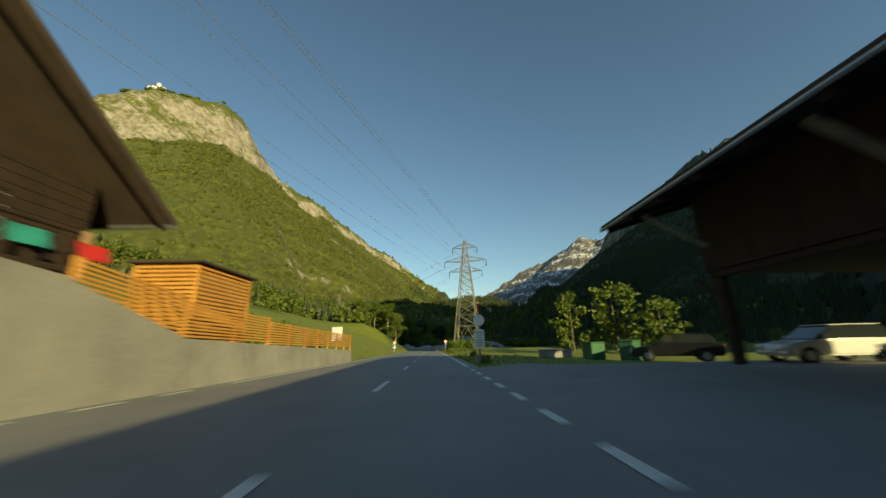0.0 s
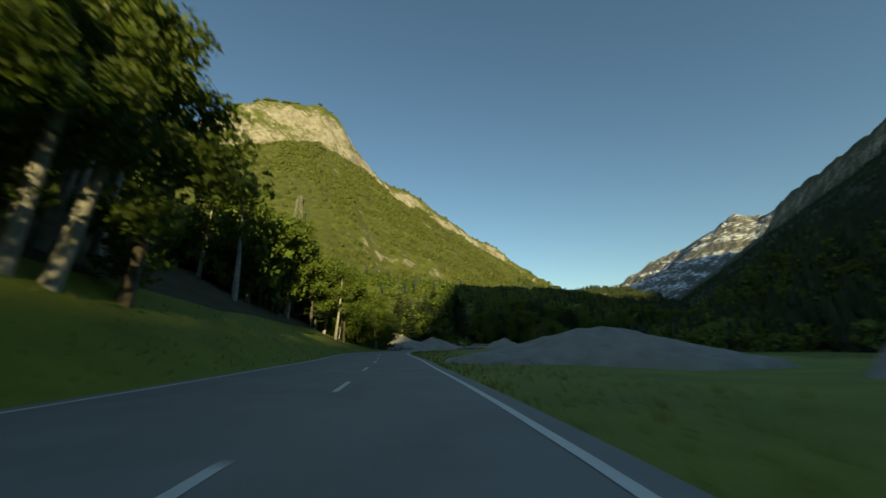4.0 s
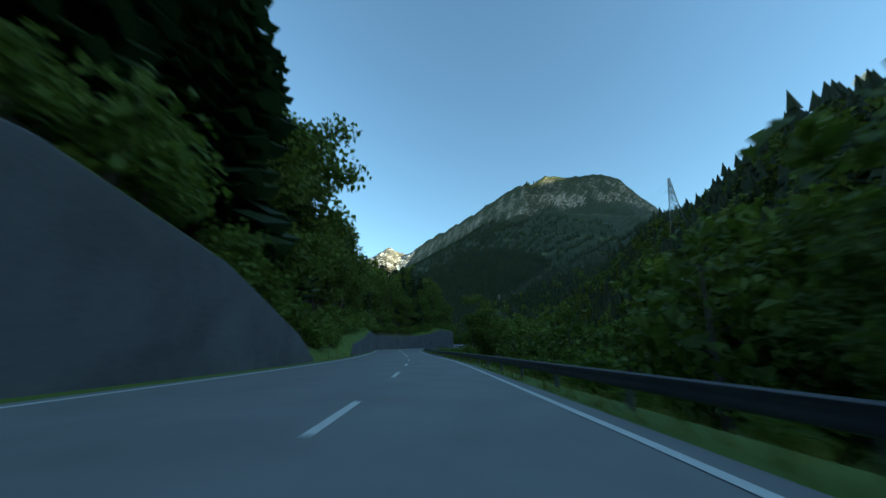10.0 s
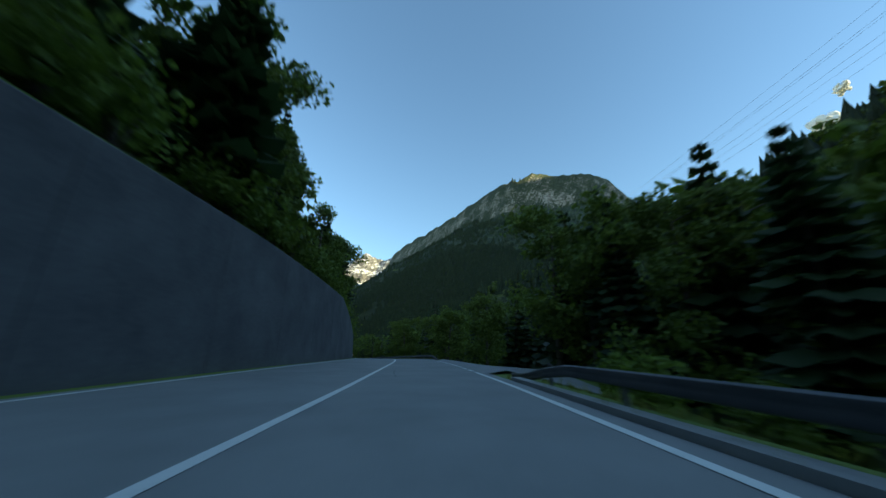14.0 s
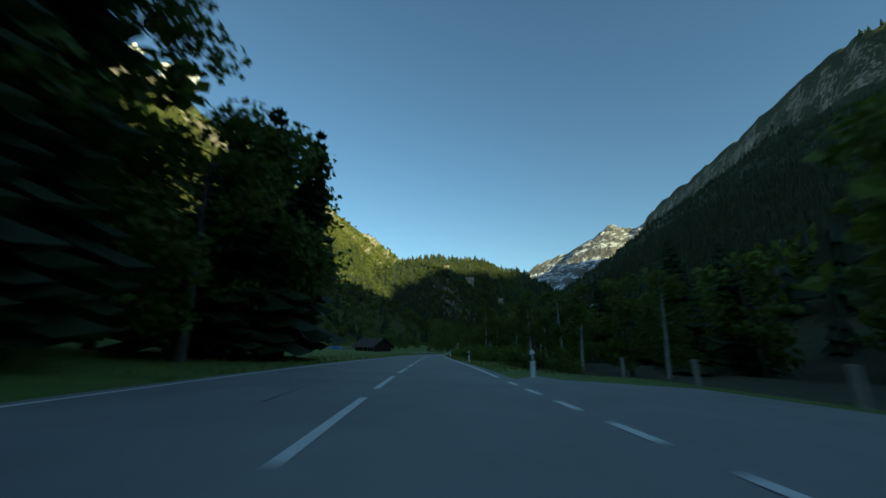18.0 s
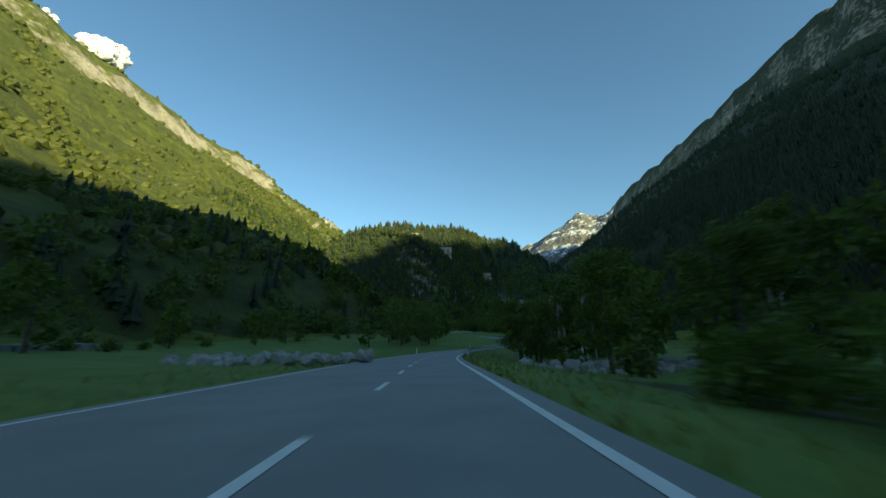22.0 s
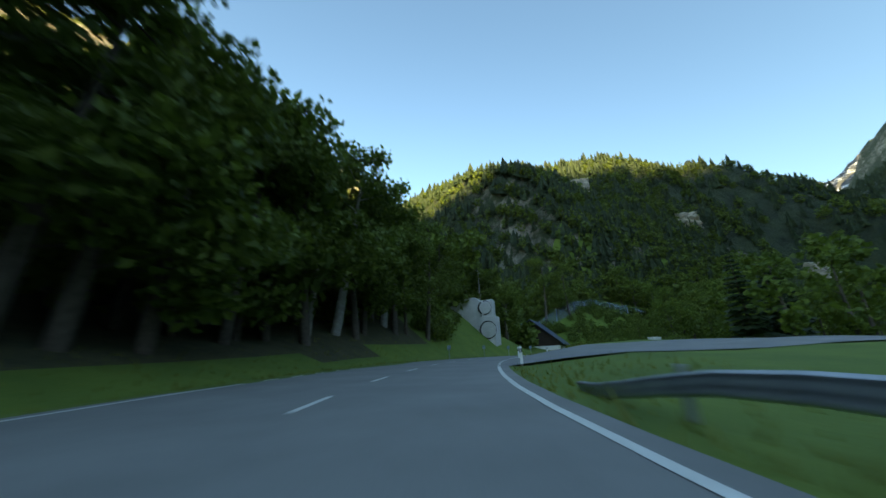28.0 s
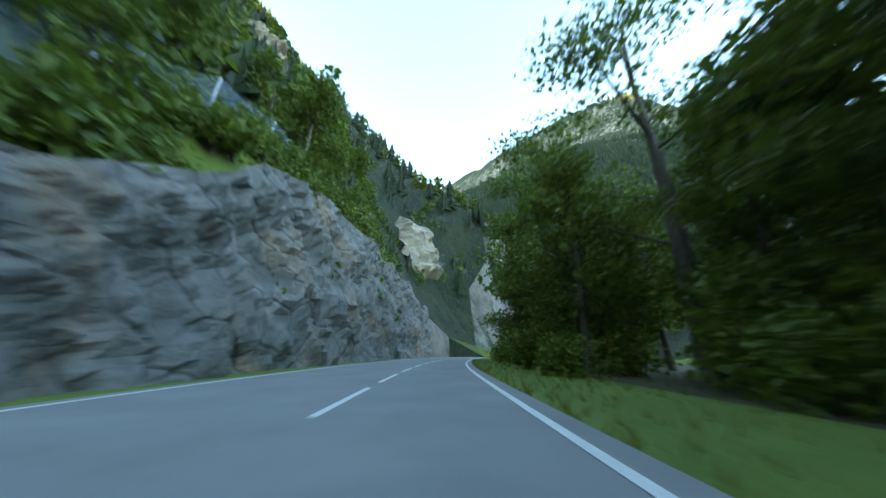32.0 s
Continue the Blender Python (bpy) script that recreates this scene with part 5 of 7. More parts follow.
def chalet(m, w, d, eave, ridge, over, label, wall_mat, roof_mat, base_mat, base_h=1.0, windows=(), group=""):
    """A house with its ridge along y: x is its width, y its depth."""
    h = thing("house", m, label, "house", group)
    part("base", box_bm(w, d, base_h + 1.2, (0, 0, base_h / 2 - 0.6), 0.03), base_mat, h, "masonry base")
    part("wall", prism([(-w / 2, base_h), (w / 2, base_h), (w / 2, eave), (0, ridge), (-w / 2, eave)], -d / 2, d / 2), wall_mat, h)
    slope = math.atan2(ridge - eave, w / 2)
    L = math.hypot(w / 2 + over, (ridge - eave) * (w / 2 + over) / (w / 2))
    for sx in (-1, 1):
        rot = Matrix.Rotation(sx * slope, 4, "Y")
        cx = sx * (w / 2 + over) / 2
        cz = ridge - (ridge - eave) * (w / 2 + over) / w + 0.12
        r = part("roof_slope", box_bm(L, d + 2 * over, 0.16, (0, 0, 0), 0.02), roof_mat, h)
        r.matrix_local = Matrix.Translation((cx, 0, cz)) @ rot
        for k in range(5):
            y = -d / 2 - over + 0.3 + k * (d + 2 * over - 0.6) / 4
            part("rafter", box_bm(L - 0.2, 0.12, 0.14, (0, y, -0.15)), M_DARKWOOD, r)
        part("gutter", bar_bm((sx * L / 2, -d / 2 - over, -0.1), (sx * L / 2, d / 2 + over, -0.1), 0.07, 8), M_STEEL, r)
    for x, y, z, ww, hh, face in windows:
        if face == "y":
            window_unit(h, Matrix.Translation((x, -d / 2 - 0.02, z)), ww, hh, M_GREYWOOD)
        elif face == "-y":
            window_unit(h, Matrix.Translation((x, d / 2 + 0.02, z)) @ Matrix.Rotation(math.pi, 4, "Z"), ww, hh, M_GREYWOOD)
        else:
            sx = 1 if face == "x" else -1
            window_unit(h, Matrix.Translation((sx * (w / 2 + 0.02), y, z)) @ Matrix.Rotation(sx * math.pi / 2, 4, "Z"), ww, hh, M_GREYWOOD)
    return h


q = at(2.0, 15.3, 1.2)
h = chalet(pose(q.x, q.y, q.z, 0, 0, heading(2.0) + 90), 14.0, 12.0, 4.1, 8.4, 1.3, "dark old timber chalet above a garden wall", M_DARKWOOD, M_SHINGLE, M_PLASTER, 1.2,
           [(4.6, 0, 2.6, 0.9, 1.0, "y"), (1.6, 0, 2.6, 0.9, 1.0, "y"), (-2.0, 0, 2.6, 0.9, 1.0, "y"), (0, 0, 5.6, 0.9, 1.0, "y")])
for k in range(11):
    part("wall_log", box_bm(13.8, 0.10, 0.26, (0, -6.03, 1.35 + k * 0.255), 0.02), M_DARKWOOD, h)
bal = part("balcony", box_bm(12.4, 0.9, 0.14, (-0.2, -6.45, 1.5), 0.02), M_DARKWOOD, h)
for k in range(22):
    part("baluster", box_bm(0.16, 0.05, 0.85, (-6.2 + k * 0.57, -6.85, 1.95)), M_DARKWOOD, bal)
part("handrail", box_bm(12.4, 0.1, 0.09, (-0.2, -6.85, 2.42), 0.02), M_DARKWOOD, bal)
part("porch_post", box_bm(0.14, 0.14, 2.6, (6.2, -6.85, 1.2), 0.02), M_TIMBER, h, "pale timber post")


def cloth(name, m, mat, label, w=0.4, h=0.75):
    bm = bmesh.new()
    bmesh.ops.create_grid(bm, x_segments=7, y_segments=5, size=0.5, matrix=Matrix.Diagonal((w, h, 1, 1)))
    for v in bm.verts:
        v.co.z = 0.06 * math.sin(v.co.x * 9) + 0.03 * math.sin(v.co.y * 7 + v.co.x * 3)
    r = bmesh.ops.extrude_face_region(bm, geom=list(bm.faces))
    bmesh.ops.translate(bm, verts=[e for e in r["geom"] if isinstance(e, bmesh.types.BMVert)], vec=(0, 0, 0.02))
    ob = part(name, bm, mat)
    ob.matrix_world = m @ Matrix.Rotation(radians(90), 4, "Y")
    return tagged(ob, label, "cloth")


cloth("cushion", pose(*at(8.3, 8.32, 3.3), 0, 0, heading(8)), M_RED, "red cushion hung over the balcony rail")
cloth("towel", pose(*at(6.9, 8.32, 3.3), 0, 0, heading(7)), M_TEAL, "teal towel hung over the balcony rail")

# garden wall and slatted fence
gw = thing("garden_wall", pose(*at(0, 6.7)), "stained pale concrete garden wall at the road's edge", "wall", kind="structure")
inv = gw.matrix_world.inverted()
s = -22.0
while s < 27:
    e = s + (4.7 if s < 6 else 3.1)
    pts = []
    for q in (s + 0.01, e - 0.01):
        top = float(np.interp(q, [-22, 2, 6.2, 6.3, 9.2, 13.4, 28], [2.9, 2.6, 2.24, 1.6, 1.26, 1.15, 0.8]))
        for n, z in ((6.35, -0.3), (6.42, top), (6.75, top), (6.75, -0.3)):
            pts.append(inv @ at(q, n, z))
    part("wall_section", mesh_from("wall_section", pts, [(0, 1, 5, 4), (1, 2, 6, 5), (2, 3, 7, 6), (3, 2, 1, 0), (4, 5, 6, 7)], M_CONCRETE), None, gw)
    s = e


def slat_fence(s0, s1, n0, n1, z0a, z0b, height, rows, label):
    a, b = at(s0, n0), at(s1, n1)
    L = (b - a).length
    f = thing("slat_fence", Matrix.Translation(a + Vector((0, 0, 0))) @ (Vector((b.x - a.x, b.y - a.y, 0))).to_track_quat("X", "Z").to_matrix().to_4x4(), label, "fence", "slatted garden fences")
    drop = z0b - z0a
    sh = height / rows
    me = None
    for r in range(rows):
        bm = box_bm(L, 0.03, sh * 0.58, (L / 2, 0, 0))
        for v in bm.verts:
            v.co.z += z0a + drop * v.co.x / L + sh * (r + 0.5)
        part("slat", bm, M_ORANGE, f)
    k = max(2, round(L / 2.0) + 1)
    for i in range(k):
        x = L * i / (k - 1)
        part("post", box_bm(0.09, 0.09, height + 0.25, (x, 0.05, z0a + drop * x / L + height / 2 - 0.1), 0.01), M_ORANGE, f)
    return f


slat_fence(6.3, 9.2, 6.5, 6.5, 1.62, 1.28, 1.02, 11, "bright yellow-orange slatted screen on the garden wall")
slat_fence(9.28, 14.0, 6.5, 6.5, 1.28, 1.14, 0.95, 10, "orange larch slat fence on the garden wall")
slat_fence(14.08, 28.0, 6.5, 6.5, 1.14, 0.82, 0.9, 9, "orange larch slat fence running along the wall")
q = at(12.5, 8.5, 1.15)
hut = thing("slatted_hut", pose(q.x, q.y, q.z, 0, 0, heading(12)), "orange larch garden hut with slatted sides and flat roof", "shed")
for r in range(18):
    z = 0.12 + r * 0.137
    part("slat", box_bm(2.0, 0.03, 0.085, (0, -1.6, z)), M_ORANGE, hut)
    part("slat", box_bm(0.03, 3.2, 0.085, (1.0, 0, z)), M_ORANGE, hut)
for x, y in ((-1.0, -1.6), (0.96, -1.56), (0.96, 1.56), (-1.0, 1.6)):
    part("corner_post", box_bm(0.09, 0.09, 2.9, (x, y, 1.0), 0.01), M_ORANGE, hut)
part("inner_wall", box_bm(1.8, 3.0, 2.4, (-0.06, 0.05, 1.25)), M_TIMBER, hut, "brown board core")
part("roof", box_bm(2.35, 3.6, 0.09, (0, 0, 2.6), 0.02), M_SHINGLE, hut)


# the barn over the forecourt; its unseen rear is lengthened to shade the road
barn = thing("barn", spot(-14.5, -16.3), "large dark timber barn with an open ground floor", "barn")
part("upper_wall", prism([(-7, 2.7), (0.6, 2.7), (0.6, 5.5), (-3.2, 6.6), (-7, 5.5)], -27.0, 25.6), M_DARKWOOD, barn)
for sx in (-1, 1):
    a, b = Vector((-3.2 + sx * 6.2, 0, 4.85)), Vector((-3.2, 0, 6.85))
    L = (b - a).length
    r = part("roof_slope", box_bm(L, 55.0, 0.2, (0, 0, 0), 0.03), M_SHINGLE, barn)
    r.matrix_local = Matrix.Translation((a + b) / 2 + Vector((0, 0, 0.1))) @ Matrix.Rotation(sx * math.atan2(2.0, 6.2), 4, "Y")
    for k in range(36):
        part("rafter", box_bm(L - 0.15, 0.14, 0.2, (0, -27.2 + k * 1.554, -0.2)), M_DARKWOOD, r)
    part("gutter", bar_bm((sx * L / 2, -27.5, -0.06), (sx * L / 2, 27.5, -0.06), 0.07, 8), M_STEEL, r)
for k in range(40):
    part("wall_board", box_bm(0.05, 1.24, 2.9, (-7.04, -26.0 + k * 1.29, 4.2)), M_DARKWOOD, barn)
for y in (-26, -20, -15, -10, -5, 0, 5, 10, 15, 20, 25.3):
    part("pillar", box_bm(0.3, 0.3, 3.0, (-6.8, y, 1.3), 0.03), M_DARKWOOD, barn)
    part("brace", bar_bm((-6.8, y, 1.7), (-6.8, y + 0.95, 2.65), 0.09, 5), M_DARKWOOD, barn)
    part("eave_strut", bar_bm((-7.0, y, 3.6), (-9.0, y, 4.7), 0.08, 5), M_GREYWOOD if y > 18 else M_DARKWOOD, barn)
part("back_wall", box_bm(0.4, 52, 3.0, (0.3, -0.8, 1.3)), M_PLASTER, barn, "dim plastered rear wall")
part("side_wall", box_bm(7.0, 0.4, 3.0, (-3.3, -26.6, 1.3)), M_PLASTER, barn)
part("floor_beam", box_bm(0.4, 52.4, 0.36, (-6.8, -0.7, 2.7), 0.03), M_DARKWOOD, barn)


def wheel(parent, at_, r=0.33, w=0.22, mat=None):
    t = part("wheel", disc_bm(r, w, (0, 0, 0), "X", 20), M_RUBBER, parent)
    t.matrix_local = Matrix.Translation(at_)
    part("rim", disc_bm(r * 0.58, w + 0.02, (0, 0, 0), "X", 14), mat or M_STEEL, t)
    return t


def car(m, paint, label, length=4.3, width=1.78, height=1.48, group="parked cars"):
    """x across, y along, nose towards +y."""
    c = thing("car", m, label, "car", group)
    L, W, H = length / 2, width / 2, height
    body = prism([(-L, 0.34), (-L, 0.78), (-L * 0.94, 0.95), (-L * 0.2, 0.97), (L * 0.42, 0.93), (L * 0.93, 0.74), (L, 0.5), (L, 0.3)], -W, W)
    bmesh.ops.bevel(body, geom=list(body.edges), offset=0.07, segments=2, affect="EDGES")
    b = part("body", body, paint, c)
    b.matrix_local = Matrix.Rotation(radians(90), 4, "Z")
    cab = prism([(-L * 0.92, 0.93), (-L * 0.78, H - 0.06), (-L * 0.2, H), (L * 0.12, H - 0.05), (L * 0.46, 0.92)], -W * 0.86, W * 0.86)
    bmesh.ops.bevel(cab, geom=list(cab.edges), offset=0.06, segments=2, affect="EDGES")
    g = part("cabin_glass", cab, M_GLASS, c)
    g.matrix_local = Matrix.Rotation(radians(90), 4, "Z")
    part("roof", box_bm(W * 1.5, L * 0.85, 0.05, (0, -L * 0.32, H), 0.02), paint, c)
    for sx in (-1, 1):
        for y in (-L * 0.62, L * 0.62):
            wheel(c, (sx * (W - 0.1), y, 0.33))
        part("headlight", box_bm(0.34, 0.06, 0.16, (sx * W * 0.7, L - 0.03, 0.66), 0.02), M_LAMPGLASS, c)
        part("tail_light", box_bm(0.3, 0.06, 0.2, (sx * W * 0.72, -L + 0.02, 0.8), 0.02), M_RED, c)
        part("mirror", box_bm(0.18, 0.12, 0.13, (sx * (W + 0.08), L * 0.3, 1.0), 0.03), paint, c)
    part("number_plate", box_bm(0.5, 0.03, 0.11, (0, L + 0.03, 0.5)), M_WHITE, c)
    return c


car(spot(19.5, -13.5, 60), M_CARDARK, "dark parked car beside the barn")
car(spot(14.0, -16.0, 80), M_CARPALE, "silver parked car under the barn roof", 4.1)
car(spot(8.5, -14.5, 85), M_CARDARK, "black estate car parked in the barn's shade", 4.5)
for k, (s, n, w, h_) in enumerate([(26.0, -9.0, 2.2, 0.5), (24.0, -11.0, 1.2, 1.1), (23.0, -13.0, 1.3, 1.3)]):
    tb = thing("planter" if k == 0 else "waste_container", spot(s, n, 20 * k), ["long concrete plant trough at the forecourt's edge", "green waste container with a lid", "dark green waste container with a lid"][k], "trough" if k == 0 else "container")
    part("body", box_bm(w, 0.9, h_, (0, 0, h_ / 2), 0.04), M_CONCRETE if k == 0 else M_GREEN, tb)
    part("rim" if k == 0 else "lid", box_bm(w + 0.08, 0.98, 0.08, (0, 0, h_ + 0.03), 0.03), M_CONCRETE if k == 0 else M_GREEN, tb)


# ---- signs and posts ----
def sign(m, plates, label, height, category="road sign", pole=0.035):
    """plates: (shape, size, height, material) from the top down, facing the traffic (-y)."""
    e = thing("road_sign", m, label, category)
    part("pole", bar_bm((0, 0, -0.4), (0, 0, height), pole, 10), M_STEEL, e)
    out = []
    for shape, size, z, mat in plates:
        if shape == "disc":
            p = part("disc", disc_bm(size, 0.03, (0, -0.06, z)), mat, e)
        elif shape == "tri":
            bm = prism([(-size, z - size * 0.62), (size, z - size * 0.62), (0, z + size * 1.05)], -0.075, -0.045)
            bmesh.ops.bevel(bm, geom=[d for d in bm.edges if abs((d.verts[0].co - d.verts[1].co).y) > 0.01], offset=0.06, segments=2, affect="EDGES")
            p = part("triangle", bm, mat, e)
        else:
            p = part("plate", box_bm(size[0], 0.03, size[1], (0, -0.06, z), 0.008), mat, e)
        out.append(p)
    return e, out


e, ps = sign(spot(21.0, -2.75), [("disc", 0.34, 2.45, M_WHITE), ("plate", (0.62, 1.1), 1.35, M_WHITE)], "white information board and disc on a red-banded post", 3.4, "road sign", 0.05)
part("red_band", bar_bm((0, 0, 2.95), (0, 0, 3.42), 0.056, 10), M_RED, e)
part("red_band", bar_bm((0, 0, 0.25), (0, 0, 0.7), 0.056, 10), M_RED, e)
part("base", box_bm(0.45, 0.35, 0.5, (0, 0, 0.2), 0.03), M_CONCRETE, e)
for k in range(6):
    part("text_bar", box_bm(0.42 - 0.05 * (k % 3), 0.008, 0.05, (0, -0.08, 1.72 - k * 0.15)), M_BLUEGREY, ps[1])


def speed_sign(m, blue):
    e, ps = sign(m, [("disc", 0.27, 1.85, M_RED)] + ([("plate", (0.62, 0.42), 1.32, M_BLUE), ("plate", (0.55, 0.2), 0.98, M_WHITE)] if blue else []), "round 60 speed limit sign" + (" over a blue place-name board" if blue else " on a thin post"), 2.1)
    part("white_field", disc_bm(0.215, 0.02, (0, -0.072, 1.85)), M_WHITE, ps[0])
    text_part("60", 0.26, Matrix.Translation((0, -0.085, 1.85)) @ FACE, M_BLACK, ps[0])
    if blue:
        for k in range(2):
            part("text_bar", box_bm(0.46 - 0.1 * k, 0.008, 0.07, (0, -0.08, 1.40 - k * 0.16)), M_WHITE, ps[1])


speed_sign(spot(67, float(left_off(67)) + 0.9), True)
speed_sign(spot(60, -2.4), False)
e, ps = sign(spot(26.5, 7.2, -20), [("plate", (0.9, 1.0), 1.9, M_WHITE)], "pale grey back of a square road sign", 2.3)
e, ps = sign(spot(681, -3.6), [("disc", 0.33, 2.0, M_RED)], "round red-rimmed road sign past the crash barrier", 2.2)
part("white_field", disc_bm(0.26, 0.02, (0, -0.072, 2.0)), M_WHITE, ps[0])
part("grey_mark", disc_bm(0.13, 0.02, (0, -0.082, 2.0)), M_BLUEGREY, ps[0])
e, ps = sign(spot(949.4, -3.8), [("tri", 0.50, 2.15, M_RED)], "red-rimmed triangular double-bend warning sign", 2.3)
part("white_field", prism([(-0.34, 1.92), (0.34, 1.92), (0, 2.5)], -0.085, -0.076), M_WHITE, ps[0])
bm = bar_bm((0.09, -0.09, 1.96), (0.09, -0.09, 2.08), 0.03, 6)
bar_bm((0.09, -0.09, 2.08), (-0.07, -0.09, 2.16), 0.03, 6, None, bm)
bar_bm((-0.07, -0.09, 2.16), (-0.07, -0.09, 2.26), 0.03, 6, None, bm)
bar_bm((-0.07, -0.09, 2.25), (-0.07, -0.09, 2.36), 0.07, 6, 0.005, bm)
part("bend_arrow", bm, M_BLACK, ps[0])
for s in (1139.5, 1149, 1157, 1165):
    e, ps = sign(spot(s, float(left_off(s)) + 0.9), [("plate", (0.46, 0.5), 1.35, M_BLUEGREY)], "small blue-grey plate on a steel post at the verge", 1.5, "sign")
e, ps = sign(spot(1207, float(left_off(1207)) + 1.0), [("plate", (0.46, 0.46), 1.35, M_BLUEGREY)], "small blue-grey plate beside the concrete wall", 1.5, "sign")


def delineator(s, n):
    e = thing("delineator_post", spot(s, n), "white plastic marker post with a black band", "marker post", "marker posts along the road")
    bm = prism([(-0.065, -0.3), (0.065, -0.3), (0.065, 0.86), (0.0, 0.92), (-0.065, 0.88)], -0.045, 0.045)
    part("shaft", bm, M_WHITE, e)
    part("black_band", prism([(-0.067, 0.58), (0.067, 0.62), (0.067, 0.80), (-0.067, 0.76)], -0.047, 0.047), M_BLACK, e)
    part("reflector", box_bm(0.045, 0.01, 0.13, (0, -0.051, 0.69)), M_LAMPGLASS, e)


for s in (341, 704, 921, 955, 1000, 1015, 1053, 1088):
    delineator(s, float(left_off(s)) + 0.75)
for s in (717, 735, 765, 812, 851, 1128, 1146):
    delineator(s, -float(right_off(s)) - 0.8)
delineator(1117, -float(right_off(1117)) - 1.1)
for k in range(7):
    s = 1160 + k * 6.0
    e = thing("stone_post", spot(s, -float(right_off(s)) - 1.1), "squat grey granite guard post in the grass", "post", "guard posts along the bend")
    part("shaft", box_bm(0.2, 0.2, 1.0, (0, 0, 0.3), 0.03), M_CONCRETE, e)
for k in range(7):
    s = 694 + k * 5.0
    e = thing("fence_post", spot(s, -9.6), "weathered wooden post at the lay-by's edge", "post", "posts of the lay-by")
    part("shaft", box_bm(0.14, 0.14, 1.2, (0, 0, 0.35), 0.02), M_GREYWOOD, e)


# ---- pylons ----
def lattice_pylon(m, H, base, label, fine=False):
    """Four tapering legs with cross bracing, three pairs of arms."""
    e = thing("power_pylon", m, label, "pylon", "pylons of the power line")
    def half(z):
        return base / 2 * (1 - z / H) ** 1.0 * 0.86 + 0.32 if z < H * 0.72 else 0.32 + (base / 2 * 0.28 * 0.86) * (1 - (z - H * 0.72) / (H * 0.28))
    zs = [0, 0.2, 0.3, 0.39, 0.47, 0.54, 0.61, 0.67, 0.73, 0.79, 0.85, 0.91, 1.0]
    zs = [q * H for q in zs]
    waist = zs[8]
    for sx in (-1, 1):
        for sy in (-1, 1):
            part("leg", bar_bm((sx * half(0), sy * half(0), -0.6), (sx * half(waist - 0.01), sy * half(waist - 0.01), waist), 0.11, 4), M_PYLON, e)
            part("upper_leg", bar_bm((sx * half(waist - 0.01), sy * half(waist - 0.01), waist), (sx * half(H), sy * half(H), H), 0.10, 4), M_PYLON, e)
            part("foot_block", box_bm(0.55, 0.55, 0.6, (sx * half(0), sy * half(0), -0.05), 0.04), M_CONCRETE, e)
    for a, b in zip(zs[:-1], zs[1:]):
        for c, d in (((-1, -1), (1, -1)), ((1, -1), (1, 1)), ((1, 1), (-1, 1)), ((-1, 1), (-1, -1))):
            ca, cb = Vector((c[0] * half(a), c[1] * half(a), a)), Vector((c[0] * half(b), c[1] * half(b), b))
            da, db = Vector((d[0] * half(a), d[1] * half(a), a)), Vector((d[0] * half(b), d[1] * half(b), b))
            if fine and a == 0:
                mid = (cb + db) / 2
                for p, q in ((ca, mid), (da, mid), (cb, db), ((ca + mid) / 2, ca.lerp(cb, 0.55)), ((da + mid) / 2, da.lerp(db, 0.55)), (ca.lerp(mid, 0.5), cb), (da.lerp(mid, 0.5), db)):
                    part("brace", bar_bm(p, q, 0.05, 4), M_PYLON, e)
            elif fine:
                for p, q in ((ca, db), (da, cb), (cb, db)):
                    part("brace", bar_bm(p, q, 0.05, 4), M_PYLON, e)
            else:
                bm = bar_bm(ca, db, 0.05, 4)
                bar_bm(da, cb, 0.05, 4, None, bm)
                bar_bm(cb, db, 0.05, 4, None, bm)
                part("bracing", bm, M_PYLON, e)
    for z, w in ((0.70, 4.2), (0.80, 5.4), (0.93, 3.2)):
        z *= H
        for sx in (-1, 1):
            bm = bmesh.new()
            for sy in (-1, 1):
                bar_bm((0, sy * half(z), z), (sx * w, 0, z + 0.2), 0.06, 4, None, bm)
                bar_bm((0, sy * half(z), z + 1.5), (sx * w, 0, z + 0.25), 0.05, 4, None, bm)
            for q in (0.35, 0.65):
                bar_bm((sx * w * q, 0.25 * (1 - q), z + 0.1), (sx * w * (q - 0.1), 0, z + 1.5 * (1 - q)), 0.04, 4, None, bm)
            arm = part("cross_arm", bm, M_PYLON, e)
            part("insulator", bar_bm((sx * w, 0, z + 0.15), (sx * w, 0, z - 1.4), 0.08, 6), M_GLASS, arm)
    return e


P1 = spot(85.0, -9.2, -15)
lattice_pylon(P1, 27.0, 6.6, "tall lattice steel pylon beside the road", True)
def on_land(x, y, turn=0):
    return pose(x, y, float(land(np.array([x]), np.array([y]))[0]) - 0.3, 0, 0, turn)
P2 = on_land(-66, 214, -30)
lattice_pylon(P2, 30.0, 6.0, "lattice steel pylon at the foot of the wooded slope")
P0 = on_land(-70, -150, -20)
PR = on_land(141, 426, 20)
lattice_pylon(PR, 25.0, 6.0, "lattice steel pylon above the trees of the ravine")
PK = on_land(176, 1345, 10)
lattice_pylon(PK, 22.0, 5.0, "distant lattice pylon on the wooded knoll")
PT = on_land(310, 700, 10)
lattice_pylon(PT, 28.0, 5.0, "lattice pylon on the shaded slope across the valley")


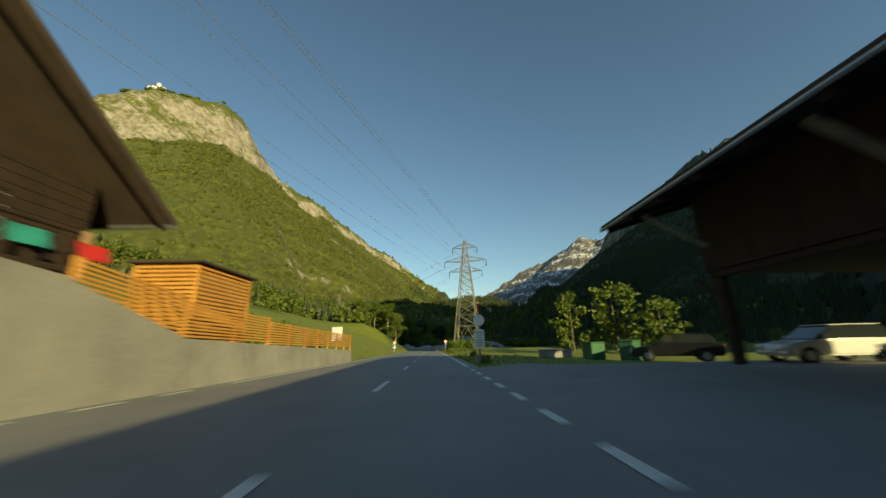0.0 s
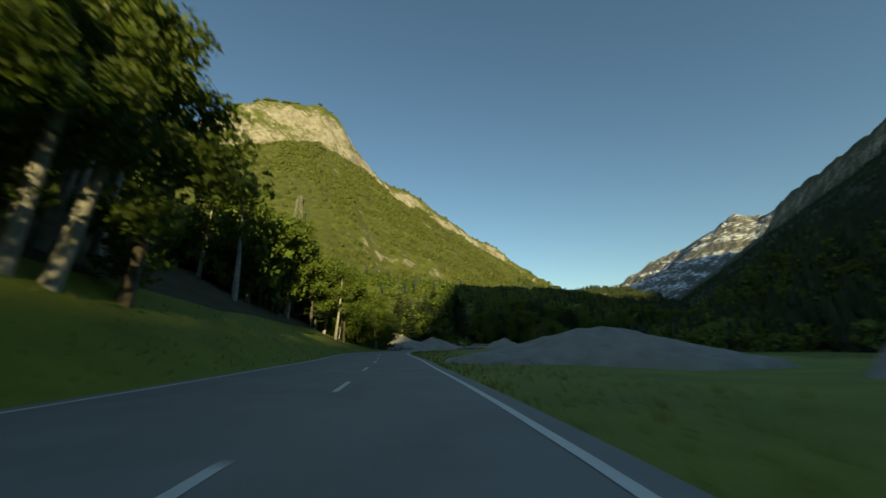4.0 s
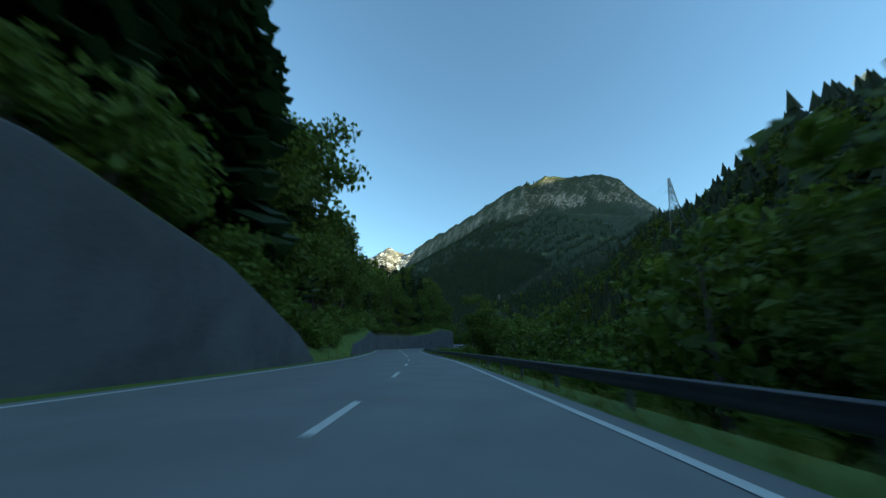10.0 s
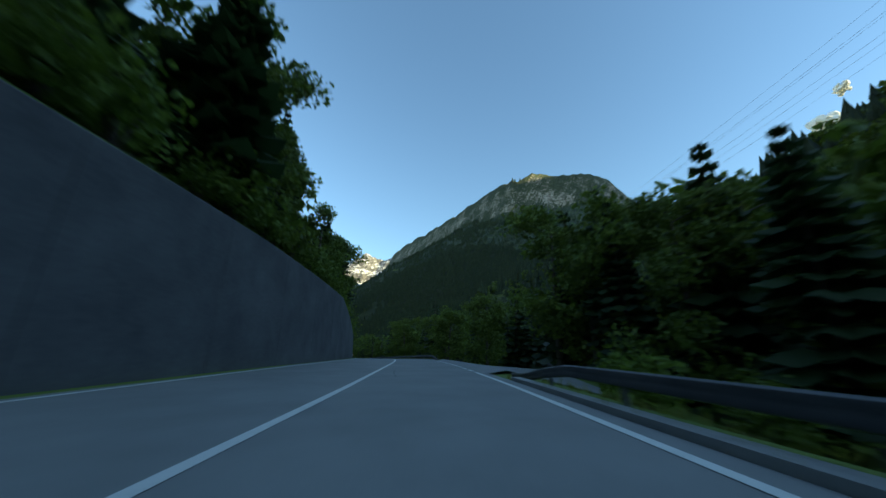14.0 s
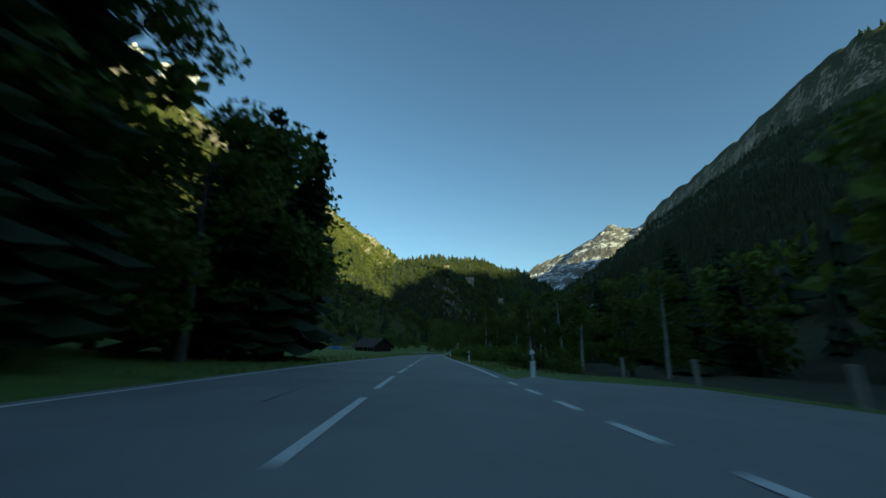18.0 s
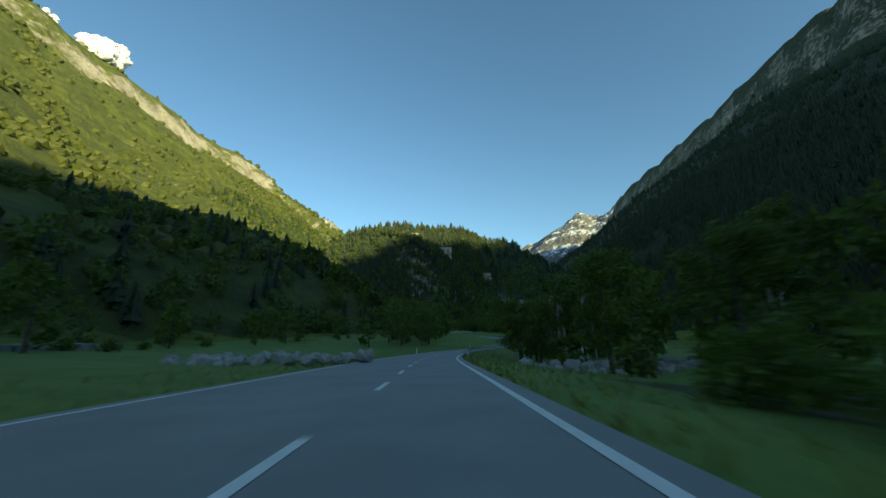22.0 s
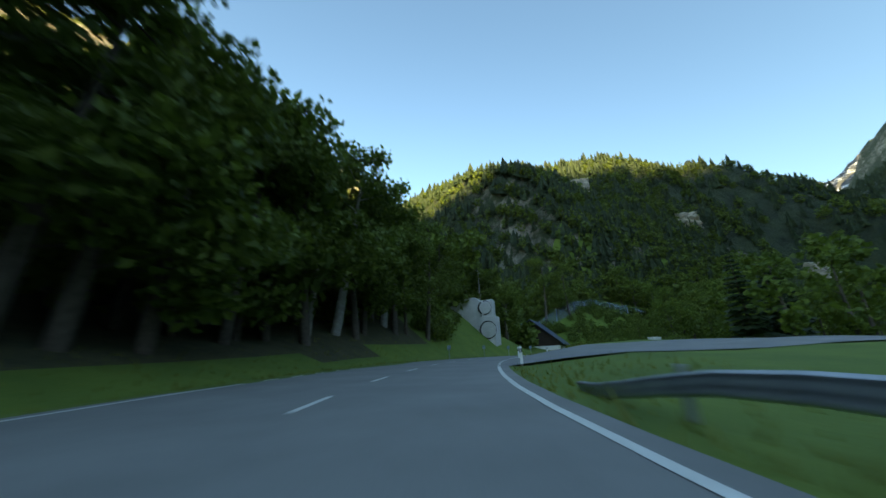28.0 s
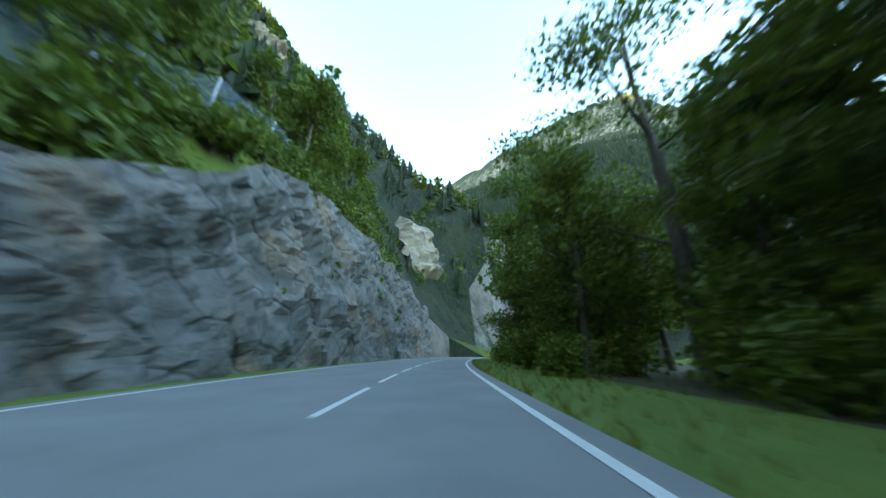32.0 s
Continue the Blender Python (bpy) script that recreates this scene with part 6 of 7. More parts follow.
def wires(a, b, za, zb, w):
    for sx in (-1, 1):
        for z, ww in ((0.70, 4.2), (0.80, 5.4), (0.93, 3.2)):
            p, q = a @ Vector((sx * ww, 0, za * z - 1.3)), b @ Vector((sx * ww, 0, zb * z - 1.3))
            cu = bpy.data.curves.new("power_line", "CURVE")
            cu.dimensions, cu.bevel_depth, cu.bevel_resolution = "3D", 0.022, 0
            sp = cu.splines.new("POLY")
            sp.points.add(24)
            for i in range(25):
                u = i / 24
                v = p.lerp(q, u)
                sp.points[i].co = (v.x, v.y, v.z - w * 4 * u * (1 - u), 1)
            ob = new("power_line", cu)
            cu.materials.append(M_PYLON)
            tagged(ob, "thin sagging conductor of the power line", "cable", "conductors between the pylons")


wires(P0, P1, 30, 27, 4)
wires(P1, P2, 27, 30, 4)
wires(PR, PT, 25, 28, 9)


# ---- depot, heaps and machines ----
def heap(m, rx, ry, h_, mat, label, seed=0, rough=0.12, category="heap"):
    """A heap with slumped flanks and an uneven top."""
    bm = bmesh.new()
    R, A = 14, 40
    rows = []
    for i in range(R + 1):
        u = i / R
        row = []
        for j in range(A):
            a = 2 * math.pi * j / A
            k = 1 + 0.22 * math.sin(2 * a + seed) + 0.12 * math.sin(3 * a + seed * 2.1)
            x, y = u * rx * k * math.cos(a), u * ry * k * math.sin(a)
            z = h_ * max(0.0, 1 - u) ** 0.9 * (1 + 0.18 * math.sin(x * 0.5 + seed) * u) - 0.25 * (u > 0.99)
            q = noise.noise((x * 0.8 + seed, y * 0.8, 0.0)) * rough * h_ * (0.3 + u) * (u < 0.99) + noise.noise((x * 2.5, y * 2.5, seed)) * rough * 0.4 * h_ * (u < 0.99)
            row.append(bm.verts.new((x, y, z + q)))
        rows.append(row)
    for i in range(R):
        for j in range(A):
            bm.faces.new((rows[i][j], rows[i + 1][j], rows[i + 1][(j + 1) % A], rows[i][(j + 1) % A]))
    bmesh.ops.remove_doubles(bm, verts=rows[0], dist=0.01)
    for f in bm.faces:
        f.smooth = True
    ob = part("gravel_mound", bm, mat)
    ob.matrix_world = m
    return tagged(ob, label, category, "mounds of the gravel depots")


def stone_pile(m, rx, ry, h_, mat, count, label, seed, size=(0.2, 0.5)):
    """Loose stones, each its own piece, on a core of the same rubble."""
    rs = np.random.RandomState(seed)
    e = thing("stone_pile", m, label, "stones")
    variants = []
    for k in range(5):
        bm = bmesh.new()
        bmesh.ops.create_icosphere(bm, subdivisions=1, radius=1.0)
        for v in bm.verts:
            v.co *= rs.uniform(0.7, 1.15)
        bm.normal_update()
        me = bpy.data.meshes.new("stone")
        bm.to_mesh(me)
        bm.free()
        me.materials.append(mat)
        variants.append(me)
    for k in range(count):
        a, u = rs.rand() * 6.28, rs.rand() ** 0.6
        x, y = math.cos(a) * rx * u, math.sin(a) * ry * u
        r = rs.uniform(*size)
        ob = part("stone", variants[rs.randint(5)], None, e)
        ob.matrix_local = Matrix.LocRotScale((x, y, max(h_ * (1 - u) * rs.uniform(0.55, 1.0), r * 0.4)), Euler(rs.uniform(0, 6, 3)), (r, r * rs.uniform(0.7, 1.2), r * rs.uniform(0.5, 0.9)))
    return e


heap(spot(160, -27), 18, 13, 6.4, M_GRAVEL, "large pale grey gravel heap in the depot", 1.0)
heap(spot(180, -14), 9, 7, 2.4, M_GRAVEL, "low grey gravel heap beyond the depot wall", 2.0)
stone_pile(spot(119, -5.2), 3.0, 1.5, 1.1, M_WARMSTONE, 130, "heap of warm rubble stones in the sun", 3)
heap(spot(119, -5.2), 2.6, 1.3, 0.8, M_WARMSTONE, "rubble core of the stone heap in the sun", 2.5, 0.2)
heap(spot(268, -16.5), 6.8, 6.5, 3.6, M_GRAVEL, "grey gravel heap behind a plank fence", 3.0)
heap(spot(311, -6.2), 2.7, 5.0, 2.0, M_GRAVEL, "dark grey gravel heap at the yard's end", 4.0)
heap(spot(318, -33), 16, 7, 3.4, M_GRAVEL, "long earth and gravel bank at the yard's rear", 5.0)
heap(spot(297, 22), 12, 9, 4.8, M_GRAVEL, "grey sand heap in the roadside yard", 6.0)
heap(spot(283, 30), 14, 10, 5.2, M_GRAVEL, "tall grey gravel heap in the roadside yard", 7.0)
heap(spot(269, 17), 8, 6, 2.6, M_GRAVEL, "grey gravel heap with rubble on it", 8.0)
stone_pile(spot(262, 16), 5.5, 4.0, 1.8, M_STONE, 120, "pile of broken grey boulders", 5, (0.25, 0.8))
q = at(288, 66)
heap(Matrix.Translation((q.x, q.y, ground_z(285, 38) - 2)), 36, 28, 20, M_SAND, "sunlit pale scree slope of the gravel pit", 9.0, 0.10, "scree")
stone_pile(spot(322, 17), 6, 3.0, 1.9, M_STONE, 110, "pile of pale boulders and roots on the yard's edge", 7, (0.3, 0.9))

# dry stone wall with fence posts at the depot
dw = thing("stone_wall", spot(111, -2.6), "low dry stone wall beside the depot entrance", "wall", kind="structure")
inv = dw.matrix_world.inverted()
rs = np.random.RandomState(12)
stone_me = []
for k in range(4):
    bm = box_bm(1, 1, 1, (0, 0, 0), 0.12)
    for v in bm.verts:
        v.co += Vector(rs.uniform(-0.06, 0.06, 3))
    me = bpy.data.meshes.new("wall_stone")
    bm.to_mesh(me)
    bm.free()
    me.materials.append(M_STONE)
    stone_me.append(me)
for row in range(2):
    s = 110.5 + 0.3 * row
    while s < 141:
        L = rs.uniform(0.45, 0.85)
        q = at(s, -2.55 - 0.03 * row, 0.13 + 0.24 * row)
        ob = part("wall_stone", stone_me[rs.randint(4)], None, dw)
        ob.matrix_local = inv @ Matrix.LocRotScale(q, Euler((0, 0, radians(heading(s)) + rs.uniform(-0.06, 0.06))), (0.42, L * 0.97, 0.25))
        s += L
for k in range(6):
    s = 113 + k * 5.5
    e = thing("fence_post", spot(s, -3.1), "pale weathered fence post behind the stone wall", "post", "posts at the depot wall")
    ob = part("shaft", box_bm(0.12, 0.12, 1.5, (0, 0, 0.55), 0.02), M_GREYWOOD, e)
    ob.rotation_euler = (0, radians(rs.uniform(-7, 7)), 0)
st = thing("plank_stack", spot(146, -3.9), "stack of weathered planks at the road's edge", "planks")
for k in range(6):
    part("plank", box_bm(1.6 - 0.1 * k, 3.0, 0.07, (0, rs.uniform(-0.15, 0.15), 0.08 + k * 0.1), 0.01), M_GREYWOOD, st)


def tipper(m):
    e = thing("tipper_trailer", m, "red tipping trailer parked in the depot", "trailer")
    bm = prism([(-1.9, 0.9), (1.6, 0.9), (2.1, 2.2), (-1.9, 2.0)], -1.1, 1.1)
    part("hopper", bm, M_ORANGERED, e)
    # Black sheet on the solid hopper stands in for its shaded hollow.
    part("inside", box_bm(3.2, 1.9, 0.06, (0, 0, 2.03)), M_BLACK, e)
    part("chassis", box_bm(4.2, 0.9, 0.22, (0, 0, 0.7), 0.03), M_BLACK, e)
    for x in (-1.0, 0.9):
        for y in (-0.95, 0.95):
            w = wheel(e, (x, y, 0.45), 0.45, 0.3, M_ORANGERED)
            w.rotation_euler = (0, 0, radians(90))
    part("drawbar", bar_bm((2.0, 0, 0.6), (3.4, 0, 0.5), 0.07, 6), M_BLACK, e)


tipper(spot(114, -12.5, 65))
tipper(spot(121, -15.5, 20))
car(spot(128, -24, 100), M_CARPALE, "white pickup parked in the depot", 4.8, 1.8, 1.6)


def tractor(m, paint, label):
    e = thing("tractor", m, label, "tractor")
    b = prism([(-0.6, 0.75), (2.0, 0.7), (2.05, 1.35), (0.4, 1.5), (-0.6, 1.35)], -0.42, 0.42)
    part("bonnet", b, paint, e)
    part("cab_glass", prism([(-1.1, 1.3), (0.45, 1.3), (0.25, 2.45), (-1.0, 2.45)], -0.62, 0.62), M_GLASS, e)
    part("cab_roof", box_bm(1.7, 1.5, 0.12, (-0.4, 0, 2.52), 0.04), M_GREYWOOD, e)
    for x, y in ((-1.1, -0.64), (-1.1, 0.64), (0.42, -0.64), (0.42, 0.64)):
        part("cab_pillar", bar_bm((x, y, 1.2), (x * 0.85, y, 2.5), 0.05, 6), paint, e)
    for y in (-0.75, 0.75):
        w = wheel(e, (-0.7, y, 0.72), 0.72, 0.4, paint)
        w.rotation_euler = (0, 0, radians(90))
        w = wheel(e, (1.5, y, 0.45), 0.45, 0.3, paint)
        w.rotation_euler = (0, 0, radians(90))
        part("mudguard", box_bm(1.3, 0.42, 0.08, (-0.7, y, 1.5), 0.03), paint, e)
    part("exhaust", bar_bm((1.2, 0.3, 1.4), (1.2, 0.3, 2.3), 0.04, 8), M_BLACK, e)


tractor(spot(158, -15.5, 170), M_ORANGERED, "old orange-red tractor with a pale cab roof")
# plank fence in front of the heap
pf = thing("plank_fence", spot(262, -8.6), "weathered plank fence with pale concrete posts", "fence")
inv = pf.matrix_world.inverted()
for k in range(9):
    s = 258.5 + k * 2.0
    q = at(s, -9.4 - 0.25 * k)
    z = ground_z(s, -9.4 - 0.25 * k)
    ob = part("post", box_bm(0.16, 0.16, 2.3, (0, 0, 0.95), 0.02), M_CONCRETE, pf)
    ob.matrix_local = inv @ pose(q.x, q.y, z, 0, 0, heading(s))
    if k:
        for r in range(4):
            bm = box_bm(0.05, 2.0, 0.2, (0, -1.0, 0.35 + r * 0.42 + 0.02 * (k % 3)))
            ob = part("plank", bm, M_GREYWOOD, pf)
            ob.matrix_local = inv @ pose(q.x, q.y, z, 0, 0, heading(s) - 7)


def loader(m):
    e = thing("wheel_loader", m, "yellow wheel loader with its bucket lowered", "loader")
    b = prism([(-2.3, 0.75), (-0.2, 0.7), (-0.2, 1.45), (-1.0, 1.85), (-2.0, 1.8), (-2.45, 1.4)], -0.72, 0.72)
    bmesh.ops.bevel(b, geom=list(b.edges), offset=0.09, segments=2, affect="EDGES")
    body = part("engine_cover", b, M_YELLOW, e)
    part("grille", box_bm(0.04, 0.9, 0.5, (-2.42, 0, 1.2), 0.01), M_BLACK, body)
    part("front_frame", box_bm(1.3, 0.8, 0.6, (0.9, 0, 0.85), 0.05), M_BLACK, e)
    part("cab_base", box_bm(0.9, 1.1, 0.5, (0.1, 0, 1.35), 0.04), M_YELLOW, e)
    for x in (-0.35, 0.5):
        for y in (-0.52, 0.52):
            part("cab_pillar", bar_bm((x, y, 1.5), (x * 0.9, y, 2.5), 0.05, 6), M_BLACK, e)
    part("cab_roof", box_bm(1.25, 1.3, 0.1, (0.05, 0, 2.55), 0.03), M_STEEL, e)
    part("seat", box_bm(0.45, 0.45, 0.55, (-0.05, 0, 1.75), 0.05), M_BLACK, e)
    for x in (-1.45, 1.05):
        for y in (-0.85, 0.85):
            w = wheel(e, (x, y, 0.58), 0.58, 0.42, M_YELLOW)
            w.rotation_euler = (0, 0, radians(90))
    for y in (-0.35, 0.35):
        part("lift_arm", bar_bm((0.7, y, 1.4), (2.3, y, 0.45), 0.09, 6), M_BLACK, e)
    part("bucket", prism([(2.2, 0.1), (3.2, 0.05), (3.25, 0.12), (2.45, 0.35), (2.4, 0.95), (2.2, 1.0)], -1.0, 1.0), M_BLACK, e)


loader(spot(311.5, -11.0, 172))


def excavator(m):
    e = thing("excavator", m, "dark parked excavator with its boom raised", "excavator")
    for y in (-1.1, 1.1):
        part("track", prism([(-1.9, 0.1), (1.9, 0.1), (2.2, 0.45), (1.9, 0.85), (-1.9, 0.85), (-2.2, 0.45)], y - 0.3, y + 0.3), M_RUBBER, e)
    part("house", box_bm(3.0, 2.4, 1.0, (-0.4, 0, 1.5), 0.1), M_BLACK, e)
    part("cab", box_bm(1.3, 0.95, 1.5, (0.6, 0.7, 2.5), 0.08), M_GLASS, e)
    part("boom", bar_bm((0.9, 0, 1.9), (3.4, 0, 4.9), 0.24, 6, 0.2), M_BLACK, e)
    part("boom", bar_bm((3.4, 0, 4.9), (5.6, 0, 4.6), 0.2, 6, 0.18), M_BLACK, e)
    part("stick", bar_bm((5.6, 0, 4.7), (6.2, 0, 1.9), 0.16, 6), M_BLACK, e)
    part("bucket", prism([(5.7, 1.1), (6.6, 0.9), (6.7, 1.9), (6.0, 2.1)], -0.5, 0.5), M_BLACK, e)
    for k in range(5):
        part("letter_bar", box_bm(0.28, 0.02, 0.22, (3.75 + k * 0.36, -0.22, 4.85 - 0.05 * k)), M_WHITE, e)


excavator(spot(303, -27, 150) @ Matrix.Scale(1.5, 4))
# yard edge on the other side
yw = thing("yard_wall", pose(*at(300, 8)), "low dark concrete kerb wall of the yard", "wall", kind="structure")
inv = yw.matrix_world.inverted()
for k in range(7):
    s = 296 + k * 4.2
    o0, o1 = float(left_off(s)) + 2.6, float(left_off(s + 4.15)) + 2.6
    pts = [inv @ at(q, o + d, z) for q, o in ((s, o0), (s + 4.15, o1)) for d, z in ((0, -0.2), (0.05, 0.62), (0.35, 0.62), (0.35, -0.2))]
    part("wall_section", mesh_from("wall_section", pts, [(0, 1, 5, 4), (1, 2, 6, 5), (2, 3, 7, 6), (3, 2, 1, 0), (4, 5, 6, 7)], M_DARKWALL), None, yw)
ts = thing("timber_stack", spot(346, 11.6, -3), "long stack of reddish sawn boards beside the road", "timber")
for r in range(7):
    for k in range(4):
        part("board_layer", box_bm(2.6, 3.9, 0.26, (rs.uniform(-0.06, 0.06), -6 + 4.0 * k + rs.uniform(-0.1, 0.1), 0.16 + r * 0.29), 0.015), M_TIMBER, ts)
ls = thing("log_stack", spot(335.5, 11.6, -3), "stack of pale cut logs with round ends", "logs")
for r in range(5):
    for k in range(9 - r):
        part("log", bar_bm((-1.2, -1.9 + (k + r * 0.5) * 0.42, 0.22 + r * 0.37), (1.2, -1.9 + (k + r * 0.5) * 0.42, 0.22 + r * 0.37), 0.2 + 0.02 * rs.rand(), 9), M_GREYWOOD, ls)
pp = thing("steel_pipe", spot(328, 12.0, 80), "long pale grey pipe lying on trestles", "pipe")
part("pipe", bar_bm((-3.2, 0, 0.95), (3.2, 0, 0.95), 0.26, 16), M_BLUEGREY, pp)
for x in (-2.2, 2.2):
    part("trestle", box_bm(0.25, 0.8, 0.75, (x, 0, 0.35), 0.02), M_GREYWOOD, pp)
cn = thing("skip_container", spot(323.5, 14.0, 60), "yellow steel skip loaded with pale pipes", "container")
part("body", prism([(-1.9, 0.2), (1.9, 0.2), (2.2, 1.3), (-2.2, 1.3)], -0.9, 0.9), M_YELLOW, cn)
part("rim", box_bm(4.5, 1.95, 0.08, (0, 0, 1.3), 0.02), M_YELLOW, cn)
for k in range(3):
    part("pipe", bar_bm((-2.1, -0.5 + 0.5 * k, 1.55), (2.1, -0.5 + 0.5 * k, 1.55), 0.2, 10), M_BLUEGREY, cn)
lp = thing("yard_lamp", spot(307.5, 12.0), "wooden yard lamp pole with a metal head", "lamp")
part("pole", bar_bm((0, 0, -0.4), (0.25, 0, 4.6), 0.09, 8, 0.06), M_GREYWOOD, lp)
part("head", box_bm(0.5, 0.3, 0.22, (0.25, 0, 4.65), 0.05), M_STEEL, lp)
part("arm", bar_bm((0.22, 0, 4.3), (0.5, 0, 4.55), 0.03, 6), M_STEEL, lp)

# ---- meadow with the hay barn ----
def hay_barn(m):
    e = thing("hay_barn", m, "low dark timber hay barn with a dark tiled roof", "barn")
    w, d, ev, rg = 9.0, 7.0, 1.9, 4.2
    part("back_wall", box_bm(0.16, d, ev + 0.3, (-w / 2 + 0.1, 0, ev / 2)), M_DARKWOOD, e)
    part("gable", prism([(-d / 2, 0.9), (d / 2, 0.9), (d / 2, ev), (0, rg - 0.25), (-d / 2, ev)], -0.08, 0.08), M_DARKWOOD, e).matrix_local = Matrix.Translation((w / 2 - 0.1, 0, 0)) @ Matrix.Rotation(radians(90), 4, "Z")
    for sy in (-1, 1):
        for k in range(6):
            part("log", box_bm(w * (0.45 if sy < 0 else 1.0), 0.16, 0.26, (-w * (0.26 if sy < 0 else 0.0), sy * d / 2, 0.2 + k * 0.3), 0.03), M_DARKWOOD, e)
    for x in (-0.4, 1.6, 3.2, 4.4):
        part("post", box_bm(0.2, 0.2, ev + 0.2, (x, -d / 2, ev / 2), 0.02), M_GREYWOOD, e)
    part("stone_base", box_bm(w, d, 0.5, (0, 0, 0), 0.04), M_STONE, e)
    part("hay_floor", box_bm(w - 0.5, d - 0.5, 0.4, (0, 0, 0.35), 0.05), M_DARKWOOD, e)
    sl = math.atan2(rg - ev, d / 2)
    L = (d / 2 + 0.9) / math.cos(sl)
    for sy in (-1, 1):
        r = part("roof_slope", box_bm(w + 1.6, L, 0.14, (0, 0, 0), 0.02), M_SHINGLE, e)
        r.matrix_local = Matrix.Translation((0, sy * (d / 2 + 0.9) / 2, rg - (rg - ev) * (d / 2 + 0.9) / d + 0.08)) @ Matrix.Rotation(-sy * sl, 4, "X")
        for k in range(12):
            part("roof_strip", box_bm(w + 1.62, L / 12 + 0.03, 0.035, (0, -L / 2 + (k + 0.5) * L / 12, 0.085), 0, None, Matrix.Rotation(-sy * 0.09, 4, "X")), M_SHINGLE, r)
        for k in range(6):
            part("rafter", box_bm(0.12, L - 0.1, 0.12, (-w / 2 + k * w / 5, 0, -0.12)), M_DARKWOOD, r)


hay_barn(spot(818, 21.0, -38))
bx = thing("cattle_trough", spot(815, 34.0, 20), "pale metal cattle trough in the meadow", "trough")
part("basin", prism([(-0.9, 0.3), (0.9, 0.3), (1.0, 0.9), (-1.0, 0.9)], -0.4, 0.4), M_STEEL, bx)
part("rim", box_bm(2.05, 0.9, 0.05, (0, 0, 0.9), 0.02), M_STEEL, bx)
for sx in (-0.7, 0.7):
    part("foot", box_bm(0.15, 0.7, 0.4, (sx, 0, 0.12)), M_CONCRETE, bx)
tp = thing("tarpaulin", spot(835, 40, 10), "blue tarpaulin over a low hay stack", "tarpaulin")
bm = bmesh.new()
bmesh.ops.create_grid(bm, x_segments=16, y_segments=10, size=1.0, matrix=Matrix.Diagonal((3.2, 1.6, 1, 1)))
for v in bm.verts:
    v.co.z = 0.95 * max(0, 1 - (v.co.x / 3.2) ** 4) * max(0, 1 - (v.co.y / 1.6) ** 4) + 0.08 * noise.noise(v.co * 2) + 0.02
part("cover", bm, M_BLUE, tp)
# stone wall at the far side of the meadow
mw = thing("meadow_wall", spot(868, 42), "low pale stone wall beyond the meadow", "wall", kind="structure")
inv = mw.matrix_world.inverted()
for k in range(70):
    s = 838 + k * 0.95
    n = 47 - 0.09 * k + 1.2 * math.sin(k * 0.3)
    q = at(s, n)
    q.z = ground_z(s, n) + 0.3
    ob = part("wall_stone", stone_me[k % 4], None, mw)
    ob.matrix_local = inv @ Matrix.LocRotScale(q, Euler((0, 0, radians(heading(s)) + rs.uniform(-0.3, 0.3))), (0.8, 1.0, rs.uniform(0.6, 1.0)))
# stream bed stones by the road
stone_pile(spot(893, -14), 9, 5, 0.5, M_STONE, 120, "pale boulders in the stream bed below the road", 21, (0.3, 0.9))
stone_pile(spot(889, 12.5), 8, 3.5, 0.5, M_STONE, 90, "grey stones in the dry stream bed beside the meadow", 22, (0.25, 0.7))

# ---- farms across the meadow ----
for s, n, turn, w, d, lab in [(1054, -66, 25, 7.5, 10.0, "farmhouse with a pale blue-grey metal roof in the meadow"), (1072, -70, 10, 7.0, 8.5, "low dark-roofed farm building in the meadow"), (1090, -74, 60, 6.0, 7.0, "small timber farm shed with a dark roof")]:
    chalet(spot(s, n, turn), w, d, 2.6, 4.4, 0.6, lab, M_DARKWOOD if n < -67 else M_PLASTER, M_SLATE if n > -67 else M_SHINGLE, M_PLASTER, 0.8, [(w / 2, 1.5, 1.7, 0.8, 0.8, "x"), (0, -d / 2, 1.7, 0.8, 0.8, "y")], "farm buildings across the meadow")
bx = thing("water_trough", spot(1152, -14.0, 60), "white concrete trough in the tall grass", "trough")
part("basin", box_bm(1.5, 0.7, 0.7, (0, 0, 0.25), 0.05), M_WHITE, bx)
part("rim", box_bm(1.6, 0.8, 0.1, (0, 0, 0.62), 0.03), M_WHITE, bx)

# ---- monument ----
M_CAST = plain("pale_cast_concrete", (0.40, 0.40, 0.38), (0.62, 0.61, 0.58), 0.6, 0.85, bumps=0.3, fine=8.0)
q = at(1157, 11.5, 0.0)
mn = thing("monument", pose(q.x, q.y, q.z, 0, 0, heading(1150) + 4), "tall pale concrete block monument with round discs", "monument")
part("lower_block", box_bm(3.2, 2.6, 6.6, (0.3, 1.3, 3.6), 0.08), M_CAST, mn)
bm = bmesh.new()
box_bm(2.1, 2.0, 3.2, (0.3, 1.5, 8.3), 0.08, bm, Matrix.Rotation(radians(6), 4, "Z"))
part("upper_block", bm, M_CAST, mn)
bm = bmesh.new()
prism([(-0.9, 9.7), (-1.9, 10.6), (-3.8, 10.8), (-7.0, 9.5), (-6.7, 7.9), (-1.2, 1.2), (-0.9, 1.2)], 0.7, 2.4, bm)
part("leaning_slab", bm, M_CAST, mn, "slanting pale concrete slab")
bm = bmesh.new()
prism([(-1.2, 7.0), (-3.0, 6.2), (-2.6, 3.6), (-1.2, 1.0)], 0.35, 2.2, bm)
part("side_slab", bm, M_CAST, mn)
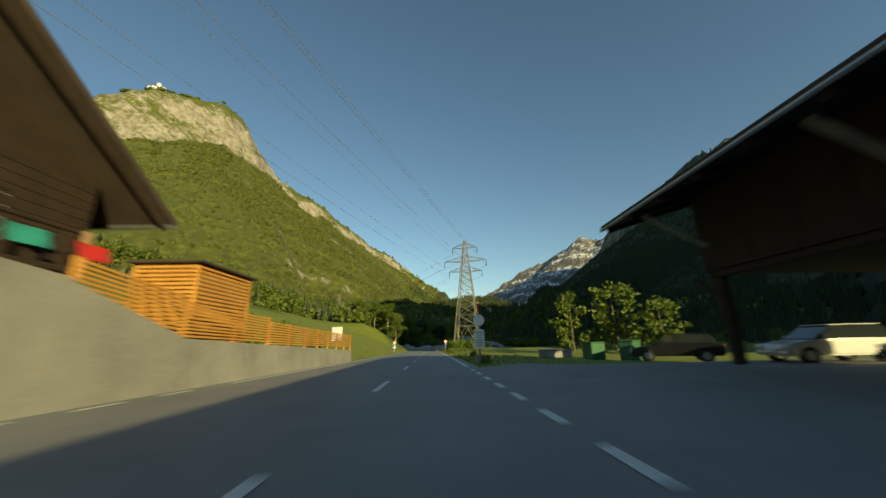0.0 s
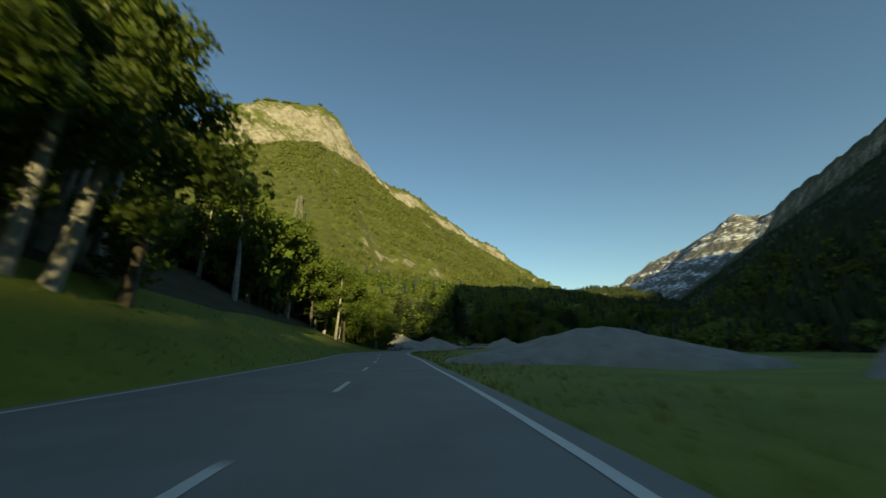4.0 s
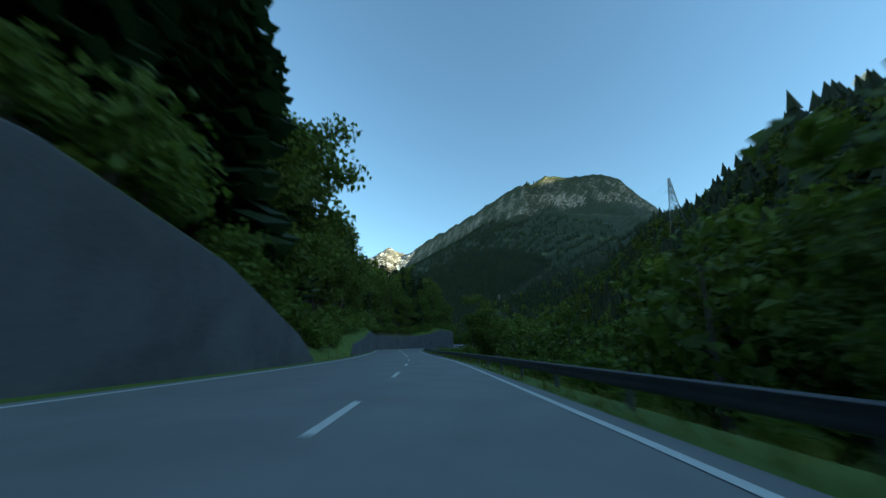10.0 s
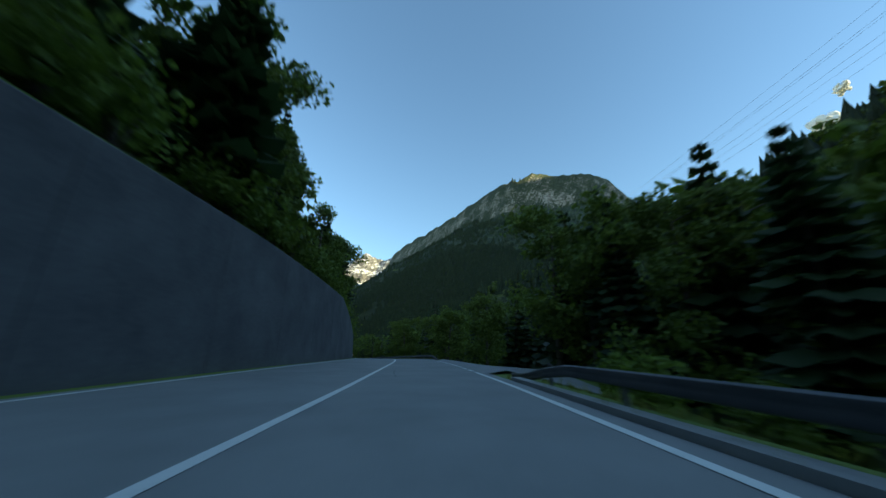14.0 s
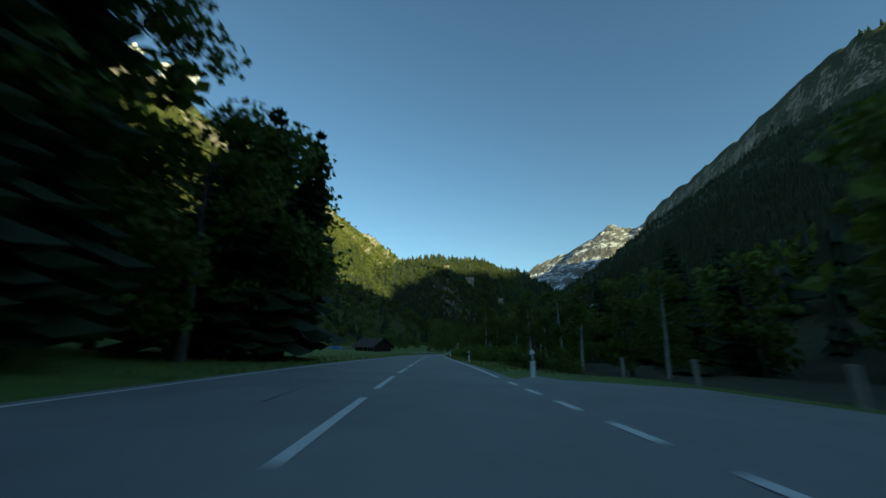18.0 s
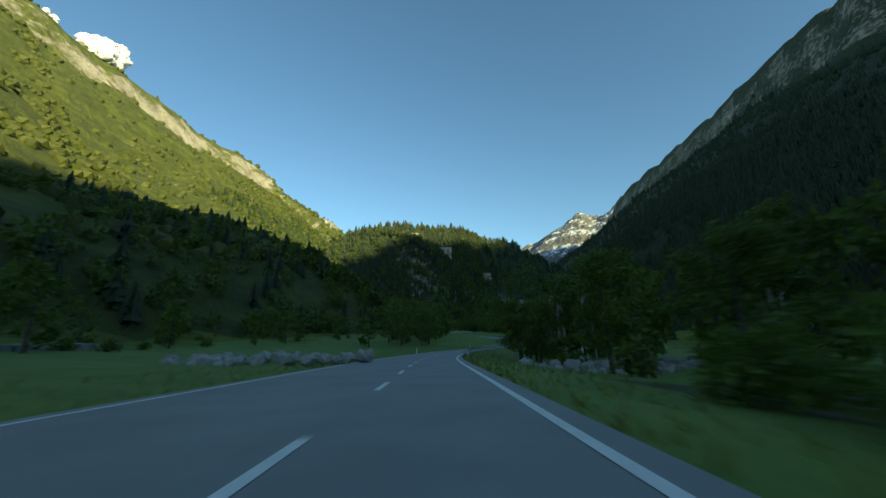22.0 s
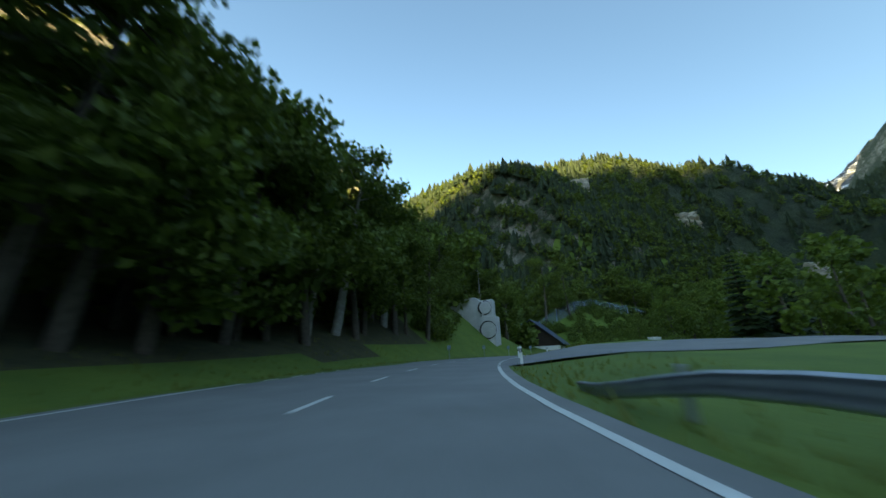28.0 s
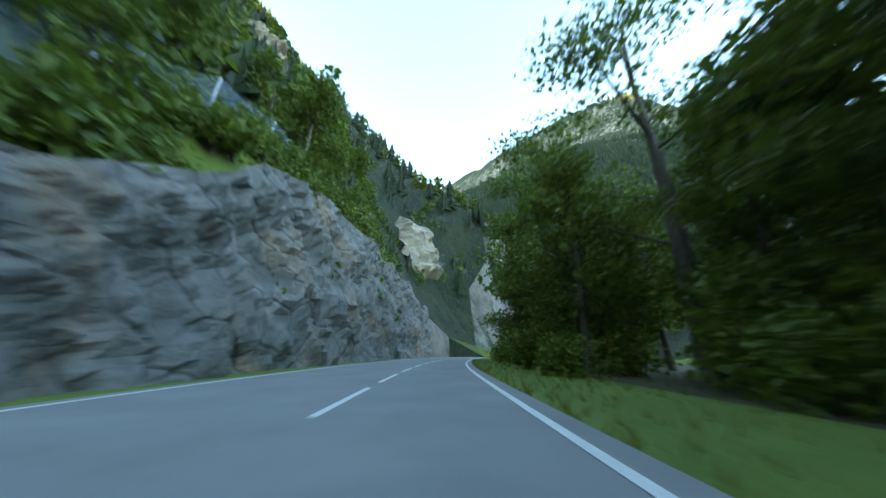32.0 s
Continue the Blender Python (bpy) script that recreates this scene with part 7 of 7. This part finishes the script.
for x, y, z, r, thick in ((0.15, 0.40, 8.5, 1.12, 0.22), (0.7, -0.14, 4.5, 1.36, 0.26)):
    bm = bmesh.new()
    disc_bm(r, thick, (x, y, z), "Y", 36, bm)
    disc = part("disc", bm, M_CAST, mn, "round pale concrete disc")
    # A thin black disc behind stands in for the shadow gap round it.
    bm = bmesh.new()
    disc_bm(r * 1.17, 0.06, (x - 0.17, y + (0.07 if z > 6 else 0.13), z), "Y", 36, bm)
    part("backing_ring", bm, M_BLACK, disc, "black ring painted as the shadow gap behind the disc")
bm = bmesh.new()
disc_bm(0.28, 0.36, (0.75, -0.16, 4.5), "Y", 20, bm)
part("hub", bm, M_CAST, mn)
part("plate", box_bm(1.5, 0.14, 0.5, (0.7, -0.26, 5.05), 0.02), M_CAST, mn)

# blue-grey roofed hut at the slope
q = at(1188.5, 22.0, 1.0)
chalet(pose(q.x, q.y, q.z, 0, 0, heading(1189) + 22), 13.4, 8.0, 2.15, 7.8, 1.0, "small hut with a steep blue-grey roof by the slope", M_DARKWOOD, M_SLATE, M_WHITE, 1.1, [(0, -4.0, 3.4, 0.9, 0.9, "y")])
for s, n, r in ((1190, 9.4, 0.7), (1178, 9.6, 0.5), (1201, 9.0, 0.45), (1183, 10.5, 0.4), (1205, 9.6, 0.5)):
    bm = bmesh.new()
    bmesh.ops.create_icosphere(bm, subdivisions=2, radius=r)
    for v in bm.verts:
        v.co *= 1 + 0.35 * noise.noise(v.co * 2 + Vector((s, n, 0)))
    ob = part("boulder", bm, M_STONE)
    ob.matrix_world = spot(s, n) @ Matrix.Translation((0, 0, r * 0.35))
    tagged(ob, "pale boulder lying in the grass verge", "boulder", "boulders at the foot of the slope")


# ---- rock faces ----
def rock_face(name, s0, s1, off, z0, heights, label, seed, depth=1.6, mat=None):
    """A blasted rock face along the left edge, with ledges and cracks."""
    S, Z = int((s1 - s0) / 0.4), 30
    v = []
    for i in range(S + 1):
        s = s0 + (s1 - s0) * i / S
        hh = float(np.interp(s, *heights)) * (1 + 0.16 * noise.noise((s * 0.16, seed, 0)))
        for j in range(Z + 1):
            u = j / Z
            z = z0 + (hh - z0) * u
            d = 0.45 * u * hh * 0.3
            d += depth * 0.55 * noise.noise((s * 0.22, z * 0.35, seed)) + depth * 0.35 * abs(noise.noise((s * 0.6, z * 0.9, seed + 5))) + 0.12 * round(2.2 * noise.noise((s * 0.45 + z * 0.3, z * 0.5, seed + 9)))
            block = noise.cell((s * 0.7 + 0.5 * noise.noise((s * 0.3, z * 0.4, seed)), z * 0.9 + s * 0.25, seed))
            d += 0.13 * block + 0.09 * noise.noise((s * 1.6, z * 2.1, seed + 3)) - 0.3 * max(0, 0.12 - abs(noise.noise((s * 0.5 + z * 0.2, z * 0.22, seed + 7)))) * 8
            n = float(left_off(s)) + off + min(max(d, -0.4), 2.2)
            if j == 0:
                n = float(left_off(s)) + off - 0.1
            v.append(at(s, n, z))
    f = []
    for i in range(S):
        for j in range(Z):
            a = i * (Z + 1) + j
            f.append((a, a + 1, a + Z + 2, a + Z + 1))
    ob = new(name, mesh_from(name, v, f, mat or M_CLIFF))
    return tagged(ob, label, "rock", kind="structure")


rock_face("rock_face_1", 31.42 * T, 33.6 * T, 1.2, -0.4, ([1232, 1240, 1258, 1262, 1266, 1271, 1279, 1296, 1316, 1340], [0.8, 3.4, 4.2, 4.8, 6.6, 10.0, 12.6, 13.6, 9.5, 9.5]), "blasted grey rock face beside the road", 3.0)


def crag(x, y, z, w, h_, seed, label, turn):
    """A bare outcrop on the wooded slope."""
    bm = bmesh.new()
    bmesh.ops.create_grid(bm, x_segments=26, y_segments=22, size=0.5)
    for q in bm.verts:
        u, t = q.co.x, q.co.y
        edge = 1 - max(abs(u), abs(t)) * 2
        d = 3.4 * min(edge * 3, 1) + 2.6 * noise.noise((u * 4 + seed, t * 5, 0)) + 1.2 * noise.noise((u * 11, t * 12 + seed, 2))
        q.co = Vector((u * w * (1 + 0.25 * noise.noise((t * 3, seed, 1))), -d - t * h_ * 0.35 * -1, t * h_))
    ob = part("outcrop", bm, M_WARMROCK)
    ob.matrix_world = pose(x, y, z, 0, 0, turn)
    return tagged(ob, label, "rock", "outcrops on the wooded knoll")


M_WARMROCK = plain("ochre_limestone", (0.16, 0.14, 0.11), (0.46, 0.40, 0.30), 0.25, 0.9, bumps=0.9, dist=0.4, fine=1.6)
for x, y, z, w, h_, sd in [(163, 1236, 86, 16, 24, 1.0), (258, 1226, 40, 12, 16, 3.0), (120, 1240, 40, 12, 12, 4.0), (215, 1232, 34, 10, 12, 5.0)]:
    zz = float(land(np.array([float(x)]), np.array([float(y)]))[0])
    crag(x, y - 2, zz + 2, w, h_, sd, "bare ochre rock outcrop among the trees", 8)


# ---- rockfall nets ----
def net_material():
    m, nt, b = nodes_of("rockfall_mesh")
    tc = nt.nodes.new("ShaderNodeTexCoord")
    vor = nt.nodes.new("ShaderNodeTexBrick")
    vor.inputs["Scale"].default_value = 14.0
    vor.inputs["Mortar Size"].default_value = 0.035
    nt.links.new(tc.outputs["Generated"], vor.inputs["Vector"])
    tr = nt.nodes.new("ShaderNodeBsdfTransparent")
    mx = nt.nodes.new("ShaderNodeMixShader")
    b.inputs["Base Color"].default_value = (0.20, 0.27, 0.33, 1)
    b.inputs["Roughness"].default_value = 0.5
    mx.inputs[0].default_value = 0.42
    nt.links.new(tr.outputs[0], mx.inputs[1])
    nt.links.new(b.outputs[0], mx.inputs[2])
    nt.links.new(mx.outputs[0], nt.nodes["Material Output"].inputs["Surface"])
    return m


M_NET = net_material()


def net_fence(s0, s1, n0, n1, height, label):
    q0 = at(s0, n0)
    e = thing("rockfall_net", pose(q0.x, q0.y, ground_z(s0, n0)), label, "net", "rockfall nets on the slope")
    inv = e.matrix_world.inverted()
    k = int((s1 - s0) / 6)
    prev = None
    for i in range(k + 1):
        u = i / k
        s, n = s0 + (s1 - s0) * u, n0 + (n1 - n0) * u
        a = at(s, n)
        a.z = ground_z(s, n)
        b = a + Vector((0.3, -0.5, height))
        part("post", bar_bm(inv @ a, inv @ b, 0.08, 6), M_STEEL, e)
        if prev:
            (c, d) = prev
            v, f = [], []
            for x in range(5):
                for y in range(4):
                    p = c.lerp(a, x / 4).lerp(d.lerp(b, x / 4), y / 3)
                    p.z -= 0.25 * math.sin(math.pi * x / 4) * (y == 3)
                    v.append(inv @ p)
            for x in range(4):
                for y in range(3):
                    f.append((x * 4 + y, x * 4 + y + 1, x * 4 + y + 5, x * 4 + y + 4))
            part("net_panel", mesh_from("net_panel", v, f, M_NET), None, e)
        prev = (a, b)


net_fence(1188, 1236, 27, 13, 3.6, "blue-grey steel rockfall net across the green slope")
net_fence(1236, 1296, 13.0, 14.5, 3.2, "blue-grey steel rockfall net above the rock face")
# clouds
M_CLOUD, nt, b = nodes_of("cloud")
b.inputs["Base Color"].default_value = (0.85, 0.85, 0.86, 1)
b.inputs["Roughness"].default_value = 1.0


def cloud(centre, size, count, seed, label):
    rs = np.random.RandomState(seed)
    bm = bmesh.new()
    for k in range(count):
        c = np.clip(rs.normal(size=3), -1.7, 1.7) * np.array(size) * 0.24
        r = rs.uniform(0.16, 0.36) * size[2] * max(0.45, 1.25 - 1.2 * np.abs(c / np.array(size)).max())
        bmesh.ops.create_icosphere(bm, subdivisions=3, radius=r, matrix=Matrix.Translation(Vector(c)))
    for v in bm.verts:
        v.co += Vector((1, 1, 1)) * (size[2] * 0.10 * noise.noise(v.co * (5.0 / size[2]))) + v.co.normalized() * size[2] * 0.07 * noise.noise(v.co * (14.0 / size[2]))
    for f in bm.faces:
        f.smooth = True
    ob = part("cloud", bm, M_CLOUD)
    ob.matrix_world = Matrix.Translation(centre)
    tagged(ob, label, "cloud", "clouds over the ridge", "structure")


cloud((-3150, 3800, 2895), (300, 300, 250), 150, 1, "small white cloud above the sunlit crest")
cloud((2788, 431, 1325), (110, 110, 95), 40, 3, "small white cloud above the wooded ravine")
cloud((2788, 324, 1500), (80, 70, 45), 40, 4, "torn white cloud wisp above the wooded ravine")
cloud((-3560, 3600, 3130), (170, 160, 90), 45, 5, "thin white cloud wisp above the sunlit crest")
